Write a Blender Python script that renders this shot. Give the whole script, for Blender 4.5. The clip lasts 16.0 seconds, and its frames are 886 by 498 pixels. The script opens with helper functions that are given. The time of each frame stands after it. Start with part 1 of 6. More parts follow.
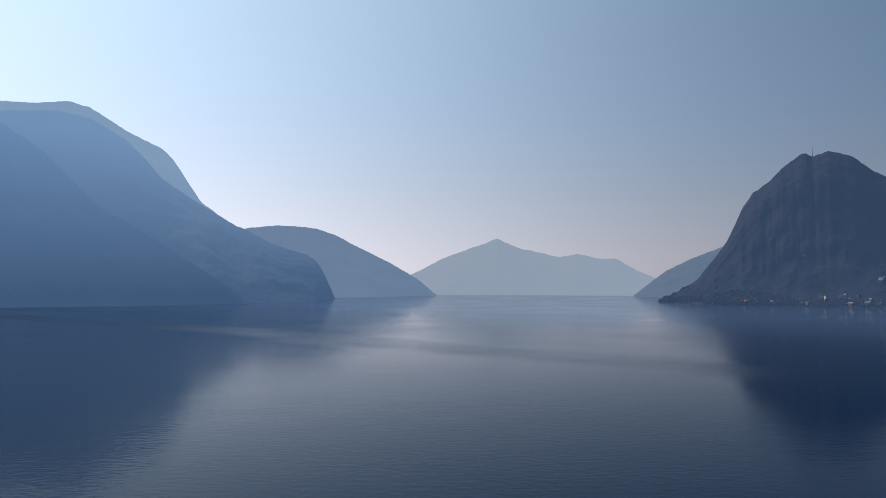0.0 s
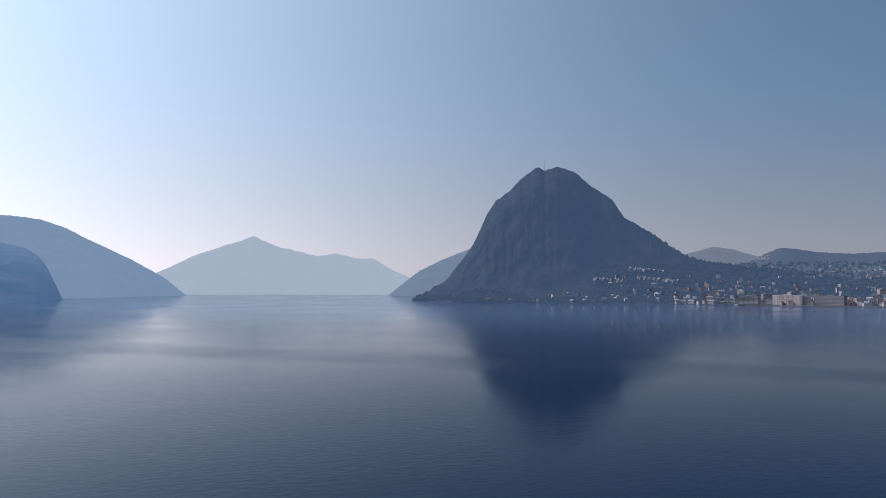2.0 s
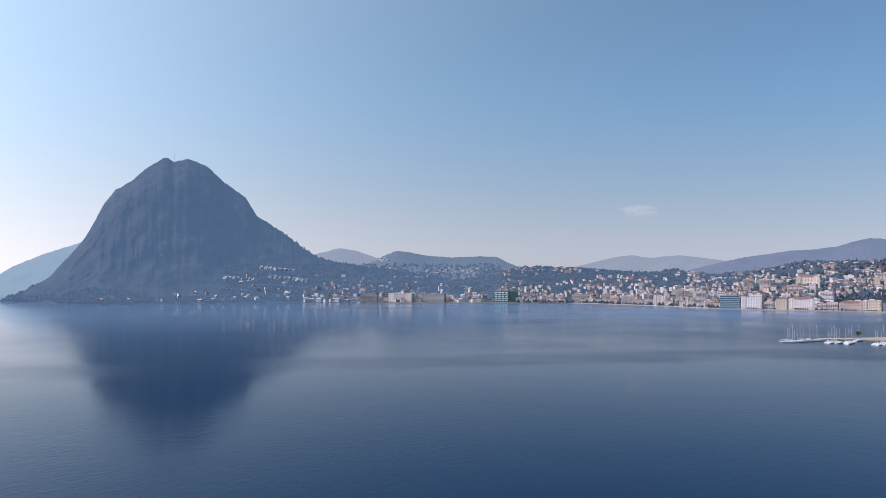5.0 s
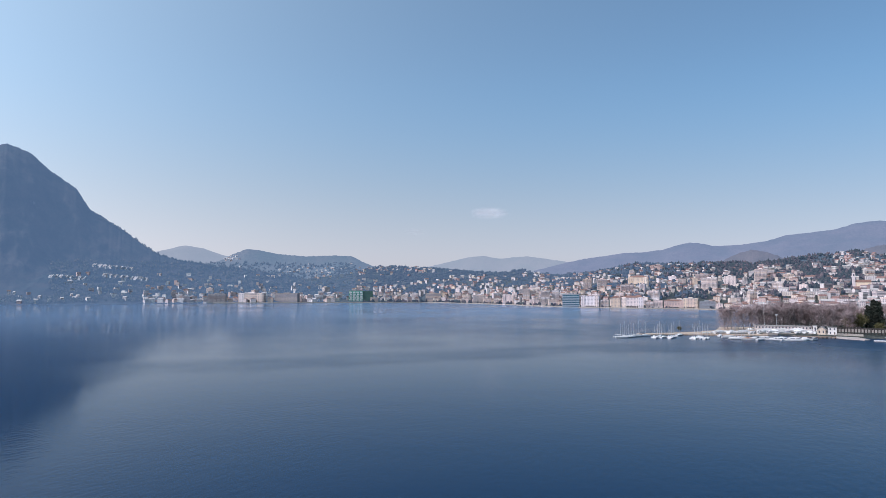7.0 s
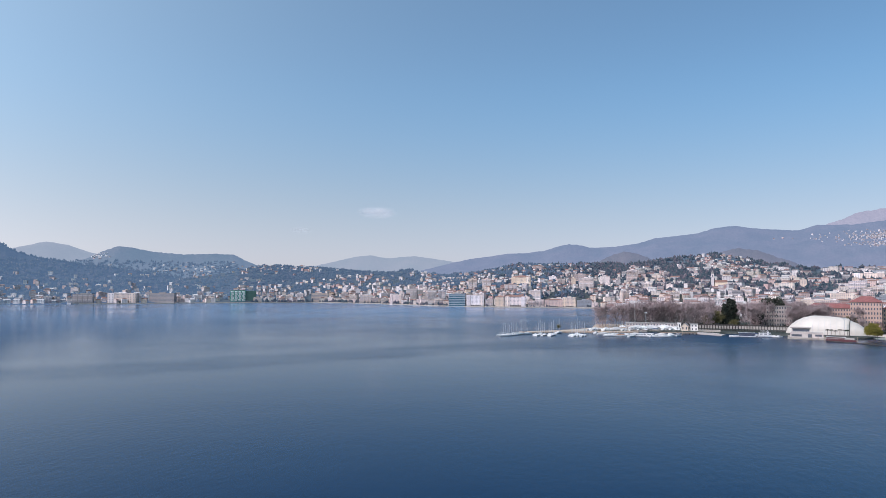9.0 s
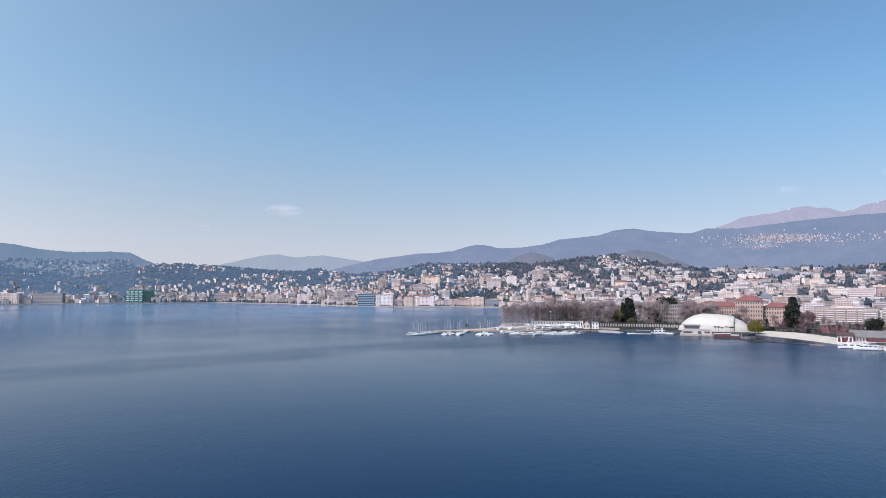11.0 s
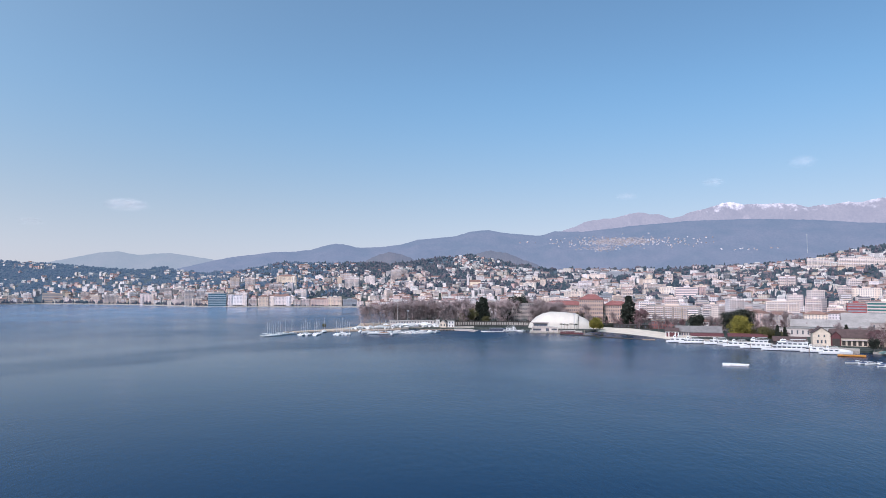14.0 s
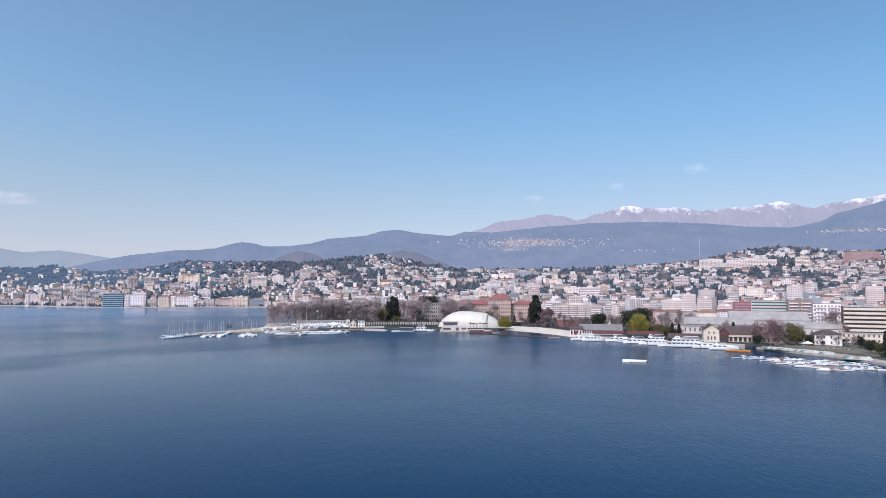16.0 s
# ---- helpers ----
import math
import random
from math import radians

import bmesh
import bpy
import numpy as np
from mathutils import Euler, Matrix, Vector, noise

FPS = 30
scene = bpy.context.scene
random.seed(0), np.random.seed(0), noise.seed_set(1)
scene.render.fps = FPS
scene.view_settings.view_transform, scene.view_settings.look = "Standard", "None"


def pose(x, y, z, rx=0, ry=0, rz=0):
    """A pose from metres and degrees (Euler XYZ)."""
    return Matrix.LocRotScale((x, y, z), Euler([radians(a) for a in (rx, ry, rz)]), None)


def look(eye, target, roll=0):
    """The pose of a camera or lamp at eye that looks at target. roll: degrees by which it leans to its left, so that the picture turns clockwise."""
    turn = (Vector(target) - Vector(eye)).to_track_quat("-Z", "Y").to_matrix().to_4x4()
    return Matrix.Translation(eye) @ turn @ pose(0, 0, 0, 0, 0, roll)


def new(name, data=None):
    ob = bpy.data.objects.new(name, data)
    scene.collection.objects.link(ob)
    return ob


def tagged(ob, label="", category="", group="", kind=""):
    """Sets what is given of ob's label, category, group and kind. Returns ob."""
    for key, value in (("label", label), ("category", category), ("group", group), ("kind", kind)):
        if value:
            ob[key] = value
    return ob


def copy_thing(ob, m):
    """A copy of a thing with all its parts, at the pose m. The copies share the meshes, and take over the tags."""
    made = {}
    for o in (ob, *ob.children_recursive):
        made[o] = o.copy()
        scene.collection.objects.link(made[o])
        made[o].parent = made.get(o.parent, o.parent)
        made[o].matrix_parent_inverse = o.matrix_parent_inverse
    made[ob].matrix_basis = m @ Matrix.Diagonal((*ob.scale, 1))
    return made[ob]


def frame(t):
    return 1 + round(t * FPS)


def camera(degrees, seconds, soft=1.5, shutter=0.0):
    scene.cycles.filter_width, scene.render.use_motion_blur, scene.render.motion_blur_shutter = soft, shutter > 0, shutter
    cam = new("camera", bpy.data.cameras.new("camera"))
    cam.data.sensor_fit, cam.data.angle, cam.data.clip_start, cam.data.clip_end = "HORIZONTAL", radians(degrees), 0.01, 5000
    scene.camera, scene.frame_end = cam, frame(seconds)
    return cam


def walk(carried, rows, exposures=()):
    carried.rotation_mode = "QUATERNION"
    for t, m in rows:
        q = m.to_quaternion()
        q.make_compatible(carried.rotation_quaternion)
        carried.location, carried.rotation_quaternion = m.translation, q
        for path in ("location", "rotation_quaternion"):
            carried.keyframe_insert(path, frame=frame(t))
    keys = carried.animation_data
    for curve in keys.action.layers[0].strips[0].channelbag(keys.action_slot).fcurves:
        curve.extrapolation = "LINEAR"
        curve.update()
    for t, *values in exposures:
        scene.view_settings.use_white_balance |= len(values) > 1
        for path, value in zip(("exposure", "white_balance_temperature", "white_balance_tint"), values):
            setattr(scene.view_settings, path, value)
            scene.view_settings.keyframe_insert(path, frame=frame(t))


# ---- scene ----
import itertools

EYE_Z = 52.0                 # the drone hovers this high over the lake
cam = camera(66.76, 16.0, soft=0.6)
YAW = [(0.0, 0.0), (0.5, 4.885), (1.0, 10.1), (1.5, 15.2), (2.0, 20.35), (2.5, 25.45), (3.0, 30.55), (3.5, 35.6),
       (4.0, 40.75), (4.5, 45.8), (5.0, 51.007), (5.2, 53.057), (7.3, 64.84), (7.5, 65.981), (8.0, 68.259),
       (8.5, 70.478), (9.0, 72.863), (9.2, 73.6), (11.3, 81.933), (11.5, 82.869), (12.0, 84.781), (12.5, 86.634),
       (13.0, 88.805), (13.5, 90.696), (14.0, 92.562), (14.5, 94.459), (15.0, 96.606), (15.5, 98.407), (16.0, 100.142)]
walk(cam, [(t, pose(0, 0, EYE_Z, 93.25, 0, -yaw) @ pose(0, 0, 0, 0, 0, 0.185)) for t, yaw in YAW],
     exposures=[(0.0, -1.68, 5890, 12), (1.0, -1.48, 5990, 13), (1.5, -1.39, 6000, 13), (3.0, -1.07, 6000, 13), (4.0, -0.76, 6050, 12), (5.0, -0.5, 6150, 11), (7.5, -0.36, 6250, 10), (9.0, -0.32, 6250, 9),
                (12.5, -0.24, 6200, 9), (16.0, -0.24, 6150, 9)])

# ---- light ----
SUN_BEARING, SUN_HEIGHT = -50.0, 42.0     # bearing clockwise from +y, degrees
world = bpy.data.worlds.new("sky")
scene.world = world
world.use_nodes = True
wn = world.node_tree.nodes
sky = wn.new("ShaderNodeTexSky")
sky.sky_type, sky.sun_disc = "NISHITA", False
sky.sun_elevation, sky.sun_rotation = radians(SUN_HEIGHT), radians(SUN_BEARING)
sky.altitude, sky.air_density, sky.dust_density, sky.ozone_density = 300, 1.0, 0.6, 1.2
wl = world.node_tree.links
wn["Background"].inputs["Strength"].default_value = 0.13
# thin haze: towards the horizon the sky loses its colour
height, up = wn.new("ShaderNodeTexCoord"), wn.new("ShaderNodeSeparateXYZ")
fade, grey, tint, haze = (wn.new("ShaderNode" + k) for k in ("MapRange", "RGBToBW", "MixRGB", "MixRGB"))
wl.new(height.outputs["Generated"], up.inputs[0])
wl.new(up.outputs["Z"], fade.inputs["Value"])
fade.interpolation_type = "SMOOTHSTEP"
for key, value in (("From Min", 0.0), ("From Max", 0.30), ("To Min", 0.8), ("To Max", 0.0)):
    fade.inputs[key].default_value = value
wl.new(sky.outputs[0], grey.inputs[0])
tint.blend_type, tint.inputs[0].default_value, tint.inputs[2].default_value = "MULTIPLY", 1.0, (0.83, 0.595, 0.70, 1)
wl.new(grey.outputs[0], tint.inputs[1])
wl.new(fade.outputs[0], haze.inputs[0])
wl.new(sky.outputs[0], haze.inputs[1])
wl.new(tint.outputs[0], haze.inputs[2])
# the lit haze: it scatters forward, so it is brightest towards the sun and near the horizon
toward, cool = wn.new("ShaderNodeVectorMath"), wn.new("ShaderNodeVectorMath")
sb, sh = radians(SUN_BEARING), radians(SUN_HEIGHT)
toward.operation, toward.inputs[1].default_value = "DOT_PRODUCT", (math.sin(sb) * math.cos(sh), math.cos(sb) * math.cos(sh), math.sin(sh))
wl.new(height.outputs["Generated"], toward.inputs[0])
cool.operation, cool.inputs[1].default_value = "MULTIPLY", (0.82, 1.08, 1.17)
wl.new(haze.outputs[0], cool.inputs[0])


def sky_math(op, a, b):
    m = wn.new("ShaderNodeMath")
    m.operation = op
    for sock, v in zip(m.inputs, (a, b)):
        if isinstance(v, float):
            sock.default_value = v
        else:
            wl.new(v, sock)
    return m.outputs[0]


def sky_add(base, amount, colour):
    tinted, total = wn.new("ShaderNodeVectorMath"), wn.new("ShaderNodeVectorMath")
    tinted.operation, total.operation = "SCALE", "ADD"
    tinted.inputs[0].default_value = colour
    wl.new(amount, tinted.inputs["Scale"])
    wl.new(base, total.inputs[0])
    wl.new(tinted.outputs[0], total.inputs[1])
    return total.outputs[0]


SKY = 0.13
forward = sky_math("MULTIPLY", sky_math("POWER", math.e, sky_math("MULTIPLY", toward.outputs["Value"], 2.95)), 0.114 / SKY)
low = sky_math("POWER", math.e, sky_math("MULTIPLY", sky_math("MAXIMUM", up.outputs["Z"], 0.0), -6.8))
lit = sky_add(cool.outputs[0], forward, (0.94, 1.12, 1.12))
lit = sky_add(lit, sky_math("MULTIPLY", forward, low), (2.45, 1.82, 1.64))
lit = sky_add(lit, sky_math("MULTIPLY", low, 0.05 / SKY), (1.05, 0.75, 0.6))
wl.new(lit, wn["Background"].inputs["Color"])
sun = new("sun", bpy.data.lights.new("sun", "SUN"))
sun.data.energy, sun.data.angle, sun.data.color = 4.5, radians(0.6), (1.0, 0.79, 0.81)
sun.matrix_world = look((900 * math.sin(sb) * math.cos(sh), 900 * math.cos(sb) * math.cos(sh), 900 * math.sin(sh)), (0, 0, 0))


# ---- materials ----
def graph(name):
    m = bpy.data.materials.new(name)
    m.use_nodes = True
    return m, m.node_tree.nodes, m.node_tree.links, m.node_tree.nodes["Principled BSDF"]


def coords(n, l, stretch=(1, 1, 1)):
    tc, mp = n.new("ShaderNodeTexCoord"), n.new("ShaderNodeMapping")
    mp.inputs["Scale"].default_value = stretch
    l.new(tc.outputs["Object"], mp.inputs["Vector"])
    return mp.outputs["Vector"]


def noise_tex(n, l, vec, scale, detail=4, rough=0.6):
    t = n.new("ShaderNodeTexNoise")
    t.inputs["Scale"].default_value, t.inputs["Detail"].default_value, t.inputs["Roughness"].default_value = scale, detail, rough
    l.new(vec, t.inputs["Vector"])
    return t.outputs["Fac"]


def ramp(n, l, fac, stops):
    r = n.new("ShaderNodeValToRGB")
    els = r.color_ramp.elements
    while len(els) < len(stops):
        els.new(0.5)
    for e, (p, c) in zip(els, stops):
        e.position, e.color = p, (*c, 1) if len(c) == 3 else c
    l.new(fac, r.inputs["Fac"])
    return r.outputs["Color"]


def blend(n, l, fac, a, b, mode="MIX"):
    m = n.new("ShaderNodeMix")
    m.data_type, m.blend_type = "RGBA", mode
    for sock, v in ((m.inputs[0], fac), (m.inputs[6], a), (m.inputs[7], b)):
        if isinstance(v, (int, float)):
            sock.default_value = v
        elif isinstance(v, tuple):
            sock.default_value = (*v, 1)
        else:
            l.new(v, sock)
    return m.outputs[2]


def math_node(n, l, op, a, b=0.0):
    m = n.new("ShaderNodeMath")
    m.operation = op
    for sock, v in ((m.inputs[0], a), (m.inputs[1], b)):
        if isinstance(v, (int, float)):
            sock.default_value = v
        else:
            l.new(v, sock)
    return m.outputs[0]


def bump(n, l, p, height, strength, dist):
    b = n.new("ShaderNodeBump")
    b.inputs["Strength"].default_value, b.inputs["Distance"].default_value = strength, dist
    l.new(height, b.inputs["Height"])
    l.new(b.outputs["Normal"], p.inputs["Normal"])


def plain(name, col, rough=0.7, var=0.15, scale=0.5, metal=0.0, per_object=0.0, bump_h=0.0, tints=None):
    """Paint, plaster, metal or fabric: a base colour with stains at two scales."""
    m, n, l, p = graph(name)
    v = coords(n, l)
    lo = tuple(c * (1 - var) for c in col)
    hi = tuple(min(1, c * (1 + var * 0.6)) for c in col)
    big = ramp(n, l, noise_tex(n, l, v, scale, 3), [(0.3, lo), (0.7, hi)])
    fine = ramp(n, l, noise_tex(n, l, v, scale * 9, 2), [(0.35, (1 - var,) * 3), (0.6, (1, 1, 1))])
    c = blend(n, l, 1.0, big, fine, "MULTIPLY")
    if per_object:
        oi = n.new("ShaderNodeObjectInfo")
        c = blend(n, l, 1.0, c, ramp(n, l, oi.outputs["Random"], tints or [(0, (1 - per_object,) * 3), (1, (1, 1, 1))]), "MULTIPLY")
    l.new(c, p.inputs["Base Color"])
    p.inputs["Roughness"].default_value, p.inputs["Metallic"].default_value = rough, metal
    if bump_h:
        bump(n, l, p, noise_tex(n, l, v, scale * 20, 2), 0.4, bump_h)
    return m


def mountain_mat(name, forest, bare, rock, haze_glow=(0, 0, 0), snow_from=None, rock_at=0.62, rough_scale=1.0, top_haze_glow=None, haze_from=None):
    """Wooded slopes with rock where they are steep and snow where they are high; the lit haze before far ranges is
    painted on as emission, some of it graded by height.
    """
    m, n, l, p = graph(name)
    v = coords(n, l)
    woods = ramp(n, l, noise_tex(n, l, v, 0.006 * rough_scale, 6, 0.65), [(0.36, forest), (0.62, bare)])
    grain = ramp(n, l, noise_tex(n, l, v, 0.09 * rough_scale, 3), [(0.3, (0.45,) * 3), (0.65, (1.1,) * 3)])
    c = blend(n, l, 0.9, woods, grain, "MULTIPLY")
    geo, sep = n.new("ShaderNodeNewGeometry"), n.new("ShaderNodeSeparateXYZ")
    l.new(geo.outputs["Normal"], sep.inputs[0])
    streak = noise_tex(n, l, coords(n, l, (1, 1, 0.7)), 0.045 * rough_scale, 6, 0.75)
    steep = math_node(n, l, "ADD", math_node(n, l, "MULTIPLY", sep.outputs["Z"], -1.0), math_node(n, l, "MULTIPLY", streak, 0.7))
    mask = ramp(n, l, steep, [(max(0.0, 0.35 - rock_at), (0, 0, 0)), (max(0.05, 0.47 - rock_at), (1, 1, 1))])
    stone = ramp(n, l, noise_tex(n, l, coords(n, l, (1, 1, 0.5)), 0.09 * rough_scale, 4), [(0.35, tuple(x * 0.45 for x in rock)), (0.68, rock)])
    c = blend(n, l, mask, c, stone)
    if snow_from:
        pos = n.new("ShaderNodeSeparateXYZ")
        l.new(geo.outputs["Position"], pos.inputs[0])
        h = math_node(n, l, "ADD", pos.outputs["Z"], math_node(n, l, "MULTIPLY", noise_tex(n, l, v, 0.014, 6, 0.75), 270.0))
        f = ramp(n, l, math_node(n, l, "DIVIDE", math_node(n, l, "SUBTRACT", h, snow_from), 60.0), [(0, (0, 0, 0)), (1, (1, 1, 1))])
        c = blend(n, l, f, c, (0.40, 0.36, 0.37))
    l.new(c, p.inputs["Base Color"])
    p.inputs["Roughness"].default_value = 0.95
    p.inputs["Specular IOR Level"].default_value = 0.1
    # haze painted as emission of one even colour
    if max(haze_glow) > 0:
        p.inputs["Emission Color"].default_value, p.inputs["Emission Strength"].default_value = (*haze_glow, 1), 1.0
    # haze painted with a second colour towards the top
    if top_haze_glow:
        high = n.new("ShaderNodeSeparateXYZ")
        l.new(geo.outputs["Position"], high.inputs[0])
        l.new(ramp(n, l, math_node(n, l, "DIVIDE", high.outputs["Z"], 700.0), [(0.05, haze_glow), (0.95, top_haze_glow)]), p.inputs["Emission Color"])
    if haze_from:                                 # haze painted as emission, growing with distance beyond haze_from
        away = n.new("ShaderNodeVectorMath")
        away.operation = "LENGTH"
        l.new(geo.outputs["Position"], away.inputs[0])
        l.new(ramp(n, l, math_node(n, l, "DIVIDE", math_node(n, l, "SUBTRACT", away.outputs["Value"], haze_from), 800.0), [(0, (0, 0, 0)), (1, haze_glow)]), p.inputs["Emission Color"])
    bump(n, l, p, noise_tex(n, l, v, 0.06 * rough_scale, 4, 0.7), 0.6, 9.0)
    return m


def water_mat():
    """Deep water: calm towards the marina, ruffled by wind farther out, with smooth and rippled lanes lying across the lake."""
    m, n, l, p = graph("lake_water")
    p.inputs["IOR"].default_value = 1.165
    geo, sep = n.new("ShaderNodeNewGeometry"), n.new("ShaderNodeSeparateXYZ")
    l.new(geo.outputs["Position"], sep.inputs[0])
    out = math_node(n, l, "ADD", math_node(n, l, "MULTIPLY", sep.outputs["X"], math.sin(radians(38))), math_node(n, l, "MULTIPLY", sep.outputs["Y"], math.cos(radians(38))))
    l.new(ramp(n, l, math_node(n, l, "DIVIDE", out, 1500.0), [(0.3, (0.0002, 0.015, 0.046)), (0.45, (0.01, 0.03, 0.07)), (0.85, (0.085, 0.145, 0.235))]), p.inputs["Base Color"])      # pales with distance: sky light on the far water is put into its colour
    stray = noise_tex(n, l, coords(n, l, (0.0022, 0.0022, 1)), 1.0, 3, 0.55)
    out = math_node(n, l, "ADD", out, math_node(n, l, "MULTIPLY", math_node(n, l, "SUBTRACT", stray, 0.5), 260.0))
    wind = ramp(n, l, math_node(n, l, "DIVIDE", out, 1000.0),
                [(0.25, (0.16,) * 3), (0.40, (0.13,) * 3), (0.44, (0.3,) * 3), (0.49, (0.27,) * 3), (0.53, (0.13,) * 3), (0.58, (0.16,) * 3), (0.66, (0.2,) * 3), (1.0, (0.16,) * 3)])
    across = math_node(n, l, "SUBTRACT", math_node(n, l, "MULTIPLY", sep.outputs["X"], math.cos(radians(38))), math_node(n, l, "MULTIPLY", sep.outputs["Y"], math.sin(radians(38))))
    wind = math_node(n, l, "ADD", wind, ramp(n, l, math_node(n, l, "DIVIDE", across, 1000.0), [(0.2, (0.0,) * 3), (0.6, (0.2,) * 3)]))
    patches = noise_tex(n, l, coords(n, l, (0.0045, 0.0045, 1)), 1.0, 3, 0.55)
    wind = math_node(n, l, "MULTIPLY", wind, ramp(n, l, patches, [(0.35, (0.6,) * 3), (0.65, (1.25,) * 3)]))
    l.new(math_node(n, l, "ADD", math_node(n, l, "MULTIPLY", wind, 0.5), 0.03), p.inputs["Roughness"])
    ripple = noise_tex(n, l, coords(n, l, (0.22, 0.42, 1)), 1.0, 3, 0.6)
    swell = noise_tex(n, l, coords(n, l), 0.03, 2, 0.5)
    h = math_node(n, l, "ADD", math_node(n, l, "MULTIPLY", ripple, 0.5), math_node(n, l, "MULTIPLY", swell, 0.7))
    bump(n, l, p, h, 0.35, 1.0)
    l.new(math_node(n, l, "MULTIPLY", wind, ramp(n, l, math_node(n, l, "DIVIDE", out, 1000.0), [(0.12, (0.95,) * 3), (0.3, (0.7,) * 3), (0.5, (0.8,) * 3), (0.75, (0.25,) * 3)])), n["Bump"].inputs["Strength"])
    return m


# ---- geometry helpers ----
def at(b, d, z=0.0):
    """A point at a bearing (degrees, clockwise from +y) and a distance from the lake spot under the drone."""
    return Vector((d * math.sin(radians(b)), d * math.cos(radians(b)), z))


def table(rows, b, k=1):
    """Smooth reading of a table of rows (bearing, value, ...)."""
    xs = [r[0] for r in rows]
    return float(np.interp(b, xs, [r[k] for r in rows]))


def mesh_of(name, verts, faces, material, smooth=False):
    me = bpy.data.meshes.new(name)
    me.from_pydata([tuple(v) for v in verts], [], faces)
    for m in (material if isinstance(material, (list, tuple)) else [material]):
        me.materials.append(m)
    if smooth:
        me.polygons.foreach_set("use_smooth", [True] * len(me.polygons))
    me.update()
    return me


def grid_faces(nu, nv):
    return [(i * nv + j, i * nv + j + 1, (i + 1) * nv + j + 1, (i + 1) * nv + j) for i in range(nu - 1) for j in range(nv - 1)]


def steps(a, b, n):
    return [a + (b - a) * i / (n - 1) for i in range(n)]


def ridge(name, crest, foot, dist, material, label, rows=26, nb=160, rough=14.0, back=0.35, profile=None, freq=0.004, jag=0.0, ribs=None):
    """A mountain: crest = (bearing, height angle), dist and foot = (bearing, distance); slopes carved by fractal gullies."""
    verts = []
    back_rows = 5
    for b in steps(crest[0][0], crest[-1][0], nb):
        dc, df = table(dist, b), table(foot, b)
        zc = EYE_Z + dc * math.tan(radians(table(crest, b)))
        zc += jag * noise.fractal(at(b, dc) * 0.012, 0.9, 2.1, 4) + 3.0 * noise.noise(at(b, dc) * 0.09) + 2.0 * noise.noise(at(b, dc) * 0.21)
        for j in range(rows + back_rows):
            if j < rows:
                s = j / (rows - 1)
                d = df + (dc - df) * s
                h = profile(b, s) if profile else s ** 0.9
                q = at(b, d)
                env = (math.sin(math.pi * min(1.0, s)) ** 0.7) if 0 < s < 1 else 0.0
                carve = noise.ridged_multi_fractal(Vector((q.x, q.y, zc * h * 0.5)) * freq, 0.9, 2.1, 5, 0.9, 2.0) - 1.1
                shift = noise.fractal(Vector((q.x, q.y, 50)) * freq * 2.5, 0.8, 2.0, 4) * rough * 1.2 * env
                if ribs:
                    shift += ribs(b, s, q)
                z = -3 + (zc + 3) * h + carve * rough * env * min(1.0, zc / 150)
                z = min(z, EYE_Z + (zc - EYE_Z) / dc * d * (1 - 0.02 * (1 - s)) - 0.3) if s < 1 and zc > EYE_Z else z
                verts.append(at(b, d + shift * 0.6, z))
            else:
                k = (j - rows + 1) / back_rows
                verts.append(at(b, min(4985, dc * (1 + 0.16 * k)), zc * (1 - (1 - back) * k) if zc > 0 else zc))
    me = mesh_of(name, verts, grid_faces(nb, rows + back_rows), material, True)
    return tagged(new(name, me), label, "mountain", "", "structure")


# ---- lake and ground ----
# bearing, shore, start of the rise, crest distance, crest height angle
LAND = [(44, 2190, 2300, 2600, 0.5), (50, 2190, 2350, 2800, 0.4), (56, 2220, 2350, 3000, 1.3), (58, 2225, 2350, 2900, 1.8),
        (62, 2250, 2300, 2700, 1.65), (66, 2120, 2200, 2600, 1.3), (70, 1940, 2000, 2500, 1.4), (72.7, 1830, 1900, 2450, 1.0),
        (75.6, 1775, 1850, 2450, 1.2), (79.4, 1745, 1810, 2400, 1.9), (83, 1750, 1850, 2500, 1.95), (88, 1700, 1800, 2600, 2.0),
        (88.6, 835, 1550, 2650, 2.05), (92, 840, 1550, 2700, 2.4), (95, 835, 1550, 2800, 2.75), (98.3, 836, 1500, 2700, 2.0),
        (101, 815, 1500, 2500, 1.55), (104.5, 812, 1450, 2500, 1.5), (105.3, 830, 1400, 2500, 1.5), (106, 840, 1400, 2500, 1.5), (108.2, 832, 1400, 2500, 1.5),
        (110, 790, 1350, 2450, 1.5), (111, 757, 1350, 2450, 1.5), (112.5, 720, 1300, 2400, 1.6), (113, 707, 1300, 2400, 1.6), (116.3, 685, 1300, 2400, 1.75), (119, 668, 1300, 2300, 1.9),
        (121, 657, 1250, 2300, 2.1), (123.1, 632, 1200, 2300, 2.6), (125.1, 650, 1200, 2300, 2.95), (127.4, 636, 1200, 2300, 3.05),
        (129, 618, 1150, 2300, 2.85), (131, 598, 1150, 2300, 2.6), (133.3, 560, 1100, 2300, 2.65), (138, 540, 1000, 2300, 3.5),
        (150, 500, 800, 2000, 7.0)]


def land_z(b, d):
    """Height of the town's ground."""
    shore, start, crest = (table(LAND, b, k) for k in (1, 2, 3))
    top = EYE_Z + crest * math.tan(radians(table(LAND, b, 4)))
    if d < start:
        return 1.5 + 2.0 * max(0.0, d - shore) / max(1.0, start - shore)
    if d > crest:
        return top * max(0.3, 1 - (d - crest) / 1500)
    s = (d - start) / (crest - start)
    q = at(b, d)
    return 3.5 + (top - 3.5) * s ** 0.85 + 9 * math.sin(math.pi * s) * noise.fractal(q * 0.004, 0.9, 2.0, 3)


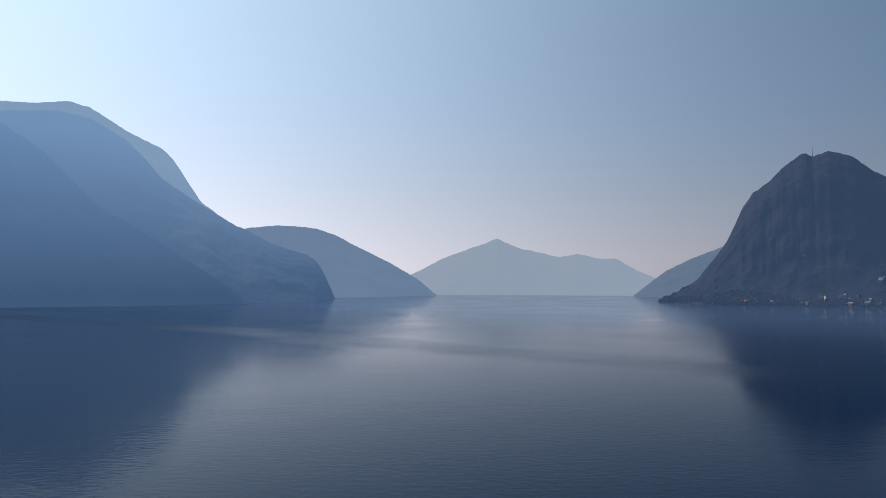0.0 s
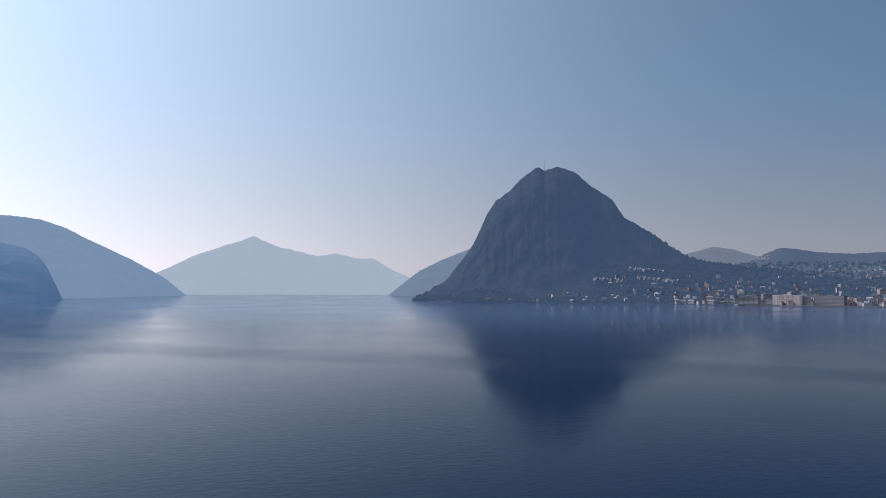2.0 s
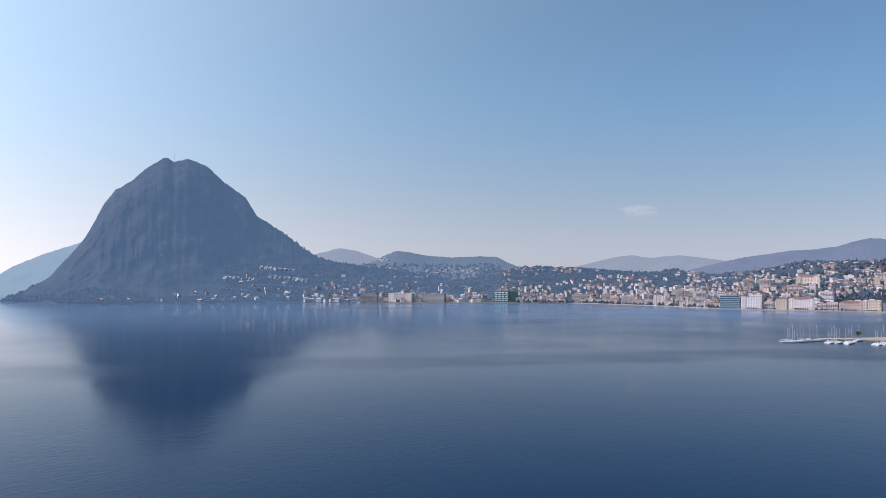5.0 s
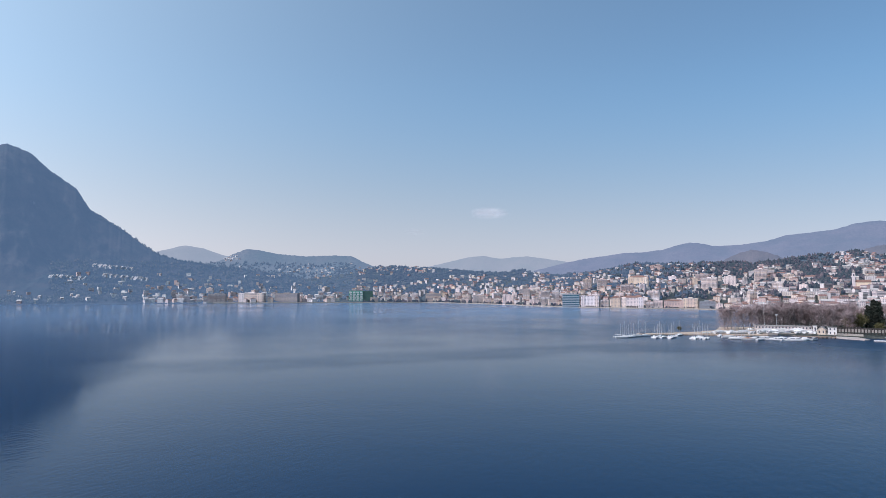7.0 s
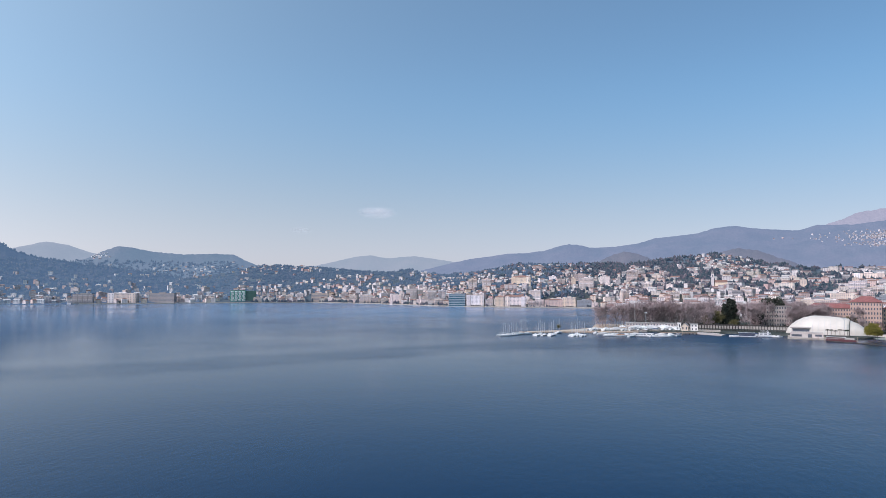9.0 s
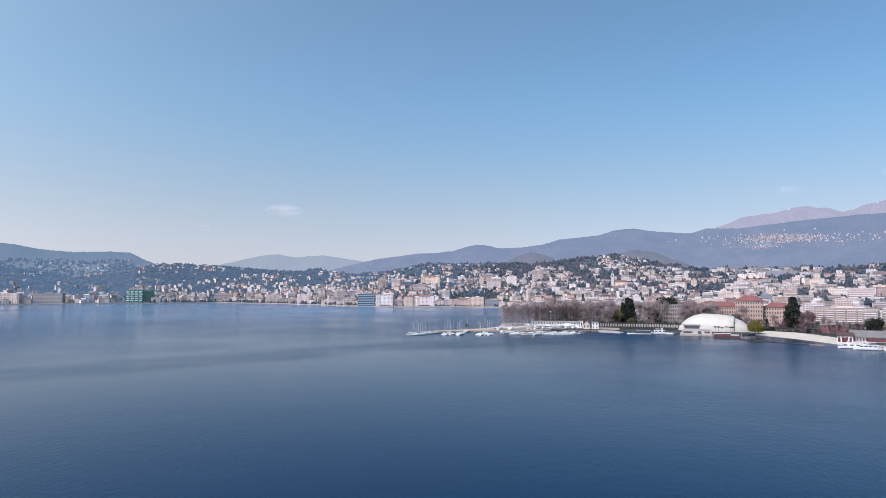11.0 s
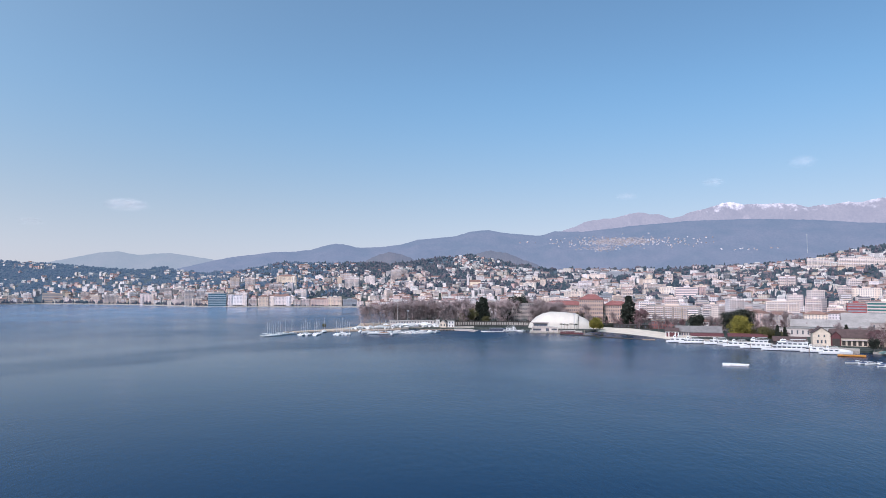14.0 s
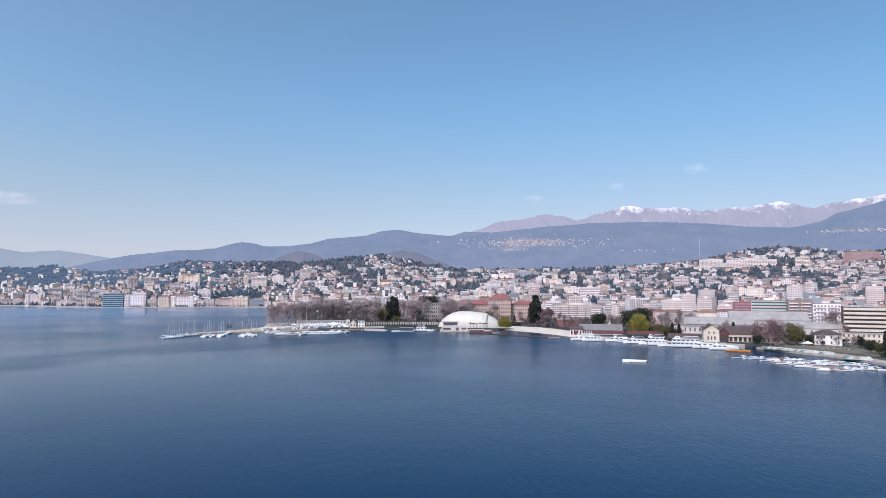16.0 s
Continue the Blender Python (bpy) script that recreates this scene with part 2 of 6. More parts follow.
def ground_sheet():
    verts = []
    bearings = steps(-180, 43.6, 40) + steps(44, 150, 330) + steps(151, 180, 6)
    for b in bearings:
        on_land = 44 <= b <= 150
        shore = table(LAND, b, 1) if on_land else 4970
        ds = [1.0, shore * 0.5, shore - 25, shore - 1.2, shore - 1.0] + [shore + (4990 - shore) * (i / 46) ** 1.5 for i in range(47)]
        for i, d in enumerate(ds):
            z = -6 if i < 3 else -2.0 if i == 3 else 1.3 if i == 4 and on_land else land_z(b, d) if on_land else -6
            verts.append(at(b, d, z))
    return mesh_of("ground", verts, grid_faces(len(bearings), 52), M_GROUND, True)


# the farther ground takes on painted blue haze as emission
M_GROUND = mountain_mat("town_ground", (0.04, 0.055, 0.05), (0.085, 0.09, 0.085), (0.12, 0.12, 0.115), haze_glow=(0.06, 0.10, 0.18), rough_scale=3.0, rock_at=0.1, haze_from=1750)
M_WATER = water_mat()
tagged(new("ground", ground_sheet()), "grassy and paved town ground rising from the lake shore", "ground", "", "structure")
wv = [Vector((0, 0, 0))] + [at(b, d) for d in (300, 900, 2500, 4990) for b in range(0, 360, 5)]
wf = [(0, 1 + (i + 1) % 72, 1 + i) for i in range(72)] + [(1 + k * 72 + i, 1 + k * 72 + (i + 1) % 72, 73 + k * 72 + (i + 1) % 72, 73 + k * 72 + i) for k in range(3) for i in range(72)]
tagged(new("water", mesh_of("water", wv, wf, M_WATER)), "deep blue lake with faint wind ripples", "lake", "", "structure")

# ---- mountains ----
FOREST, BARE, ROCK = (0.022, 0.028, 0.020), (0.05, 0.042, 0.034), (0.30, 0.27, 0.25)
# the blue haze before the sugarloaf is painted as its emission
M_SALV = mountain_mat("wooded_rock", (0.013, 0.02, 0.018), (0.04, 0.036, 0.032), (0.13, 0.12, 0.12), haze_glow=(0.1, 0.166, 0.296), rock_at=0.2, rough_scale=3.0)
# left slopes: sunlit haze painted as emission that brightens with height
M_LEFT_NEAR = mountain_mat("hazy_slope", FOREST, BARE, ROCK, haze_glow=(0.165, 0.305, 0.55), rock_at=0.1, top_haze_glow=(0.56, 0.91, 1.4))
M_SPUR = mountain_mat("hazy_spur", FOREST, BARE, ROCK, haze_glow=(0.175, 0.32, 0.575), rock_at=0.1, top_haze_glow=(0.56, 0.88, 1.32))
M_LEFT_FAR = mountain_mat("hazy_summit", FOREST, BARE, ROCK, haze_glow=(0.45, 0.72, 1.05), rock_at=0.1, top_haze_glow=(0.72, 1.02, 1.36))
# farthest lake ridges: pale haze painted as even emission
M_RIDGE = mountain_mat("hazy_ridge", (0.012, 0.016, 0.014), (0.022, 0.02, 0.018), ROCK, haze_glow=(0.45, 0.64, 0.9), rock_at=0.1)
M_BEHIND_CAPE = mountain_mat("ridge_behind_cape", FOREST, BARE, ROCK, haze_glow=(0.36, 0.5, 0.68), rock_at=0.1)
M_FAR = mountain_mat("far_haze", FOREST, BARE, ROCK, haze_glow=(0.9, 1.04, 1.2), rock_at=0.1)
# north and west ranges: haze painted as emission, some graded by height
M_NORTH = mountain_mat("north_ridge", (0.022, 0.026, 0.024), (0.05, 0.043, 0.042), ROCK, haze_glow=(0.235, 0.285, 0.45), rock_at=0.1, top_haze_glow=(0.185, 0.26, 0.43))
M_WEST = mountain_mat("west_hill", FOREST, BARE, ROCK, haze_glow=(0.19, 0.275, 0.42), rock_at=0.1, top_haze_glow=(0.12, 0.18, 0.32))
M_TOWN_HILL = mountain_mat("town_hill", (0.03, 0.034, 0.03), (0.07, 0.06, 0.055), ROCK, haze_glow=(0.17, 0.195, 0.3), rock_at=0.1, rough_scale=2.0)
M_PALE = mountain_mat("pale_hills", FOREST, BARE, ROCK, haze_glow=(0.37, 0.43, 0.57), rock_at=0.1)
M_SNOW = mountain_mat("snow_peaks", (0.045, 0.036, 0.036), (0.075, 0.06, 0.058), (0.15, 0.12, 0.115), haze_glow=(0.36, 0.40, 0.57), rock_at=0.3, snow_from=700, top_haze_glow=(0.41, 0.42, 0.575))


def cliff_ribs(b, s, q):
    """Upright buttresses and clefts on the cliffs of the sugarloaf's lake side."""
    k = max(0.0, 1 - abs(b - 26) / 6) * max(0.0, 1 - abs(s - 0.52) / 0.36)
    return 0.5 * k * (70 * abs(noise.noise(Vector((b * 1.5, s * 2.0, 3.0)))) + 40 * abs(noise.noise(Vector((b * 4.2, s * 3.5, 9.0)))) + 26 * abs(noise.noise(Vector((b * 10.0, s * 9.0, 5.0)))) + 14 * noise.noise(Vector((b * 24.0, s * 20.0, 7.0))))


def salvatore_profile(b, s):
    xs = (0, 0.12, 0.25, 0.42, 0.58, 0.72, 0.85, 1)
    cliff = float(np.interp(s, xs, (0, 0.04, 0.10, 0.26, 0.56, 0.80, 0.91, 1)))
    gentle = float(np.interp(s, xs, (0, 0.05, 0.11, 0.20, 0.34, 0.53, 0.77, 1)))
    k = min(1.0, max(0.0, (b - 29.5) / 4))
    return cliff * (1 - k) + gentle * k


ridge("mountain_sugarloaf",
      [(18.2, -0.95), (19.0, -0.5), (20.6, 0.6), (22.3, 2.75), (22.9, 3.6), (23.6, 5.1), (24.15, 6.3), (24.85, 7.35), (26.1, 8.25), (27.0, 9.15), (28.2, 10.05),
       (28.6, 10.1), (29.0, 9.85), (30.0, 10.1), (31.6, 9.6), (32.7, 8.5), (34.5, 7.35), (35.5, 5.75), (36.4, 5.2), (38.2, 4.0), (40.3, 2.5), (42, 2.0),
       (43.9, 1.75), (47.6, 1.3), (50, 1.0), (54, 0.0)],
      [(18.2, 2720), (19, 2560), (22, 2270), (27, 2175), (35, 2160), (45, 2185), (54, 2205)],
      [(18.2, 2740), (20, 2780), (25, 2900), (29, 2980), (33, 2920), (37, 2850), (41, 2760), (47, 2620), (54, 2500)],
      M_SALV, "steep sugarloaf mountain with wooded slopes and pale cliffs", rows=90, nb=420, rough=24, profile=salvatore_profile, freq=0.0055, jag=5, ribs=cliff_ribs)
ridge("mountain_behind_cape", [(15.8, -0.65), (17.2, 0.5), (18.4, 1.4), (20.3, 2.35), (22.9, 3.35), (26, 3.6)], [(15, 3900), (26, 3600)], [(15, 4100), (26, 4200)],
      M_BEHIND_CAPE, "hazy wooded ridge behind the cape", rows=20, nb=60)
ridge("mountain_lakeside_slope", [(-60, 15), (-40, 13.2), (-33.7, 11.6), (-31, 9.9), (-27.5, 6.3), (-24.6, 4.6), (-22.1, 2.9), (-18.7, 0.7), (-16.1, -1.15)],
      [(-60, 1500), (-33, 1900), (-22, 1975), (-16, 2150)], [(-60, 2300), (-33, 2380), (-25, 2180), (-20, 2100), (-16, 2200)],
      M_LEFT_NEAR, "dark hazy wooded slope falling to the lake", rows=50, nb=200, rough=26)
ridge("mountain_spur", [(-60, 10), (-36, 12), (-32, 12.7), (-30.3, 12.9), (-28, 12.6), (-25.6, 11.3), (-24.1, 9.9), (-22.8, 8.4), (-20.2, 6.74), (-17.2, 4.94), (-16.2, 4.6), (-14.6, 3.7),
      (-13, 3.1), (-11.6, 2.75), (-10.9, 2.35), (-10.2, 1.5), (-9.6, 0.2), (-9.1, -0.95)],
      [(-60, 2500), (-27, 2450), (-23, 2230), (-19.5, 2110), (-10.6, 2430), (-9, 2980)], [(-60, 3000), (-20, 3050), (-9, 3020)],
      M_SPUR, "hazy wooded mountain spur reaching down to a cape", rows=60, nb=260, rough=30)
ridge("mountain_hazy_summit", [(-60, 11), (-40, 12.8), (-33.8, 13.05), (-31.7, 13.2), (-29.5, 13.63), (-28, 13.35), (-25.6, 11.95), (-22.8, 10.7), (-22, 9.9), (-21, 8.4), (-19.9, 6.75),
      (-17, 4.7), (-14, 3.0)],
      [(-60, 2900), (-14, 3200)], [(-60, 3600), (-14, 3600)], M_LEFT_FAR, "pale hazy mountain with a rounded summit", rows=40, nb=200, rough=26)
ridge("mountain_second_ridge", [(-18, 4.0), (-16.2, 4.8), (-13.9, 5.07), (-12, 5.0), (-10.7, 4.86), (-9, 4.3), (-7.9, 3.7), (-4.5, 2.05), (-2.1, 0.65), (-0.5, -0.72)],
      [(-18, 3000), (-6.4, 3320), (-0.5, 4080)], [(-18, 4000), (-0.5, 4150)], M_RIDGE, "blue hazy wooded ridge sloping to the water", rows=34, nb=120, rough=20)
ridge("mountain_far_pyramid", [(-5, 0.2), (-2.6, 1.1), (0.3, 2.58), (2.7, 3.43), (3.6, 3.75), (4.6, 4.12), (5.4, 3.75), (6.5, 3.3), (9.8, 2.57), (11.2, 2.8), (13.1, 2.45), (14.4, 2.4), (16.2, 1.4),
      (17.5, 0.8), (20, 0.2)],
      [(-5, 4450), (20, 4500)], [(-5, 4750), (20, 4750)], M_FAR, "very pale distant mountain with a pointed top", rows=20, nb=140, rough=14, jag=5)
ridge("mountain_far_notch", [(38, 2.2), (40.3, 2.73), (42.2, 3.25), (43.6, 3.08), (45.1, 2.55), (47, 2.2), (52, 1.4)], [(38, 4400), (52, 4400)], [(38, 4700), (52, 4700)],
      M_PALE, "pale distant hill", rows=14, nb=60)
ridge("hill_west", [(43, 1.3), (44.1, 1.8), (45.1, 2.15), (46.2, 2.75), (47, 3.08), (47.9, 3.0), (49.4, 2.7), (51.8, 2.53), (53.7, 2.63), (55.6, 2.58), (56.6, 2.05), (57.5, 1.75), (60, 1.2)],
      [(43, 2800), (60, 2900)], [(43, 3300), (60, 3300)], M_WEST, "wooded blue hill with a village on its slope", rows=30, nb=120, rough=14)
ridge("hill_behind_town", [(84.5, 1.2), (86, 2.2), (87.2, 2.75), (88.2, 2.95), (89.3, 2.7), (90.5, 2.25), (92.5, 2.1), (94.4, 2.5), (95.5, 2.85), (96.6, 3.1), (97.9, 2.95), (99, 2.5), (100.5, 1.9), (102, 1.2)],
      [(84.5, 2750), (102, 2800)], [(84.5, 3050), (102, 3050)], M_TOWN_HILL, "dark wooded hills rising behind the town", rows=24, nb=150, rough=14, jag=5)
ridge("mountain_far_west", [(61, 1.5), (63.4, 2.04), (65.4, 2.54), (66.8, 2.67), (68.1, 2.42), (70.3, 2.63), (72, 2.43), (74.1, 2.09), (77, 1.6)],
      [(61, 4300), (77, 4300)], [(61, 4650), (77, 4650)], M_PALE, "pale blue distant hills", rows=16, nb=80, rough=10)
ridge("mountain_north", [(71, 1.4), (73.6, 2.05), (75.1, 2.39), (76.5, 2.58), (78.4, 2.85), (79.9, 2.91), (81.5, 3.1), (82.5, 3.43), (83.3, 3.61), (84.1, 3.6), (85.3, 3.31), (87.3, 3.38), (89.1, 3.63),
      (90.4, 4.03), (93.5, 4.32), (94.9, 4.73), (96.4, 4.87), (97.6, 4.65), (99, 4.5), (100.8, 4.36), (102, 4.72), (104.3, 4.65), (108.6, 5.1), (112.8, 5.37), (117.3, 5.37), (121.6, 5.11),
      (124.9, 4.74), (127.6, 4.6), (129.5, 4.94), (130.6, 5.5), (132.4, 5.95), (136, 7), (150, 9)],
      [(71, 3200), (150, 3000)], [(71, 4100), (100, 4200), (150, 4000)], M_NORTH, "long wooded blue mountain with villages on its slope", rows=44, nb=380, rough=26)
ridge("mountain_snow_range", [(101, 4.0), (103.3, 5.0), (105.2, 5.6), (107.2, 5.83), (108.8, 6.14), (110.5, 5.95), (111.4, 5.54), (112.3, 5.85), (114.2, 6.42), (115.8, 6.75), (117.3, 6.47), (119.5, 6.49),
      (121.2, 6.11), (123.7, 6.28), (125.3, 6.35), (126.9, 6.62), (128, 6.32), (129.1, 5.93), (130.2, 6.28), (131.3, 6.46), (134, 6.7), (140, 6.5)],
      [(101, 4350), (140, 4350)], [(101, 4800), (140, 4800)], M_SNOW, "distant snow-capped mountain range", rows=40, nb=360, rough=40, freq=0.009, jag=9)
ridge("mountain_behind", [(150, 8), (200, 14), (260, 13), (300, 14)], [(150, 700), (300, 1300)], [(150, 2200), (300, 2500)], M_LEFT_NEAR, "wooded mountain slope closing the lake", rows=12, nb=40)

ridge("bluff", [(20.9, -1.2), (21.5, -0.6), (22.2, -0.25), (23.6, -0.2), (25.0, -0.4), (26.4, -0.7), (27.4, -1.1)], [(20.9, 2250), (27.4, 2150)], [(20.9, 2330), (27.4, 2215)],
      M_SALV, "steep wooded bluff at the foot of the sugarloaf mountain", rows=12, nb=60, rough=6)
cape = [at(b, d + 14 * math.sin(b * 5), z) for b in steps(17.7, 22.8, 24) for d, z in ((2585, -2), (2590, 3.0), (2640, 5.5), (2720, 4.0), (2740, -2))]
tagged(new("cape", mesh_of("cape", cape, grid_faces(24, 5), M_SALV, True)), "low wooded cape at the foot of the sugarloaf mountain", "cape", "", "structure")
causeway = [at(b, d, z) for b in steps(0.2, 15.5, 40) for d, z in ((4690, -1), (4690, 5 + 3 * math.sin(b * 7)), (4720, 6), (4720, -1))]
tagged(new("causeway", mesh_of("causeway", causeway, grid_faces(40, 4), M_RIDGE)), "low dark causeway across the far end of the lake", "causeway", "", "structure")


# ---- kit: plain geometry, things and parts ----
class Geo:
    """Collects faces of one mesh; idx is the material slot of what is added next."""

    def __init__(self):
        self.v, self.f, self.m, self.idx = [], [], [], 0

    def add(self, verts, faces):
        o = len(self.v)
        self.v += [tuple(p) for p in verts]
        self.f += [tuple(i + o for i in q) for q in faces]
        self.m += [self.idx] * len(faces)

    def box(self, x0, x1, y0, y1, z0, z1, m=None):
        p = [Vector(c) for c in ((x0, y0, z0), (x1, y0, z0), (x1, y1, z0), (x0, y1, z0), (x0, y0, z1), (x1, y0, z1), (x1, y1, z1), (x0, y1, z1))]
        if m is not None:
            p = [m @ c for c in p]
        self.add(p, [(3, 2, 1, 0), (4, 5, 6, 7), (0, 1, 5, 4), (1, 2, 6, 5), (2, 3, 7, 6), (3, 0, 4, 7)])

    def gable(self, x0, x1, y0, y1, z0, z1, over=0.5, thick=0.3, m=None):
        """A pitched roof of two slabs whose ridge runs along x, open at its ends."""
        x0, x1 = x0 - over, x1 + over
        ym, drop_z = (y0 + y1) / 2, over * (z1 - z0) * 2 / (y1 - y0)
        rim = [(y0 - over, z0 - drop_z), (ym, z1), (y1 + over, z0 - drop_z), (y1 + over, z0 - drop_z + thick), (ym, z1 + thick * 1.15), (y0 - over, z0 - drop_z + thick)]
        p = [Vector((x, y, z)) for x in (x0, x1) for y, z in rim]
        if m is not None:
            p = [m @ c for c in p]
        self.add(p, [(i, i + 6, (i + 1) % 6 + 6, (i + 1) % 6) for i in range(6)] + [(0, 1, 4, 5), (1, 2, 3, 4), (6, 11, 10, 7), (7, 10, 9, 8)])

    def gable_wall(self, x0, x1, y0, y1, z0, z1, m=None):
        """The wall under a pitched roof: a lying prism."""
        ym = (y0 + y1) / 2
        p = [Vector((x, y, z)) for x in (x0, x1) for y, z in ((y0, z0), (y1, z0), (ym, z1 - 0.02))]
        if m is not None:
            p = [m @ c for c in p]
        self.add(p, [(0, 2, 1), (3, 4, 5), (0, 3, 5, 2), (1, 2, 5, 4), (0, 1, 4, 3)])

    def hip(self, x0, x1, y0, y1, z0, z1, over=0.6, thick=0.3, m=None):
        x0, x1, y0, y1 = x0 - over, x1 + over, y0 - over, y1 + over
        ym, k = (y0 + y1) / 2, min((y1 - y0) / 2, (x1 - x0) / 2 * 0.95)
        p = [Vector(c) for c in ((x0, y0, z0), (x1, y0, z0), (x1, y1, z0), (x0, y1, z0), (x0, y0, z0 + thick), (x1, y0, z0 + thick),
                                 (x1, y1, z0 + thick), (x0, y1, z0 + thick), (x0 + k, ym, z1), (x1 - k, ym, z1))]
        if m is not None:
            p = [m @ c for c in p]
        self.add(p, [(3, 2, 1, 0), (0, 1, 5, 4), (1, 2, 6, 5), (2, 3, 7, 6), (3, 0, 4, 7), (4, 5, 9, 8), (6, 7, 8, 9), (5, 6, 9), (7, 4, 8)])

    def rod(self, a, b, r0, r1=None, n=6):
        """A tapered round bar from a to b."""
        a, b = Vector(a), Vector(b)
        r1 = r0 if r1 is None else r1
        q = (b - a).to_track_quat("Z", "Y")
        ring = [Vector((math.cos(2 * math.pi * i / n), math.sin(2 * math.pi * i / n), 0)) for i in range(n)]
        self.add([a + q @ (c * r0) for c in ring] + [b + q @ (c * r1) for c in ring],
                 [(i, (i + 1) % n, n + (i + 1) % n, n + i) for i in range(n)] + [tuple(range(n - 1, -1, -1)), tuple(range(n, 2 * n))])

    def tube(self, points, r, n=4):
        """A bent round bar through the points."""
        points = [Vector(p) for p in points]
        rings = []
        for i, p in enumerate(points):
            q = (points[min(i + 1, len(points) - 1)] - points[max(i - 1, 0)]).to_track_quat("Z", "Y")
            rings.append([p + q @ Vector((math.cos(2 * math.pi * k / n) * r, math.sin(2 * math.pi * k / n) * r, 0)) for k in range(n)])
        self.loft(rings)

    def loft(self, rings, cap=True):
        n = len(rings[0])
        self.add([p for r in rings for p in r],
                 [(k * n + i, k * n + (i + 1) % n, (k + 1) * n + (i + 1) % n, (k + 1) * n + i) for k in range(len(rings) - 1) for i in range(n)]
                 + ([tuple(range(n - 1, -1, -1)), tuple((len(rings) - 1) * n + i for i in range(n))] if cap else []))

    def prism(self, outline, z0, z1):
        """An upright slab over an outline of (x, y), counter-clockwise."""
        n = len(outline)
        self.add([(x, y, z0) for x, y in outline] + [(x, y, z1) for x, y in outline],
                 [(i, (i + 1) % n, n + (i + 1) % n, n + i) for i in range(n)] + [tuple(range(n, 2 * n)), tuple(range(n - 1, -1, -1))])

    def mesh(self, name, material, smooth=False):
        me = mesh_of(name, self.v, self.f, material, smooth)
        if isinstance(material, (list, tuple)):
            me.polygons.foreach_set("material_index", self.m)
        return me


def thing(name, label, category, group="", kind=""):
    return tagged(new(name), label, category, group, kind)


def part(name, geo, material, parent, label="", kind="", smooth=False):
    me = geo if isinstance(geo, bpy.types.Mesh) else geo.mesh(name, material, smooth)
    ob = new(name, me)
    ob.parent = parent
    return tagged(ob, label, "", "", kind)


def put(ob, b, d, z=None, turn=0.0):
    """Stand a thing at bearing and distance, its front towards the lake spot under the drone, then turned."""
    p = at(b, d)
    ob.matrix_basis = pose(p.x, p.y, land_z(b, d) if z is None else z, 0, 0, -b + turn)
    return ob


def spot(b, d, z=None, turn=0.0):
    p = at(b, d)
    return pose(p.x, p.y, land_z(b, d) if z is None else z, 0, 0, -b + turn)


# ---- paints ----
PALE_TINTS = [(0.0, (0.60, 0.53, 0.52)), (0.16, (0.78, 0.68, 0.60)), (0.30, (1.0, 0.90, 0.80)), (0.44, (0.72, 0.72, 0.78)), (0.58, (1.0, 0.99, 1.0)), (0.74, (0.86, 0.74, 0.71)), (0.86, (1.0, 0.96, 0.94)), (1.0, (0.9, 0.92, 0.98))]
WALLS = {
    "white": plain("white_render", (0.81, 0.735, 0.72), 0.8, 0.1, 0.08, per_object=0.4, tints=PALE_TINTS),
    "cream": plain("cream_render", (0.74, 0.655, 0.57), 0.8, 0.1, 0.08, per_object=0.3, tints=PALE_TINTS),
    "beige": plain("beige_render", (0.50, 0.44, 0.41), 0.85, 0.12, 0.08, per_object=0.35),
    "yellow": plain("yellow_render", (0.66, 0.55, 0.38), 0.85, 0.12, 0.08, per_object=0.2),
    "salmon": plain("salmon_render", (0.58, 0.43, 0.39), 0.85, 0.12, 0.08, per_object=0.25),
    "grey": plain("grey_concrete", (0.46, 0.45, 0.44), 0.85, 0.15, 0.08, per_object=0.3),
    "slate": plain("blue_grey_cladding", (0.30, 0.33, 0.37), 0.6, 0.1, 0.08, per_object=0.2),
    "red": plain("red_render", (0.33, 0.075, 0.08), 0.8, 0.15, 0.08, per_object=0.2),
    "brick": plain("dull_brick", (0.33, 0.2, 0.2), 0.85, 0.15, 0.08, per_object=0.2),
    "apricot": plain("apricot_render", (0.46, 0.325, 0.27), 0.85, 0.14, 0.08, per_object=0.12),
    "brown": plain("brown_cladding", (0.26, 0.17, 0.13), 0.8, 0.15, 0.08, per_object=0.2),
}
M_TILE = plain("terracotta_tiles", (0.27, 0.155, 0.125), 0.85, 0.3, 0.4, per_object=0.35, bump_h=0.1)
M_RED_TILE = plain("red_roof_tiles", (0.215, 0.08, 0.075), 0.8, 0.25, 0.4, bump_h=0.1)
M_DARK_TILE = plain("dark_brown_tiles", (0.075, 0.046, 0.045), 0.8, 0.3, 0.4, bump_h=0.1)
M_FLAT = plain("flat_roof_gravel", (0.36, 0.335, 0.32), 0.9, 0.25, 0.2, per_object=0.35)
M_SHEET = plain("weathered_sheet_roof", (0.31, 0.285, 0.275), 0.7, 0.22, 0.1)
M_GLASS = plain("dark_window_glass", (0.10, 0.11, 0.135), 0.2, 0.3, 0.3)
# paler copy of the glass: fading of far windows is put into its colour
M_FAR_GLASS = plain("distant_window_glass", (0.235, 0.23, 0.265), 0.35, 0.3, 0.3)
M_TEAL = plain("teal_glass", (0.03, 0.10, 0.14), 0.1, 0.2, 0.3)
M_WHITE = plain("white_paint", (0.70, 0.70, 0.69), 0.45, 0.06, 0.5)
M_GREY = plain("grey_metal", (0.45, 0.46, 0.48), 0.4, 0.1, 0.5, 0.3)
M_DARK = plain("dark_timber", (0.045, 0.038, 0.035), 0.8, 0.3, 0.5)
M_WOOD = plain("weathered_wood", (0.28, 0.21, 0.16), 0.85, 0.3, 0.5)
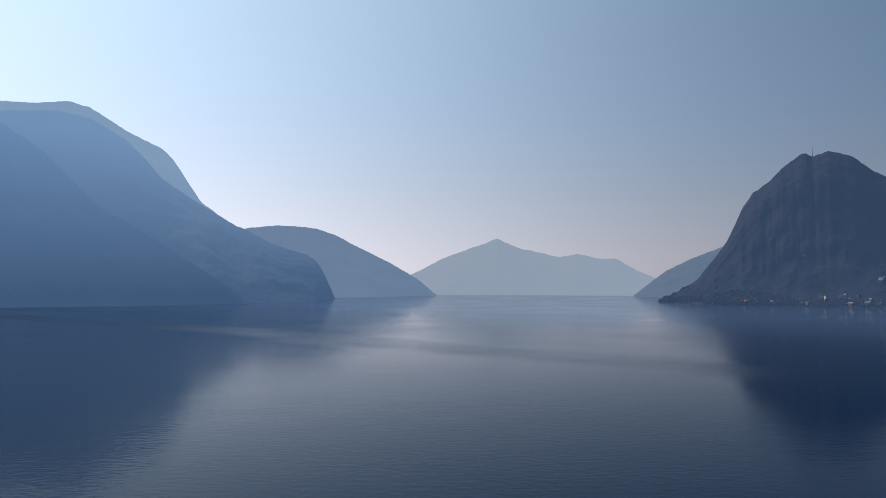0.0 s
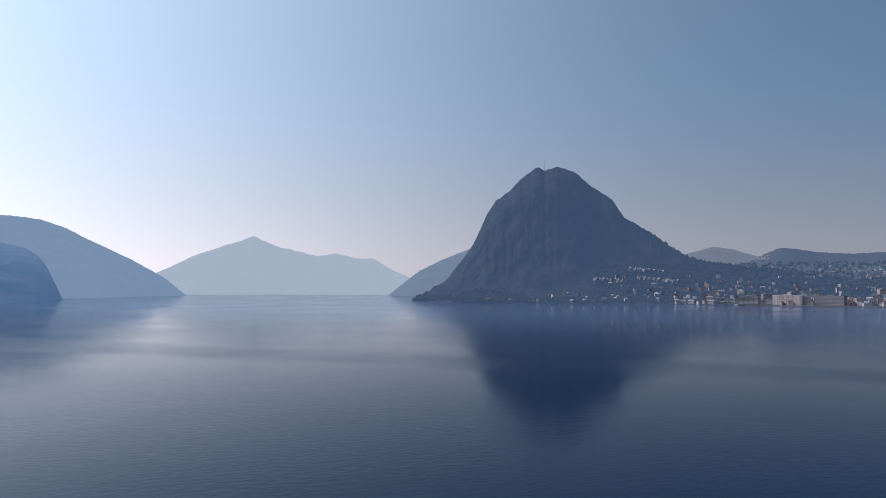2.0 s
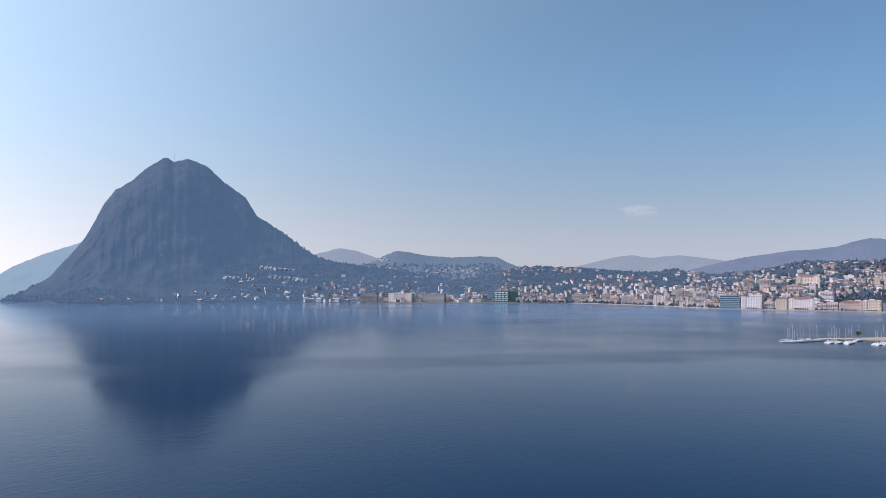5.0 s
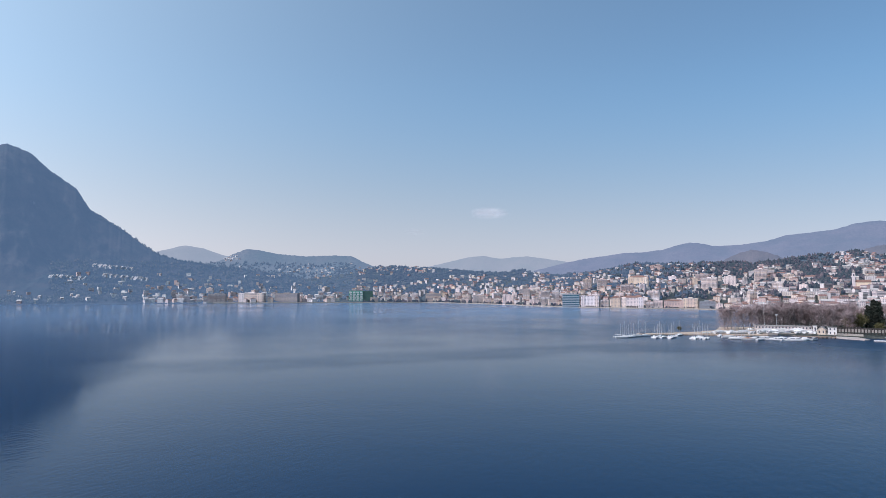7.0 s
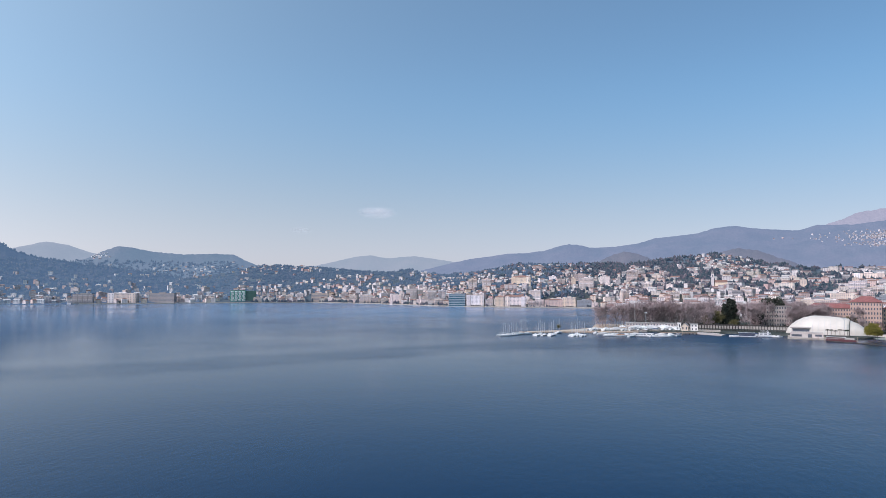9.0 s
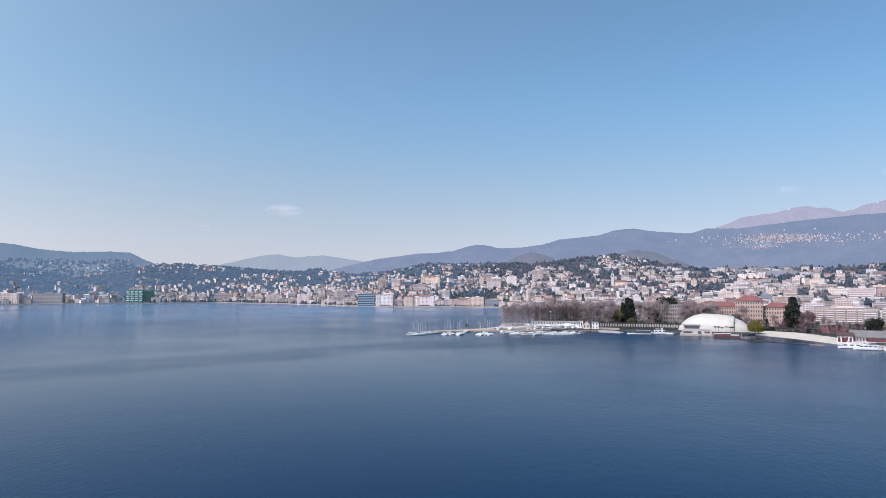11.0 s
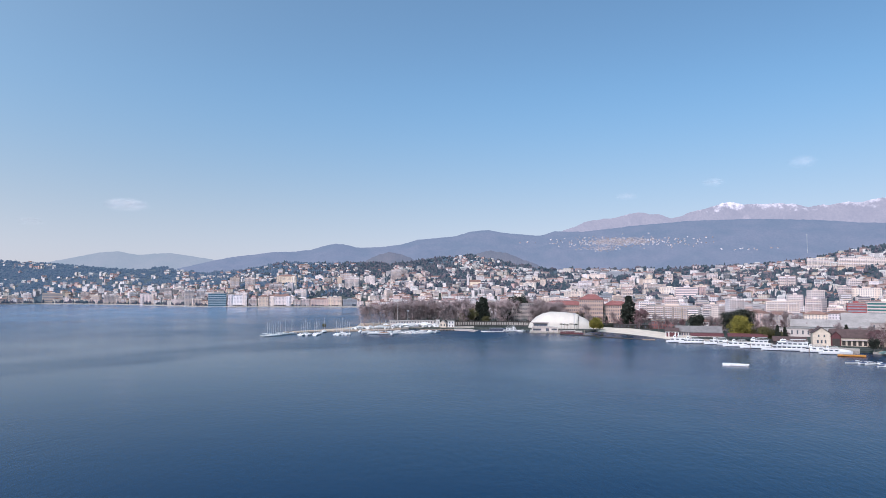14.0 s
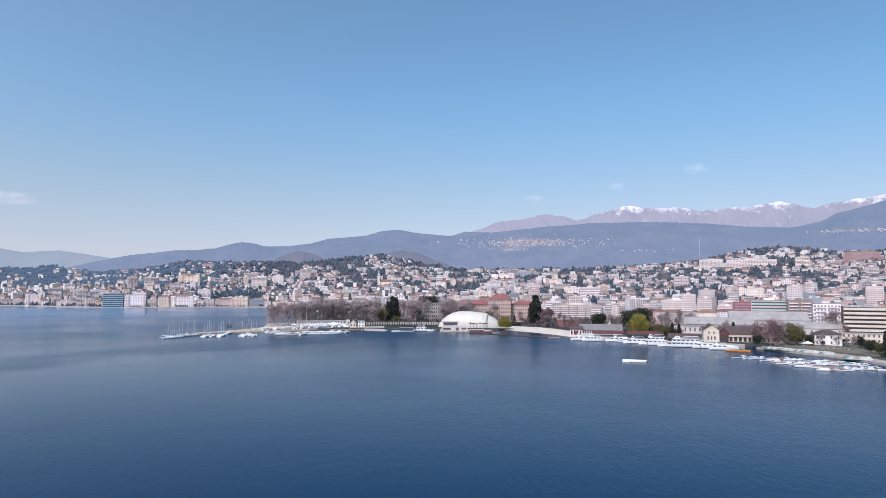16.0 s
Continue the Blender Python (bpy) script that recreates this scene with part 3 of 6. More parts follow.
M_SAND = plain("pale_sand", (0.52, 0.455, 0.38), 0.95, 0.15, 0.12)
M_STONE = plain("quay_stone", (0.36, 0.32, 0.28), 0.95, 0.3, 0.2)
M_BANK = plain("rendered_bank", (0.33, 0.30, 0.275), 0.9, 0.25, 0.12)
M_EARTH = plain("sandy_earth", (0.44, 0.345, 0.265), 0.95, 0.3, 0.15)
M_GREEN_GLASS = plain("pale_green_glass", (0.045, 0.15, 0.15), 0.15, 0.2, 0.3)
M_LAWN = plain("lawn", (0.15, 0.13, 0.095), 0.95, 0.3, 0.1)
M_BARK = plain("bark", (0.23, 0.19, 0.18), 0.95, 0.3, 0.6)
M_TWIG = plain("bare_twigs", (0.40, 0.315, 0.315), 0.95, 0.25, 0.3, per_object=0.35)
M_PURPLE = plain("purple_twigs", (0.2, 0.115, 0.125), 0.95, 0.25, 0.3)
M_EVERGREEN = plain("evergreen_needles", (0.034, 0.044, 0.03), 0.9, 0.4, 0.3, per_object=0.4)
M_LEAF = plain("spring_leaves", (0.27, 0.235, 0.035), 0.85, 0.3, 0.3, per_object=0.3)
M_OLIVE = plain("olive_leaves", (0.12, 0.11, 0.04), 0.9, 0.35, 0.3, per_object=0.35)
M_HULL = plain("white_hull", (0.74, 0.74, 0.74), 0.25, 0.05, 0.4, per_object=0.25)
M_BLUE_COVER = plain("blue_tarpaulin", (0.03, 0.05, 0.105), 0.7, 0.2, 0.6)
M_GREEN_COVER = plain("green_tarpaulin", (0.08, 0.25, 0.22), 0.7, 0.2, 0.6)
M_MAROON = plain("maroon_canvas", (0.095, 0.03, 0.034), 0.8, 0.2, 0.4)
M_ORANGE = plain("orange_hull", (0.62, 0.27, 0.06), 0.4, 0.15, 0.5)
M_TAN_COVER = plain("brown_tarpaulin", (0.22, 0.13, 0.09), 0.8, 0.2, 0.6)
M_PALE_COVER = plain("white_tarpaulin", (0.62, 0.61, 0.6), 0.7, 0.12, 0.6, per_object=0.35)
M_ROPE = plain("dark_boot_stripe", (0.05, 0.06, 0.10), 0.5, 0.1, 0.5)
ROOF_OF = {"tile": M_TILE, "red": M_RED_TILE, "dark": M_DARK_TILE, "flat": M_FLAT}


# ---- buildings ----
def window_rows(g, w, dp, floors, fh, win_w, win_h, pitch, sides=True, z0=1.0, proud=0.06):
    """Dark panes standing a little proud of four walls, storey by storey."""
    for k in range(floors):
        z = z0 + k * fh
        n = max(1, int(w / pitch))
        for i in range(n):
            x = -w / 2 + w * (i + 0.5) / n
            for y in (-dp / 2, dp / 2):
                g.box(x - win_w / 2, x + win_w / 2, y - proud, y + proud, z, z + win_h)
        if sides:
            n = max(1, int(dp / pitch))
            for i in range(n):
                y = -dp / 2 + dp * (i + 0.5) / n
                for x in (-w / 2, w / 2):
                    g.box(x - proud, x + proud, y - win_w / 2, y + win_w / 2, z, z + win_h)


def building(name, label, category, group, w, dp, floors, colour, roof="flat", style="grid", fh=3.0, trim="white", glass=None):
    """One building in local axes, its front towards -y, its foot sunk 6 m for sloping ground."""
    root = thing(name, label, category, group)
    h = floors * fh + 0.6
    g = Geo()
    g.box(-w / 2, w / 2, -dp / 2, dp / 2, -6, h)
    if style == "gable":
        g.gable_wall(-w / 2, w / 2, -dp / 2, dp / 2, h, h + min(w, dp) * (0.22 if roof != "dark" else 0.26))
    part("wall", g, WALLS[colour], root)
    g = Geo()
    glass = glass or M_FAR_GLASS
    if style == "ribbon":
        for k in range(floors):
            z = 1.1 + k * fh
            g.box(-w / 2 + 0.5, w / 2 - 0.5, -dp / 2 - 0.07, dp / 2 + 0.07, z, z + fh * 0.52)
            g.box(-w / 2 - 0.07, w / 2 + 0.07, -dp / 2 + 0.5, dp / 2 - 0.5, z, z + fh * 0.52)
    else:
        window_rows(g, w, dp, floors, fh, 1.45 if style != "balcony" else 2.1, fh * 0.55, 3.3)
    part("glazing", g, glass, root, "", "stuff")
    if style == "balcony":
        g = Geo()
        n = max(1, round(w / 13))
        for i in range(n):
            x = -w / 2 + w * (i + 0.5) / n
            half = w / n * 0.40
            g.box(x - half, x + half, -dp / 2 - 1.5, -dp / 2 - 0.02, -0.12, 0.1)
            g.box(x - half, x + half, -dp / 2 - 1.5, -dp / 2 - 1.38, 0.1, 1.0)
            g.box(x - half, x - half + 0.1, -dp / 2 - 1.38, -dp / 2 - 0.02, 0.1, 1.0)
            g.box(x + half - 0.1, x + half, -dp / 2 - 1.38, -dp / 2 - 0.02, 0.1, 1.0)
        me = g.mesh("balcony", WALLS[trim])
        for k in range(1, floors):
            part("balcony", me, None, root).location = (0, 0, k * fh + 0.35)
    if w > 30 and style == "grid":                # wide fronts: bays, a cornice and a row of shops
        for x in (-w * 0.36, w * 0.36):
            g = Geo()
            half = w * 0.09
            g.box(x - half, x + half, -dp / 2 - 1.1, -dp / 2, -6, h + 0.9)
            for k, s in itertools.product(range(1, floors), (-0.5, 0.5)):
                g.box(x + s * half * 1.1 - 1.3, x + s * half * 1.1 + 1.3, -dp / 2 - 1.7, -dp / 2 - 1.1, k * fh + 0.4, k * fh + 1.3)
            bay = part("bay", g, WALLS[colour], root)
            g = Geo()
            for k, s in itertools.product(range(floors), (-0.5, 0.5)):
                g.box(x + s * half * 1.1 - 0.75, x + s * half * 1.1 + 0.75, -dp / 2 - 1.17, -dp / 2 - 1.05, k * fh + 1.0, k * fh + 1.0 + fh * 0.55)
            part("glazing", g, glass, bay, "", "stuff")
        for deep, z0, z1 in ((0.6, fh + 0.2, fh + 0.55), (0.7, h - 0.7, h - 0.05)):
            g = Geo()
            g.box(-w / 2 - 0.5, w / 2 + 0.5, -dp / 2 - deep, -dp / 2 - 0.02, z0, z1)
            part("cornice", g, WALLS[trim], root)
        g = Geo()
        n = int(w * 0.52 / 4)
        for i in range(n):
            x = -w * 0.26 + w * 0.52 * (i + 0.5) / n
            g.box(x - 1.6, x + 1.6, -dp / 2 - 0.1, -dp / 2 + 0.02, 0, fh - 0.1)
        part("shop_front", g, M_DARK, root, "", "stuff")
    g = Geo()
    if roof == "flat":
        g.box(-w / 2 - 0.25, w / 2 + 0.25, -dp / 2 - 0.25, dp / 2 + 0.25, h, h + 0.5)
        part("roof", g, M_FLAT, root)
        g = Geo()
        g.box(-w * 0.15, w * 0.12, -dp * 0.15, dp * 0.2, h + 0.5, h + 2.8)
        part("roof_hut", g, WALLS[colour], root)
    else:
        rise = min(w, dp) * (0.22 if roof != "dark" else 0.26)
        (g.hip if style != "gable" else g.gable)(-w / 2, w / 2, -dp / 2, dp / 2, h, h + rise, 0.7)
        part("roof", g, ROOF_OF[roof], root)
        if w < 30:
            g = Geo()
            g.box(w * 0.18, w * 0.18 + 0.9, -0.5, 0.5, h + rise * 0.3, h + rise + 1.0)
            part("chimney", g, WALLS["beige"], root)
    return root


# ---- town on the hills ----
from mathutils.bvhtree import BVHTree

rng = random.Random(7)


def terrain_tree(names):
    verts, faces = [], []
    for name in names:
        me = bpy.data.objects[name].data
        o = len(verts)
        verts += [v.co.copy() for v in me.vertices]
        faces += [tuple(i + o for i in p.vertices) for p in me.polygons]
    return BVHTree.FromPolygons(verts, faces)


SLOPES = terrain_tree(["ground", "cape", "bluff", "mountain_sugarloaf", "hill_west", "mountain_north", "mountain_lakeside_slope", "mountain_spur"])
taken = {}


def slope_point(b, el):
    """Where the slope seen at a bearing and height angle lies, or None over water and sky."""
    way = at(b, math.cos(radians(el)), math.sin(radians(el)))
    p = SLOPES.ray_cast(Vector((0, 0, EYE_Z)), way)[0]
    return p if p is not None and p.z > 0.8 else None


def drop(b, d):
    q = at(b, d, 900)
    return SLOPES.ray_cast(q, Vector((0, 0, -1)))[0]


def room(p, r):
    """True, and the ground is taken, if nothing stands within r of p."""
    cx, cy = int(p.x // 40), int(p.y // 40)
    for i, j in itertools.product((-1, 0, 1), (-1, 0, 1)):
        for q, s in taken.get((cx + i, cy + j), ()):
            if (q.x - p.x) ** 2 + (q.y - p.y) ** 2 < (r + s) ** 2:
                return False
    taken.setdefault((cx, cy), []).append((p.copy(), r))
    return True


def wooded(p):
    """Parks and steep gardens, where trees stand close and houses are few."""
    return noise.fractal(Vector((p.x, p.y, 40)) * 0.0046, 0.9, 2.0, 3) > 0.1


def bearing_of(p):
    return math.degrees(math.atan2(p.x, p.y))


def claim(b, d, r):
    room(at(b, d), r)


# landmarks along the far shore: name, label, colour, roof, style, bearing, distance, width, depth, storeys, storey height
WEST_SHORE = [
    ("congress_hall", "long white lakeside hall with a flat roof", "white", "flat", "grid", 47.5, 2245, 82, 30, 4, 7.0),
    ("office_block", "long beige lakeside block with ribbon windows", "beige", "flat", "ribbon", 50.3, 2250, 76, 24, 7, 3.9),
    ("apartment_block", "pair of beige lakeside apartment houses", "beige", "flat", "balcony", 44.8, 2225, 54, 18, 8, 3.2),
    ("glass_office", "dark teal glass office beside the hotel", "slate", "flat", "ribbon", 74.1, 1805, 44, 24, 7, 4.6),
    ("tower_block", "tall cream tower block by the lake", "cream", "flat", "balcony", 71.95, 1880, 24, 18, 13, 3.1),
    ("tower_block", "tall white tower block with balconies by the lake", "white", "flat", "balcony", 72.8, 1890, 20, 18, 13, 3.1),
    ("tower_block", "tall beige tower block with balconies", "beige", "flat", "balcony", 70.4, 1985, 20, 16, 14, 3.1),
    ("apartment_block", "white lakeside apartment block", "white", "flat", "balcony", 66.4, 2130, 40, 16, 8, 3.1),
    ("apartment_block", "pale grey lakeside apartment block", "white", "flat", "grid", 68.9, 2010, 36, 16, 9, 3.0),
    ("museum", "white lakeside building with a flat roof", "cream", "flat", "ribbon", 62.5, 2270, 52, 20, 6, 4.6),
]
LAKE_FRONT = [
    ("hotel", "white lakeside hotel with many shuttered windows", "white", "flat", "grid", 75.65, 1795, 46, 20, 8, 3.5),
    ("palace", "cream lakeside palace with a hipped roof", "cream", "tile", "grid", 77.7, 1772, 24, 18, 7, 3.5),
    ("palace", "long white lakeside palace with arcades and cornices", "white", "tile", "grid", 79.0, 1775, 56, 22, 7, 3.5),
    ("apartment_block", "red apartment block above the lakeside palace", "salmon", "flat", "balcony", 78.6, 1960, 36, 16, 6, 3.2),
    ("school", "long cream building with an orange tiled roof", "cream", "tile", "grid", 79.5, 2020, 56, 18, 6, 3.8),
    ("tower_block", "tall white slab block on the slope", "white", "flat", "balcony", 76.6, 2050, 28, 16, 10, 3.0),
    ("tower_block", "tall pale slab block on the slope", "cream", "flat", "balcony", 75.4, 2070, 26, 16, 11, 3.0),
    ("villa", "pink hillside villa with a tiled roof", "salmon", "tile", "grid", 80.9, 2290, 36, 16, 5, 3.2),
]
OLD_TOWN = [
    ("town_house", "peach lakeside town house with a tiled roof", "salmon", "tile", "grid", 82.2, 1770, 46, 18, 5, 3.4),
    ("town_house", "cream lakeside town house with tall windows", "cream", "flat", "grid", 83.5, 1765, 34, 18, 7, 3.4),
    ("office_block", "blue-grey lakeside office block", "slate", "flat", "ribbon", 84.7, 1760, 36, 18, 5, 3.4),
    ("apartment_block", "white apartment block with a framed roof terrace", "white", "flat", "balcony", 84.9, 2010, 42, 18, 10, 3.2),
    ("apartment_block", "white hillside apartment block", "white", "flat", "grid", 86.4, 2080, 28, 16, 8, 3.2),
    ("tower_block", "white twin tower block above the old town", "white", "flat", "balcony", 88.6, 2010, 30, 18, 11, 3.2),
    ("apartment_block", "long white terraced block on the slope", "white", "flat", "grid", 105.2, 2050, 70, 16, 5, 3.2),
    ("apartment_block", "long grey slab block with a strip roof", "slate", "flat", "ribbon", 106.9, 2150, 110, 14, 5, 3.0),
    ("apartment_block", "row of white towers on the plain", "white", "flat", "balcony", 104.5, 1750, 34, 16, 9, 3.1),
    ("town_house", "grey-white town house with a dark roof", "white", "flat", "balcony", 109.4, 1120, 24, 16, 9, 3.0),
]
CITY = [
    ("office_block", "white framed office with a dark glass hall", "white", "flat", "ribbon", 112.5, 1500, 44, 24, 6, 3.6),
    ("apartment_block", "long yellow-cream apartment house with balconies", "cream", "flat", "balcony", 111.4, 1100, 78, 16, 7, 3.0),
    ("apartment_block", "white city apartment block with stacked balconies", "white", "flat", "balcony", 119.3, 1080, 42, 18, 10, 3.0),
    ("apartment_block", "grey city apartment block", "grey", "flat", "balcony", 117.5, 1150, 34, 18, 8, 3.0),
    ("town_house", "pale town house with a brown tiled roof", "beige", "tile", "grid", 119.0, 935, 34, 18, 5, 3.3),
    ("town_house", "rose town house with a tiled roof", "salmon", "tile", "grid", 117.6, 980, 26, 16, 5, 3.3),
]
EAST_HILL = [
    ("apartment_block", "stepped white apartment block", "white", "flat", "balcony", 119.7, 1560, 32, 18, 8, 3.2),
    ("apartment_block", "yellow ochre hillside apartment block", "yellow", "flat", "balcony", 128.3, 1750, 30, 16, 9, 3.0),
    ("school", "long red hillside building with two wings", "brick", "tile", "grid", 132.1, 1920, 78, 20, 7, 3.4),
    ("apartment_block", "long white hillside block with balconies", "white", "flat", "balcony", 124.8, 1780, 110, 16, 7, 3.1),
    ("apartment_block", "cream hillside apartment block", "cream", "flat", "balcony", 121.9, 1950, 60, 16, 8, 3.2),
    ("villa", "white villa with an orange tiled roof", "cream", "tile", "grid", 121.5, 980, 26, 18, 5, 3.2),
    ("villa", "white house with a tiled roof beside a yard", "white", "tile", "grid", 123.0, 995, 30, 16, 5, 3.4),
]
for name, label, colour, roof, style, b, d, w, dp, floors, fh in WEST_SHORE + LAKE_FRONT + OLD_TOWN + CITY + EAST_HILL:
    glass = M_TEAL if name == "glass_office" else None
    put(building(name, label, "building", "", w, dp, floors, colour, roof, style, fh, glass=glass), b, d, turn=rng.uniform(-8, 8) - (14 if b < 56 else 0))
    for k in range(-2, 3):
        claim(b + math.degrees(w * k / 5 / d), d, 10)

# green glass cube building with white lamps in its openings
cube = thing("green_office", "green glass office with rows of white round openings", "building")
g = Geo()
g.box(-24, 24, -14, 14, -4, 36)
part("wall", g, plain("green_glass", (0.08, 0.29, 0.22), 0.3, 0.2, 0.1), cube)
g = Geo()
g.box(24, 58, -12, 14, -4, 35)
part("wing", g, plain("dark_green_wall", (0.05, 0.11, 0.09), 0.5, 0.2, 0.1), cube)
g = Geo()
for i, k in itertools.product(range(4), range(5)):
    x, z = -18 + i * 12 + (k % 2) * 1.6, 4 + k * 6.6
    g.rod((x - 4.2, -14.3, z), (x + 4.2, -14.3, z), 2.3, 1.7, 8)
part("lamp_panel", g, M_WHITE, cube, "white rounded openings", "stuff")
g = Geo()
g.box(-24.4, 24.4, -14.4, 14.4, 36, 36.8)
part("roof", g, M_FLAT, cube)
put(cube, 55.95, 2330)
claim(55.95, 2330, 30)
claim(57.1, 2330, 30)

# church with its bell tower
church = thing("church", "pale stone church with a tall bell tower", "church")
g = Geo()
g.box(-3, 3, -3, 3, -6, 34)
g.box(-3.5, 3.5, -3.5, 3.5, 25, 25.8)
part("bell_tower", g, WALLS["white"], church)
g = Geo()
g.loft([[(-3.3, -3.3, 34), (3.3, -3.3, 34), (3.3, 3.3, 34), (-3.3, 3.3, 34)], [(-0.2, -0.2, 43), (0.2, -0.2, 43), (0.2, 0.2, 43), (-0.2, 0.2, 43)]])
part("spire", g, M_FLAT, church)
g = Geo()
for sx, sy in ((0, -3.05), (0, 3.05), (-3.05, 0), (3.05, 0)):
    g.box(sx - (1.3 if sx == 0 else 0.1), sx + (1.3 if sx == 0 else 0.1), sy - (1.3 if sy == 0 else 0.1), sy + (1.3 if sy == 0 else 0.1), 27, 32)
part("louvre", g, M_GLASS, church, "", "stuff")
g = Geo()
g.box(5, 34, -8, 8, -6, 13)
part("nave", g, WALLS["cream"], church)
g = Geo()
g.gable(5, 34, -8, 8, 13, 18.5)
part("roof", g, M_TILE, church)
put(church, 94.7, 1830, turn=10)
claim(94.7, 1830, 20)

def island_mat(name, stops, rough=0.85, haze_glow=(0, 0, 0)):
    m, n, l, p = graph(name)
    geo = n.new("ShaderNodeNewGeometry")
    c = ramp(n, l, geo.outputs["Random Per Island"], stops)
    n[-1].color_ramp.interpolation = "CONSTANT"
    fine = ramp(n, l, noise_tex(n, l, coords(n, l), 0.3, 3), [(0.3, (0.75,) * 3), (0.65, (1,) * 3)])
    l.new(blend(n, l, 1.0, c, fine, "MULTIPLY"), p.inputs["Base Color"])
    p.inputs["Roughness"].default_value = rough
    # haze over far trees, painted as emission
    if max(haze_glow) > 0:
        p.inputs["Emission Color"].default_value, p.inputs["Emission Strength"].default_value = (*haze_glow, 1), 1.0
    return m


# building kinds that repeat through the town
KINDS = [
    ("apartment_block", "white flat-roofed apartment block with balconies", "apartments", 22, 13, 6, "white", "flat", "balcony"),
    ("apartment_block", "white apartment block with small square windows", "apartments", 17, 13, 5, "white", "flat", "grid"),
    ("apartment_block", "cream apartment block with balconies", "apartments", 24, 13, 5, "cream", "flat", "balcony"),
    ("apartment_block", "beige apartment block with balconies", "apartments", 18, 14, 6, "beige", "flat", "balcony"),
    ("apartment_block", "long white apartment block with balconies", "apartments", 32, 12, 5, "white", "flat", "balcony"),
    ("apartment_block", "salmon-coloured apartment block with balconies", "apartments", 20, 13, 5, "salmon", "flat", "balcony"),
    ("office_block", "pale office block with ribbon windows", "offices", 28, 15, 4, "white", "flat", "ribbon"),
    ("office_block", "blue-grey office block with ribbon windows", "offices", 22, 14, 5, "slate", "flat", "ribbon"),
    ("tower_block", "slim white tower block", "towers", 15, 14, 8, "white", "flat", "balcony"),
    ("tower_block", "slim cream tower block", "towers", 14, 13, 7, "cream", "flat", "grid"),
    ("town_house", "cream town house with a tiled hip roof", "town houses", 16, 12, 4, "cream", "tile", "grid"),
    ("town_house", "white town house with a flat roof", "town houses", 15, 11, 4, "white", "flat", "grid"),
    ("town_house", "white town house with a tiled roof", "town houses", 15, 12, 4, "white", "tile", "grid"),
    ("town_house", "rose town house with a tiled roof", "town houses", 18, 12, 4, "salmon", "tile", "grid"),
    ("villa", "small white villa with a tiled roof", "villas", 12, 10, 3, "white", "tile", "gable"),
    ("villa", "small cream villa with a hip roof", "villas", 13, 10, 3, "cream", "tile", "grid"),
    ("villa", "small beige villa with a dark roof", "villas", 11, 10, 3, "beige", "dark", "gable"),
    ("apartment_block", "very long white apartment slab with balconies", "apartment slabs", 52, 13, 6, "white", "flat", "balcony"),
    ("apartment_block", "long cream apartment slab with small windows", "apartment slabs", 44, 14, 6, "cream", "flat", "grid"),
    ("tower_block", "broad white tower block with balconies", "towers", 22, 17, 11, "white", "flat", "balcony"),
    ("apartment_block", "long rose apartment slab with balconies", "apartment slabs", 38, 13, 6, "salmon", "flat", "balcony"),
    ("apartment_block", "wide white apartment block with a recessed top", "apartments", 30, 16, 7, "white", "flat", "balcony"),
]


def kinds_for(crest_share):
    return KINDS[:14] + KINDS[17:] if crest_share < 0.55 else KINDS[1:4] + KINDS[9:17]


prototypes = {}
count, tries = 0, 0
while count < 360 and tries < 9000:
    tries += 1
    b = rng.uniform(41, 136) if rng.random() > 0.2 else rng.uniform(88, 136)
    near = 1000 if b > 88 else table(LAND, b, 1) + 22
    lo = math.degrees(math.atan2(6 - EYE_Z, near))
    el = lo + (table(LAND, b, 4) - lo) * rng.random() ** 1.5 * (0.75 if b > 74 else 0.42)
    p = slope_point(b, el) if b > 54 or rng.random() < 0.5 else drop(b, near + rng.uniform(0, 90))
    if p is None or p.z < 0.8 or p.length < near or p.length > 2900:
        continue
    if (wooded(p) and rng.random() < 0.7) or (b < 88 and p.length > table(LAND, b, 1) + 110 and rng.random() < 0.3):
        continue
    share = (p.length - near) / 1600
    if b > 116 and share > 0.3 and rng.random() < 0.4:
        continue
    old_town = 86.5 < b < 101 and p.length < 1650
    i = KINDS.index(rng.choice(KINDS[10:14] if old_town else KINDS[10:17] + KINDS[:3] if b < 79 or (b > 112 and share > 0.22) else kinds_for(share)))
    name, label, group, w, dp, floors, colour, roof, style = KINDS[i]
    if not room(p, max(w, dp) * 0.52):
        continue
    m = pose(p.x, p.y, p.z, 0, 0, -bearing_of(p) + rng.uniform(-35, 35) + (15 if b < 60 else 0))
    if i in prototypes:
        copy_thing(prototypes[i], m)
    else:
        prototypes[i] = building(name, label, "building", group, w, dp, floors, colour, roof, style)
        prototypes[i].matrix_basis = m
    count += 1


# the closed front of town houses along the promenade
for b in steps(57.5, 88.2, 95):
    i = rng.choice((0, 1, 2, 5, 10, 11, 12, 13))
    name, label, group, w, dp, floors, colour, roof, style = KINDS[i]
    p = drop(b, table(LAND, b, 1) + rng.uniform(20, 32))
    if p is None or p.z < 0.8 or not room(p, w * 0.45):
        continue
    m = pose(p.x, p.y, p.z, 0, 0, -b + rng.uniform(-8, 8))
    if i in prototypes:
        copy_thing(prototypes[i], m)
    else:
        prototypes[i] = building(name, label, "building", group, w, dp, floors, colour, roof, style)
        prototypes[i].matrix_basis = m

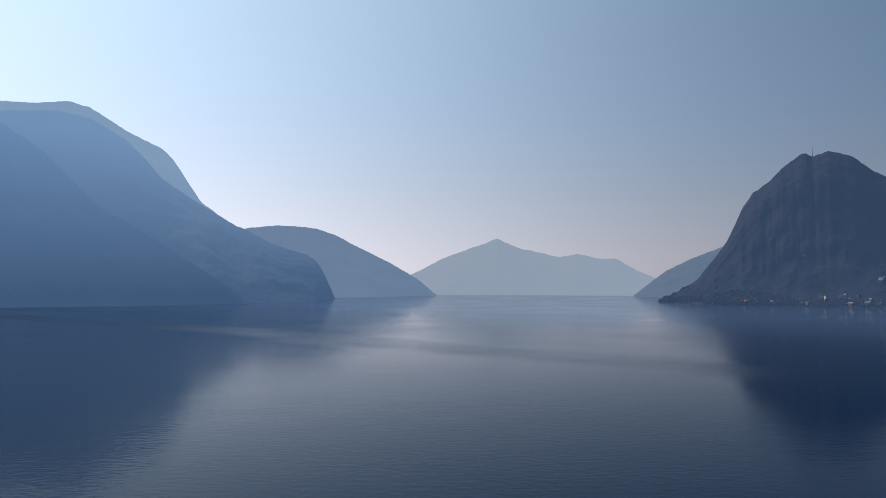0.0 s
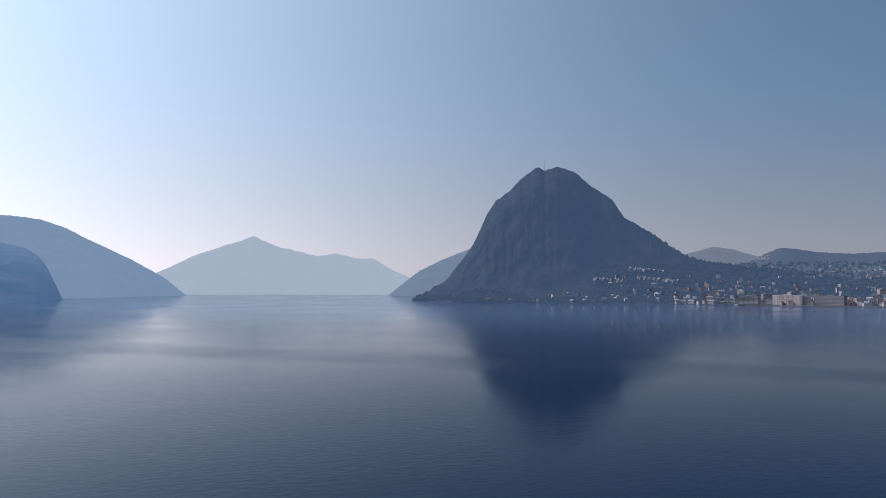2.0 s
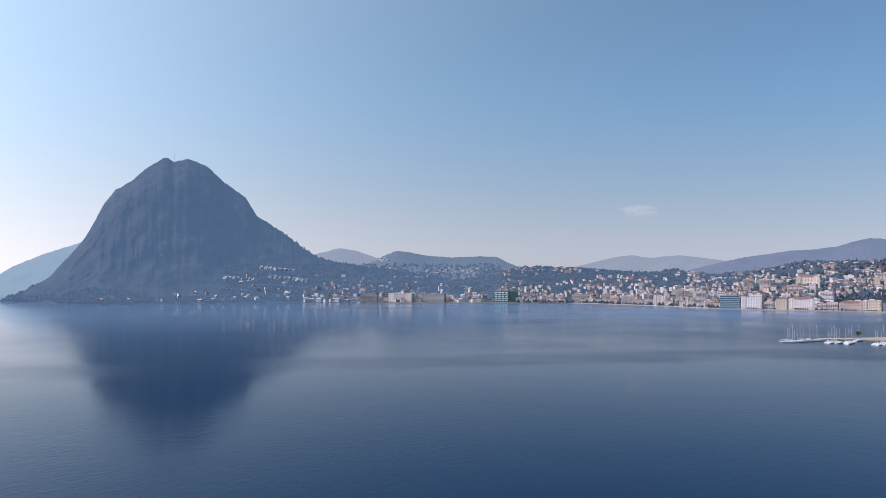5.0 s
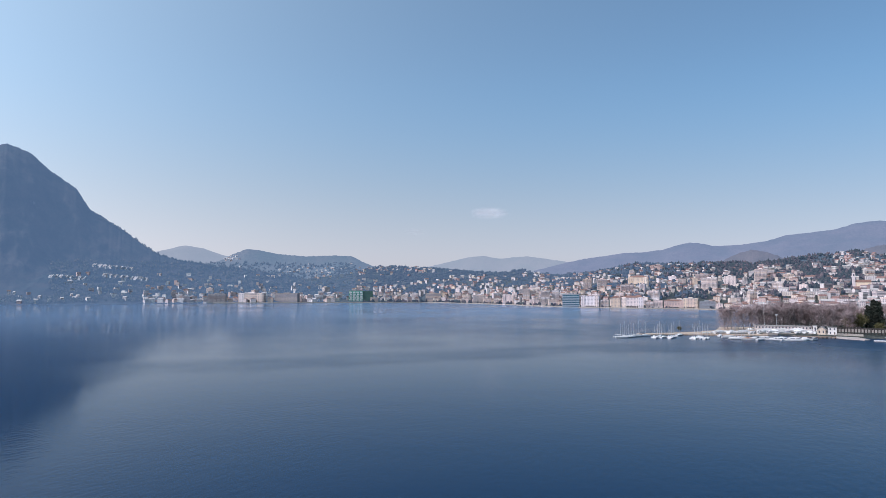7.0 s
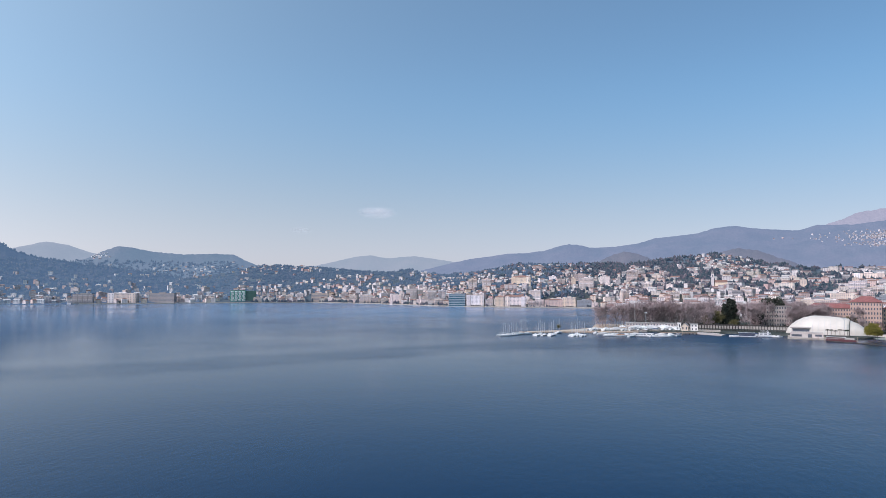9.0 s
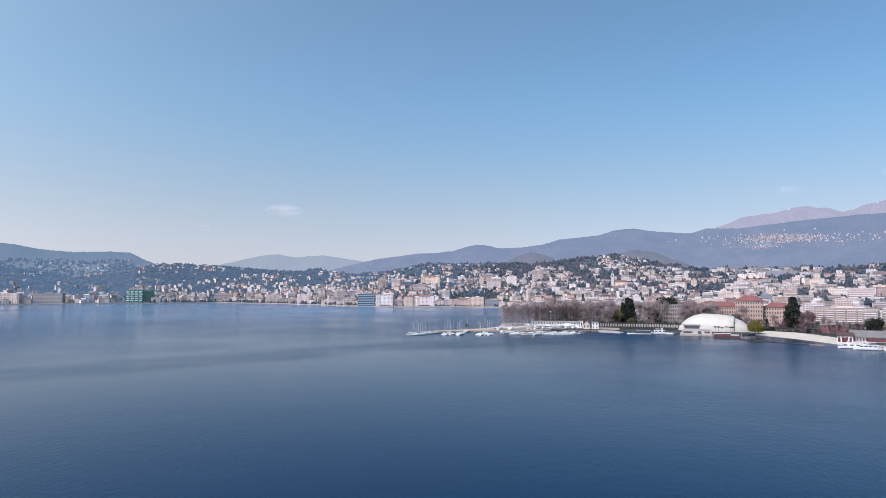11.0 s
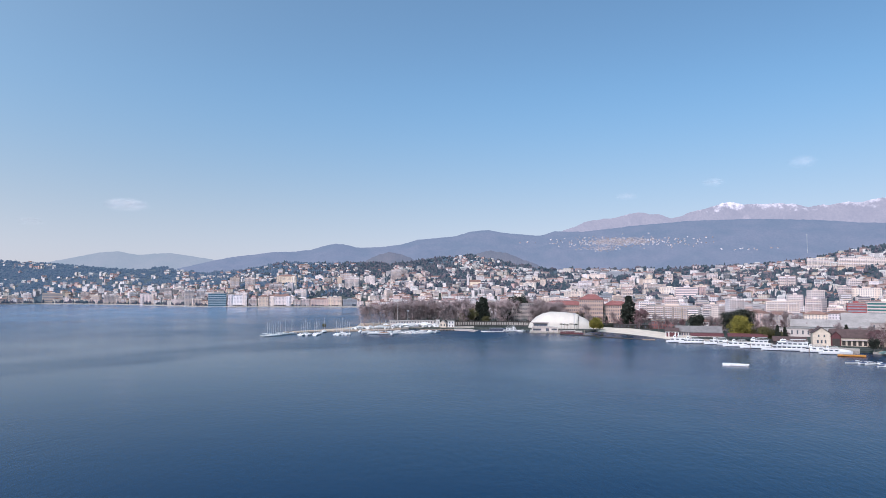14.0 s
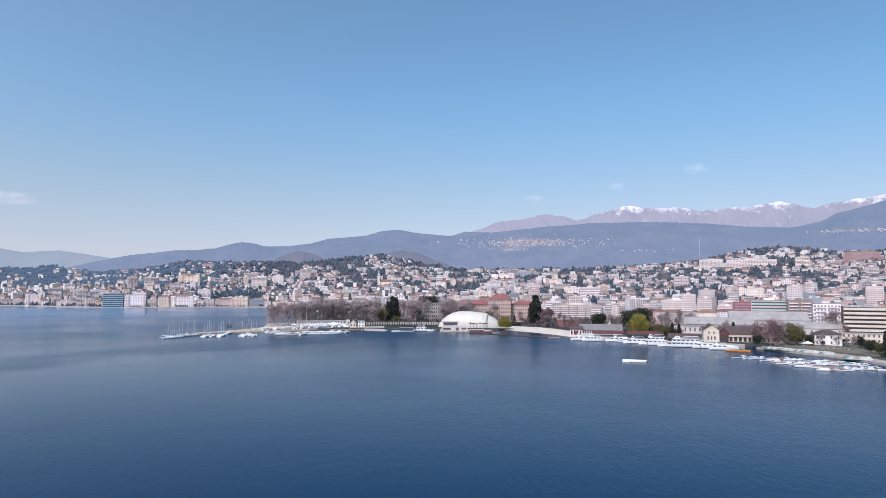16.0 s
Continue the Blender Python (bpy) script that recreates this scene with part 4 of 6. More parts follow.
# the many smaller houses farther up, past counting
M_FAR_WALL = island_mat("house_walls", [(0, (0.60, 0.55, 0.545)), (0.3, (0.53, 0.465, 0.42)), (0.46, (0.49, 0.38, 0.365)), (0.54, (0.68, 0.63, 0.62)), (0.70, (0.49, 0.34, 0.325)),
                                        (0.8, (0.42, 0.40, 0.41)), (0.93, (0.52, 0.45, 0.38))])
M_FAR_ROOF = island_mat("house_roofs", [(0, (0.22, 0.13, 0.115)), (0.3, (0.19, 0.12, 0.11)), (0.5, (0.42, 0.40, 0.39)), (0.84, (0.25, 0.145, 0.13)), (0.92, (0.14, 0.13, 0.13))])


def small_house(g, p, turn, w, dp, h, flat):
    m = pose(p.x, p.y, p.z, 0, 0, turn)
    g.idx = 0
    g.box(-w / 2, w / 2, -dp / 2, dp / 2, -4 if h > 5.5 else -1.5, h, m)
    g.idx = 1
    if flat:
        g.box(-w / 2 - 0.2, w / 2 + 0.2, -dp / 2 - 0.2, dp / 2 + 0.2, h, h + 0.4, m)
    else:
        g.gable(-w / 2, w / 2, -dp / 2, dp / 2, h, h + dp * 0.28, 0.5, 0.25, m)
        g.idx = 0
        g.gable_wall(-w / 2, w / 2, -dp / 2, dp / 2, h, h + dp * 0.28, m)
    g.idx = 2
    if flat and w > 11 and rng.random() < 0.5:    # glazed storeys behind balconies
        for k in range(int(h / 3)):
            g.box(-w / 2 + 0.8, w / 2 - 0.8, -dp / 2 - 0.06, -dp / 2 + 0.06, 1.1 + k * 3, 2.8 + k * 3, m)
            g.idx = 0
            g.box(-w / 2 + 0.4, w / 2 - 0.4, -dp / 2 - 1.3, -dp / 2, k * 3 - 0.1, k * 3 + 0.95, m) if k else None
            g.idx = 2
        return
    for k in range(int(h / 3)):
        n = max(2, int(w / 3.4))
        for i in range(n):
            x = -w / 2 + w * (i + 0.5) / n
            g.box(x - 0.8, x + 0.8, -dp / 2 - 0.06, -dp / 2 + 0.06, 1 + k * 3, 2.7 + k * 3, m)


# bearings, height angles, number, largest width, share of flat roofs
QUARTERS = [(56, 72, -1.0, 0.6, 80, 15, 0.6), (56, 72, 0.6, 1.5, 34, 14, 0.6), (70, 89, -1.0, 1.9, 380, 15, 0.5), (88, 100, -0.9, 1.6, 125, 24, 0.55), (93.5, 98, 1.2, 2.6, 90, 13, 0.4), (98, 118, -1.2, 1.65, 230, 28, 0.65),
            (116, 137, -0.8, 2.75, 460, 17, 0.5), (34, 54, -1.2, 0.9, 60, 15, 0.85), (29, 36, -1.25, -0.6, 16, 11, 0.2), (23, 30, -1.25, -1.0, 7, 11, 0.2), (49, 56, 0.9, 1.8, 50, 9, 0.3),
            (44.8, 46.8, 1.9, 2.5, 16, 9, 0.3), (56, 62, 1.1, 1.85, 34, 9, 0.5), (101.5, 113, 3.3, 4.15, 260, 7, 0.3), (105.2, 109.6, 3.55, 4.05, 200, 8, 0.3), (104, 107.5, 3.0, 3.4, 60, 7, 0.3), (129.5, 135, 4.1, 4.3, 60, 7, 0.3),
            (113, 121, 2.95, 3.1, 9, 8, 0.3), (39.5, 55, -1.3, -0.7, 85, 22, 0.75), (36, 52, -0.8, 0.2, 36, 16, 0.8), (56, 74, -0.95, -0.1, 80, 18, 0.65), (86.5, 108, -2.0, -1.0, 190, 30, 0.2), (98, 118, -2.6, -1.3, 120, 30, 0.6), (116, 137, -2.7, -0.9, 150, 24, 0.5)]
g, flank, village = Geo(), Geo(), Geo()
for b0, b1, e0, e1, number, wide, flat in QUARTERS:
    made, tries = 0, 0
    while made < number and tries < number * 12:
        tries += 1
        b, el = rng.uniform(b0, b1), rng.uniform(e0, e1)
        if wide < 10:
            b, el = (b0 + b1) / 2 + rng.gauss(0, 0.24) * (b1 - b0), (e0 + e1) / 2 + rng.gauss(0, 0.24) * (e1 - e0)
        elif b > 56 and el > table(LAND, b, 4) - 0.12:
            continue
        p = slope_point(b, el)
        if p is None or (b > 86 and p.length < 1000):
            continue
        if wide > 10 and b > 55 and wooded(p) and rng.random() < 0.72:
            continue
        w = rng.uniform(0.5, 1) * wide * (1.25 if wide < 10 else 1)
        if not room(p, w * 0.5):
            continue
        is_flat = rng.random() < flat
        small_house(flank if b < 55 else village if wide < 10 and b > 100 else g, p, -bearing_of(p) + (rng.uniform(-50, 50) if b > 57 else rng.uniform(-30, 30)), w, rng.uniform(0.5, 0.9) * w if wide < 10 else rng.uniform(8, 12), rng.choice((6, 6.5, 9, 9.5)) * (0.5 if wide < 10 else 1) + (rng.choice((0, 3, 6)) if is_flat and wide > 15 else 0), is_flat)
        made += 1
# walls dulled mauve: the haze before the villages is put into base colour
M_VILLAGE_WALL = island_mat("hazed_village_walls", [(0, (0.46, 0.43, 0.46)), (0.3, (0.30, 0.28, 0.30)), (0.55, (0.54, 0.51, 0.54)), (0.8, (0.36, 0.31, 0.32))])
M_VILLAGE_ROOF = island_mat("village_roofs", [(0, (0.2, 0.16, 0.16)), (0.5, (0.3, 0.27, 0.28))])
tagged(new("village_houses", village.mesh("village_houses", [M_VILLAGE_WALL, M_VILLAGE_ROOF, M_FAR_GLASS])), "small mountain village houses with walls dulled for haze", "houses", "", "stuff")
tagged(new("houses", g.mesh("houses", [M_FAR_WALL, M_FAR_ROOF, M_FAR_GLASS])), "white and cream houses scattered over the hills", "houses", "", "stuff")
M_FLANK_WALL = island_mat("flank_walls", [(0, (0.62, 0.60, 0.61)), (0.3, (0.5, 0.38, 0.36)), (0.45, (0.66, 0.64, 0.64)), (0.66, (0.55, 0.46, 0.43)), (0.82, (0.70, 0.69, 0.69))])
M_FLANK_ROOF = island_mat("flank_roofs", [(0, (0.42, 0.41, 0.42)), (0.5, (0.2, 0.15, 0.14)), (0.72, (0.52, 0.51, 0.51))])
tagged(new("hillside_houses", flank.mesh("hillside_houses", [M_FLANK_WALL, M_FLANK_ROOF, M_FAR_GLASS])), "grey and reddish-brown houses below the sugarloaf mountain", "houses", "", "stuff")

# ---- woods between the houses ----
# all three tree materials carry bluish haze as emission, strongest on the flank
M_FAR_TREE = island_mat("town_trees", [(0, (0.03, 0.043, 0.04)), (0.3, (0.042, 0.048, 0.043)), (0.5, (0.085, 0.065, 0.066)), (0.72, (0.028, 0.04, 0.038)), (0.86, (0.12, 0.09, 0.09))], 0.95, haze_glow=(0.02, 0.036, 0.074))

M_HAZY_TREE = island_mat("mountain_trees", [(0, (0.02, 0.03, 0.027)), (0.4, (0.026, 0.03, 0.028)), (0.7, (0.04, 0.036, 0.034))], 0.95, haze_glow=(0.075, 0.125, 0.225))
M_FLANK_TREE = island_mat("flank_trees", [(0, (0.02, 0.03, 0.027)), (0.4, (0.03, 0.032, 0.028)), (0.7, (0.06, 0.05, 0.042))], 0.95, haze_glow=(0.098, 0.16, 0.275))


def clump(g, p, r, h, pointed):
    """A small far tree: a spire of drooping tiers, or a crown of several jagged lobes at uneven heights."""
    for lobe in range(1 if pointed else rng.choice((3, 3, 4))):
        k0 = 1.0 if pointed else rng.uniform(0.38, 0.72)
        cx, cy = (p.x, p.y) if pointed else (p.x + rng.gauss(0, 0.55) * r, p.y + rng.gauss(0, 0.55) * r)
        top = h * (1.0 if pointed else rng.uniform(0.45, 1.05))
        foot = p.z - 0.8 if lobe == 0 or pointed else p.z + top * rng.uniform(0.05, 0.35)
        top += p.z
        levels = ((0.0, 0.75), (0.22, 1.1), (0.5, 0.85), (0.78, 0.45), (1.0, 0.06)) if pointed else ((0.0, 0.55), (0.4, 1.15), (0.75, 0.8), (1.0, 0.2))
        g.loft([[(cx + math.cos(1.2566 * i + 0.6 * j) * r * k * k0 * rng.uniform(0.55, 1.35), cy + math.sin(1.2566 * i + 0.6 * j) * r * k * k0 * rng.uniform(0.55, 1.35),
                  foot + (top - foot) * f * rng.uniform(0.86, 1.12)) for i in range(5)] for j, (f, k) in enumerate(levels)])


# bearings, height angles, number, height
WOODS = [(54, 72, -0.6, 2.0, 2600, 8), (70, 89, -0.9, 2.2, 1700, 11), (88, 100, -0.9, 2.8, 1200, 12), (98, 118, -1.3, 1.7, 1700, 12), (116, 137, -1.0, 3.05, 2300, 11),
         (33, 54, -1.25, 1.9, 1500, 9), (20, 34, -1.4, -0.85, 260, 9), (18.0, 24.5, -1.15, -0.8, 170, 12), (44, 60, -1.1, 0.4, 250, 14), (123.5, 130, 2.5, 3.1, 200, 12),
         (94.5, 97.2, 2.3, 2.8, 100, 10), (85.5, 93.3, 1.0, 2.25, 700, 9), (74, 86, 0.9, 2.0, 700, 9), (57, 70, 0.6, 1.8, 700, 9), (72, 76, 0.2, 1.3, 260, 13),
         (79, 83, 0.6, 1.9, 160, 12), (91, 93, 0.8, 1.9, 120, 12), (116.5, 118.5, -0.3, 1.0, 90, 13), (128, 132, -0.2, 0.6, 180, 13), (98, 112, -2.2, -1.0, 300, 10), (112, 136, -2.4, -1.0, 360, 11)]
g, hazy, flank = Geo(), Geo(), Geo()
for b0, b1, e0, e1, number, tall in WOODS:
    for i in range(int(number * 1.35)):
        b, el = rng.uniform(b0, b1), rng.uniform(e0, e1)
        p = slope_point(b, min(el, table(LAND, b, 4) - 0.03) if b > 56 else el)
        if p is None or (p.length < 1000 and p.x > 0) or (b > 56 and not wooded(p) and rng.random() < (0.72 if b > 87 else 0.62)) or not room(p, 1.5):
            continue
        pointed = rng.random() < 0.04
        h = tall * rng.uniform(0.6, 1.35) * (0.75 if 54 < b < 78 else 1)
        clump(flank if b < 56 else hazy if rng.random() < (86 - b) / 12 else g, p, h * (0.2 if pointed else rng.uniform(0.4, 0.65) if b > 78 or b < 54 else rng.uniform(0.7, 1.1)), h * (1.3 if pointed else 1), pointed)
for i in range(150):                                 # low trees of the flat cape
    b, h = rng.uniform(17.8, 21.6), rng.uniform(4, 9)
    clump(flank, at(b, rng.uniform(2600, 2700), 4.5), h * rng.uniform(0.4, 0.6), h, False)
for i in range(420):                                 # wooded bluff beside it
    b, h = rng.uniform(21.3, 27.2), rng.uniform(7, 14)
    p = drop(b, rng.uniform(2175, 2290))
    if p is not None and 1 < p.z < 70:
        clump(flank, p, h * rng.uniform(0.4, 0.6), h, rng.random() < 0.1)
for b in steps(18.0, 52, 240):                       # wooded skyline of the low ridge
    if b > 36 or b < 20:
        p = drop(b, table([(18, 2725), (20, 2760), (37, 2840), (41, 2755), (47, 2615), (52, 2540)], b))
        if p is not None:
            h = rng.uniform(4, 11)
            clump(flank, p, h * 0.6, h, rng.random() < 0.1)
for b in steps(56, 137, 620):                        # trees along the town's skyline
    p = drop(b + rng.uniform(-0.1, 0.1), table(LAND, b, 3) - rng.uniform(-20, 90))
    if p is not None and rng.random() < 0.75:
        h = rng.uniform(3, 7)
        clump(hazy if rng.random() < (86 - b) / 12 else g, p, h * 1.0, h, rng.random() < 0.05)
for b in [rng.uniform(56.5, 73.6) for i in range(150)] + [rng.uniform(73.6, 88.2) for i in range(45)]:       # planted along the promenade
    p = drop(b, table(LAND, b, 1) + rng.uniform(5, 14))
    if p is not None and room(p, 2.0):
        h = rng.uniform(6, 13) if b < 73.6 else rng.uniform(4, 8)
        clump(g, p, h * rng.uniform(0.35, 0.6), h, rng.random() < 0.2)
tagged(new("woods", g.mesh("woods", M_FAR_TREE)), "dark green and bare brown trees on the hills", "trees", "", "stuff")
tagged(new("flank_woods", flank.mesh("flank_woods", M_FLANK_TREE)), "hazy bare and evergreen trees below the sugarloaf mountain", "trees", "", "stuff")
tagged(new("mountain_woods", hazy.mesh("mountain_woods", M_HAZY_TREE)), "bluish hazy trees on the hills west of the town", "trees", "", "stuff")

# terraced white apartments on the flank of the sugarloaf mountain
M_TERRACE = plain("terrace_concrete", (0.72, 0.72, 0.74), 0.8, 0.1, 0.1, per_object=0.3)
terrace = thing("terraced_house", "stepped white terraced house with roof gardens", "house", "hillside terraces")
for k in range(3):
    g = Geo()
    g.box(-6, 6, -5 + k * 4, 5 + k * 4, -5 if k == 0 else k * 3, k * 3 + 3)
    part("storey", g, M_TERRACE, terrace)
    g = Geo()
    g.box(-4, 4, -5.06 + k * 4, -4.94 + k * 4, k * 3 + 1.0, k * 3 + 2.1)
    part("window", g, M_GLASS, terrace)
first = True
for b0, b1, e0, e1, number in ((35.9, 38.4, 1.5, 1.25, 8), (33.1, 35.2, 0.65, 0.5, 8), (36.6, 39.5, 0.75, 0.45, 9)):
    for i in range(number):
        k = i / (number - 1)
        p = slope_point(b0 + (b1 - b0) * k, e0 + (e1 - e0) * k)
        if p is None:
            continue
        m = pose(p.x, p.y, p.z + 1, 0, 0, -bearing_of(p) - 32)
        if first:
            terrace.matrix_basis, first = m, False
        else:
            copy_thing(terrace, m)

# radio mast on the summit
mast = thing("radio_mast", "tall thin grey radio mast on the summit", "mast")
g = Geo()
g.rod((0, 0, -8), (0, 0, 30), 1.5, 1.0)
part("shaft", g, M_GREY, mast)
g = Geo()
g.rod((0, 0, 30), (0, 0, 56), 0.8, 0.25)
part("antenna", g, M_GREY, mast)
g = Geo()
g.box(-5, 5, -4, 4, -8, 3)
part("hut", g, WALLS["grey"], mast)
p = drop(29.0, 2960)
mast.matrix_basis = pose(p.x, p.y, p.z, 0, 0, -29)


# ---- trees of the near shore ----
def limb(g, a, way, length, r, depth, spread, tips):
    b = a + way * length
    g.rod(a, b, r, r * 0.62, 5)
    if depth == 0:
        tips.append(b)
        return
    for i in range(3 if depth > 1 else 4):
        w = (way + Vector((rng.uniform(-1, 1), rng.uniform(-1, 1), rng.uniform(-0.2, 0.9))) * spread).normalized()
        limb(g, a + way * length * rng.uniform(0.55, 1.0), w, length * rng.uniform(0.6, 0.8), r * 0.58, depth - 1, spread, tips)


def scraps(g, centres, count, reach, size, flat=1.0):
    """Leaves or twigs: small loose triangles round many centres."""
    for i in range(count):
        c = rng.choice(centres) + Vector((rng.gauss(0, 1), rng.gauss(0, 1), rng.gauss(0, flat))) * reach
        a = Vector((rng.uniform(-1, 1), rng.uniform(-1, 1), rng.uniform(-1, 1))).normalized() * size * rng.uniform(0.6, 1.3)
        b = Vector((rng.uniform(-1, 1), rng.uniform(-1, 1), rng.uniform(-1, 1))).normalized() * size * rng.uniform(0.6, 1.3)
        g.add([c - a * 0.5, c + b, c + a], [(0, 1, 2)])


def tree(label, group, h, kind, material, seed_spread=0.75):
    root = thing("tree", label, "tree", group)
    g, tips = Geo(), []
    if kind == "conifer":
        g.rod((0, 0, -0.5), (0, 0, h * 0.97), h * 0.022, h * 0.004)
        part("trunk", g, M_BARK, root)
        cs = []
        for k in range(26):
            f = 0.1 + 0.88 * k / 25
            r = h * 0.24 * (1 - f) ** 0.8 + 0.15 if seed_spread > 0.5 else h * seed_spread * (1 - f) ** 0.5 * rng.uniform(0.7, 1.1)
            for i in range(9):
                a = rng.uniform(0, 6.28)
                q = r * rng.uniform(0.3, 1.05)
                cs.append(Vector((math.cos(a) * q, math.sin(a) * q, h * f - 0.15 * q)))
        g = Geo()
        scraps(g, cs, 3400, h * 0.018, h * 0.05, 0.5)
    elif kind == "bare":
        limb(g, Vector((0, 0, -0.5)), Vector((rng.uniform(-0.05, 0.05), rng.uniform(-0.05, 0.05), 1)).normalized(), h * 0.27, h * 0.015, 4, 0.5, tips)
        part("trunk", g, M_BARK, root)
        g = Geo()
        stems = [t + Vector((rng.gauss(0, 0.06), rng.gauss(0, 0.06), -rng.uniform(0.0, 0.42))) * h for t in tips]
        for c in tips + stems:
            for i in range(7):
                w = Vector((rng.uniform(-1, 1), rng.uniform(-1, 1), rng.uniform(-0.2, 1.2))).normalized() * h * rng.uniform(0.06, 0.13)
                s = Vector((rng.uniform(-1, 1), rng.uniform(-1, 1), 0)).normalized() * h * 0.003
                g.add([c - s, c + s, c + w + s * 0.4, c + w - s * 0.4], [(0, 1, 2, 3)])
    else:
        limb(g, Vector((0, 0, -0.5)), Vector((0, 0, 1)), h * 0.3, h * 0.026, 3, seed_spread, tips)
        part("trunk", g, M_BARK, root)
        cs = [Vector((rng.gauss(0, h * 0.17), rng.gauss(0, h * 0.17), h * rng.uniform(0.32, 0.9))) for i in range(150)] + tips
        cs = [c for c in cs if (Vector((c.x, c.y, (c.z - h * 0.58) * 0.8))).length < h * 0.46]
        g = Geo()
        scraps(g, cs, 9500 if material is M_LEAF else 5600, h * 0.055, h * 0.04)
    part("crown", g, material, root)
    return root


def grove(proto, spots):
    """Stand a tree and its copies at (bearing, distance, turn, size)."""
    for i, (b, d, turn, size) in enumerate(spots):
        ob = proto if i == 0 else copy_thing(proto, Matrix())
        ob.matrix_basis = spot(b, d, None if d > table(LAND, b, 1) else 1.3, turn) @ Matrix.Scale(size, 4)


BARE_TREES = [tree("tall bare plane tree with brown twigs", "park trees", 42, "bare", M_TWIG) for k in range(4)]
spots = [[] for k in range(4)]
for i in range(46):
    b = 88.4 + 6.6 * (i + rng.random() * 0.8) / 46
    spots[i % 4].append((b, rng.uniform(912, 1010), rng.uniform(0, 360), rng.uniform(0.75, 1.15)))
for i in range(8):
    b = 85.7 + 2.8 * (i + rng.random()) / 8
    spots[i % 4].append((b, rng.uniform(885, 950), rng.uniform(0, 360), rng.uniform(0.7, 1.1)))
for i in range(12):
    spots[i % 4].append((96.3 + 2.2 * rng.random(), rng.uniform(925, 990), rng.uniform(0, 360), rng.uniform(0.9, 1.15)))
for i in range(9):
    spots[i % 4].append((101 + 6.5 * rng.random(), rng.uniform(915, 950), rng.uniform(0, 360), rng.uniform(0.5, 0.75)))
for i in range(10):
    spots[i % 4].append((100.2 + 2.2 * rng.random(), rng.uniform(925, 950), rng.uniform(0, 360), rng.uniform(0.75, 1.05)))
for i in range(10):
    spots[i % 4].append((99.6 + 3.0 * rng.random(), rng.uniform(955, 1000), rng.uniform(0, 360), rng.uniform(0.9, 1.2)))
for b, d, s in ((109.9, 880, 0.6), (110.6, 870, 0.55), (111.5, 860, 0.5), (118.6, 860, 0.8), (119.4, 850, 0.8), (120.3, 860, 0.7), (104.7, 960, 0.9), (124.8, 700, 0.6),
                (126.0, 660, 0.85), (126.6, 655, 0.8), (129.3, 660, 0.42), (130.4, 655, 0.4), (131.2, 640, 0.42), (122.9, 720, 0.6), (124.2, 715, 0.55), (130.0, 812, 0.95), (130.6, 800, 1.0), (114.2, 850, 0.6), (117.2, 840, 0.7), (118.0, 835, 0.65), (128.0, 700, 0.6), (115.0, 830, 0.6)):
    spots[rng.randrange(4)].append((b, d, rng.uniform(0, 360), s))
for proto, places in zip(BARE_TREES, spots):
    grove(proto, places)
grove(tree("bare tree with purple-brown twigs", "purple trees", 22, "bare", M_PURPLE),
      [(108.95, 915, 0, 1.55), (108.6, 925, 70, 1.35), (109.25, 920, 130, 1.4), (108.8, 905, 200, 1.3), (126.0, 655, 20, 1.5), (126.4, 662, 120, 1.35), (125.6, 668, 50, 0.75), (120.9, 840, 90, 0.8)] + [(109.6 + 8.6 * i / 13, 830 + 14 * (i % 5), 47 * i, 0.62 + 0.07 * (i % 4)) for i in range(14)] + [(124.9, 690, 30, 0.9), (125.3, 676, 80, 1.05), (130.9, 740, 10, 1.0), (119.2, 870, 60, 0.9), (121.6, 800, 20, 0.75)])
grove(tree("dense dark evergreen tree", "evergreens", 26, "conifer", M_EVERGREEN),
      [(95.85, 950, 0, 1.4), (95.5, 945, 60, 1.15), (96.2, 955, 200, 1.3), (104.2, 930, 20, 0.55), (107.6, 930, 80, 0.75), (106.2, 950, 80, 0.45), (118.9, 700, 0, 0.62), (119.4, 706, 30, 0.55),
       (123.4, 735, 40, 0.62), (133.4, 588, 0, 0.75), (133.65, 586, 90, 0.7)])
grove(tree("dark broad cedar with dense foliage", "cedars", 26, "leafy", M_EVERGREEN),
      [(98.9, 990, 40, 1.5), (115.7, 790, 10, 1.0), (116.6, 800, 120, 1.1), (113.2, 820, 40, 0.8), (112.9, 826, 140, 0.65), (97.9, 945, 30, 0.75), (125.1, 640, 30, 0.42),
       (127.9, 668, 60, 0.55), (131.7, 662, 10, 0.42), (132.5, 612, 70, 0.44), (128.6, 672, 70, 0.4)])
grove(tree("tall dark cedar with layered boughs", "tall cedars", 30, "conifer", M_EVERGREEN, 0.38),
      [(108.0, 930, 0, 1.3), (107.75, 936, 90, 1.0), (96.0, 962, 40, 1.15)])
grove(tree("round yellow-green tree in spring leaf", "spring trees", 22, "leafy", M_LEAF),
      [(116.4, 706, 0, 1.12), (105.4, 815, 50, 0.72), (105.15, 818, 150, 0.6), (105.6, 818, 150, 0.5)])
grove(tree("olive-green tree coming into leaf", "leafing trees", 20, "leafy", M_OLIVE),
      [(118.0, 702, 0, 0.75), (118.5, 706, 80, 0.6), (119.1, 712, 10, 0.5), (94.9, 930, 30, 1.1), (94.4, 925, 80, 0.9), (96.2, 915, 200, 0.6), (127.2, 668, 90, 1.05), (126.9, 660, 150, 0.9), (127.7, 664, 20, 0.85), (104.0, 935, 0, 0.9), (82.6, 838, 0, 0.3), (117.2, 716, 60, 0.6),
       (133.0, 604, 10, 0.5), (132.0, 668, 50, 0.4)])


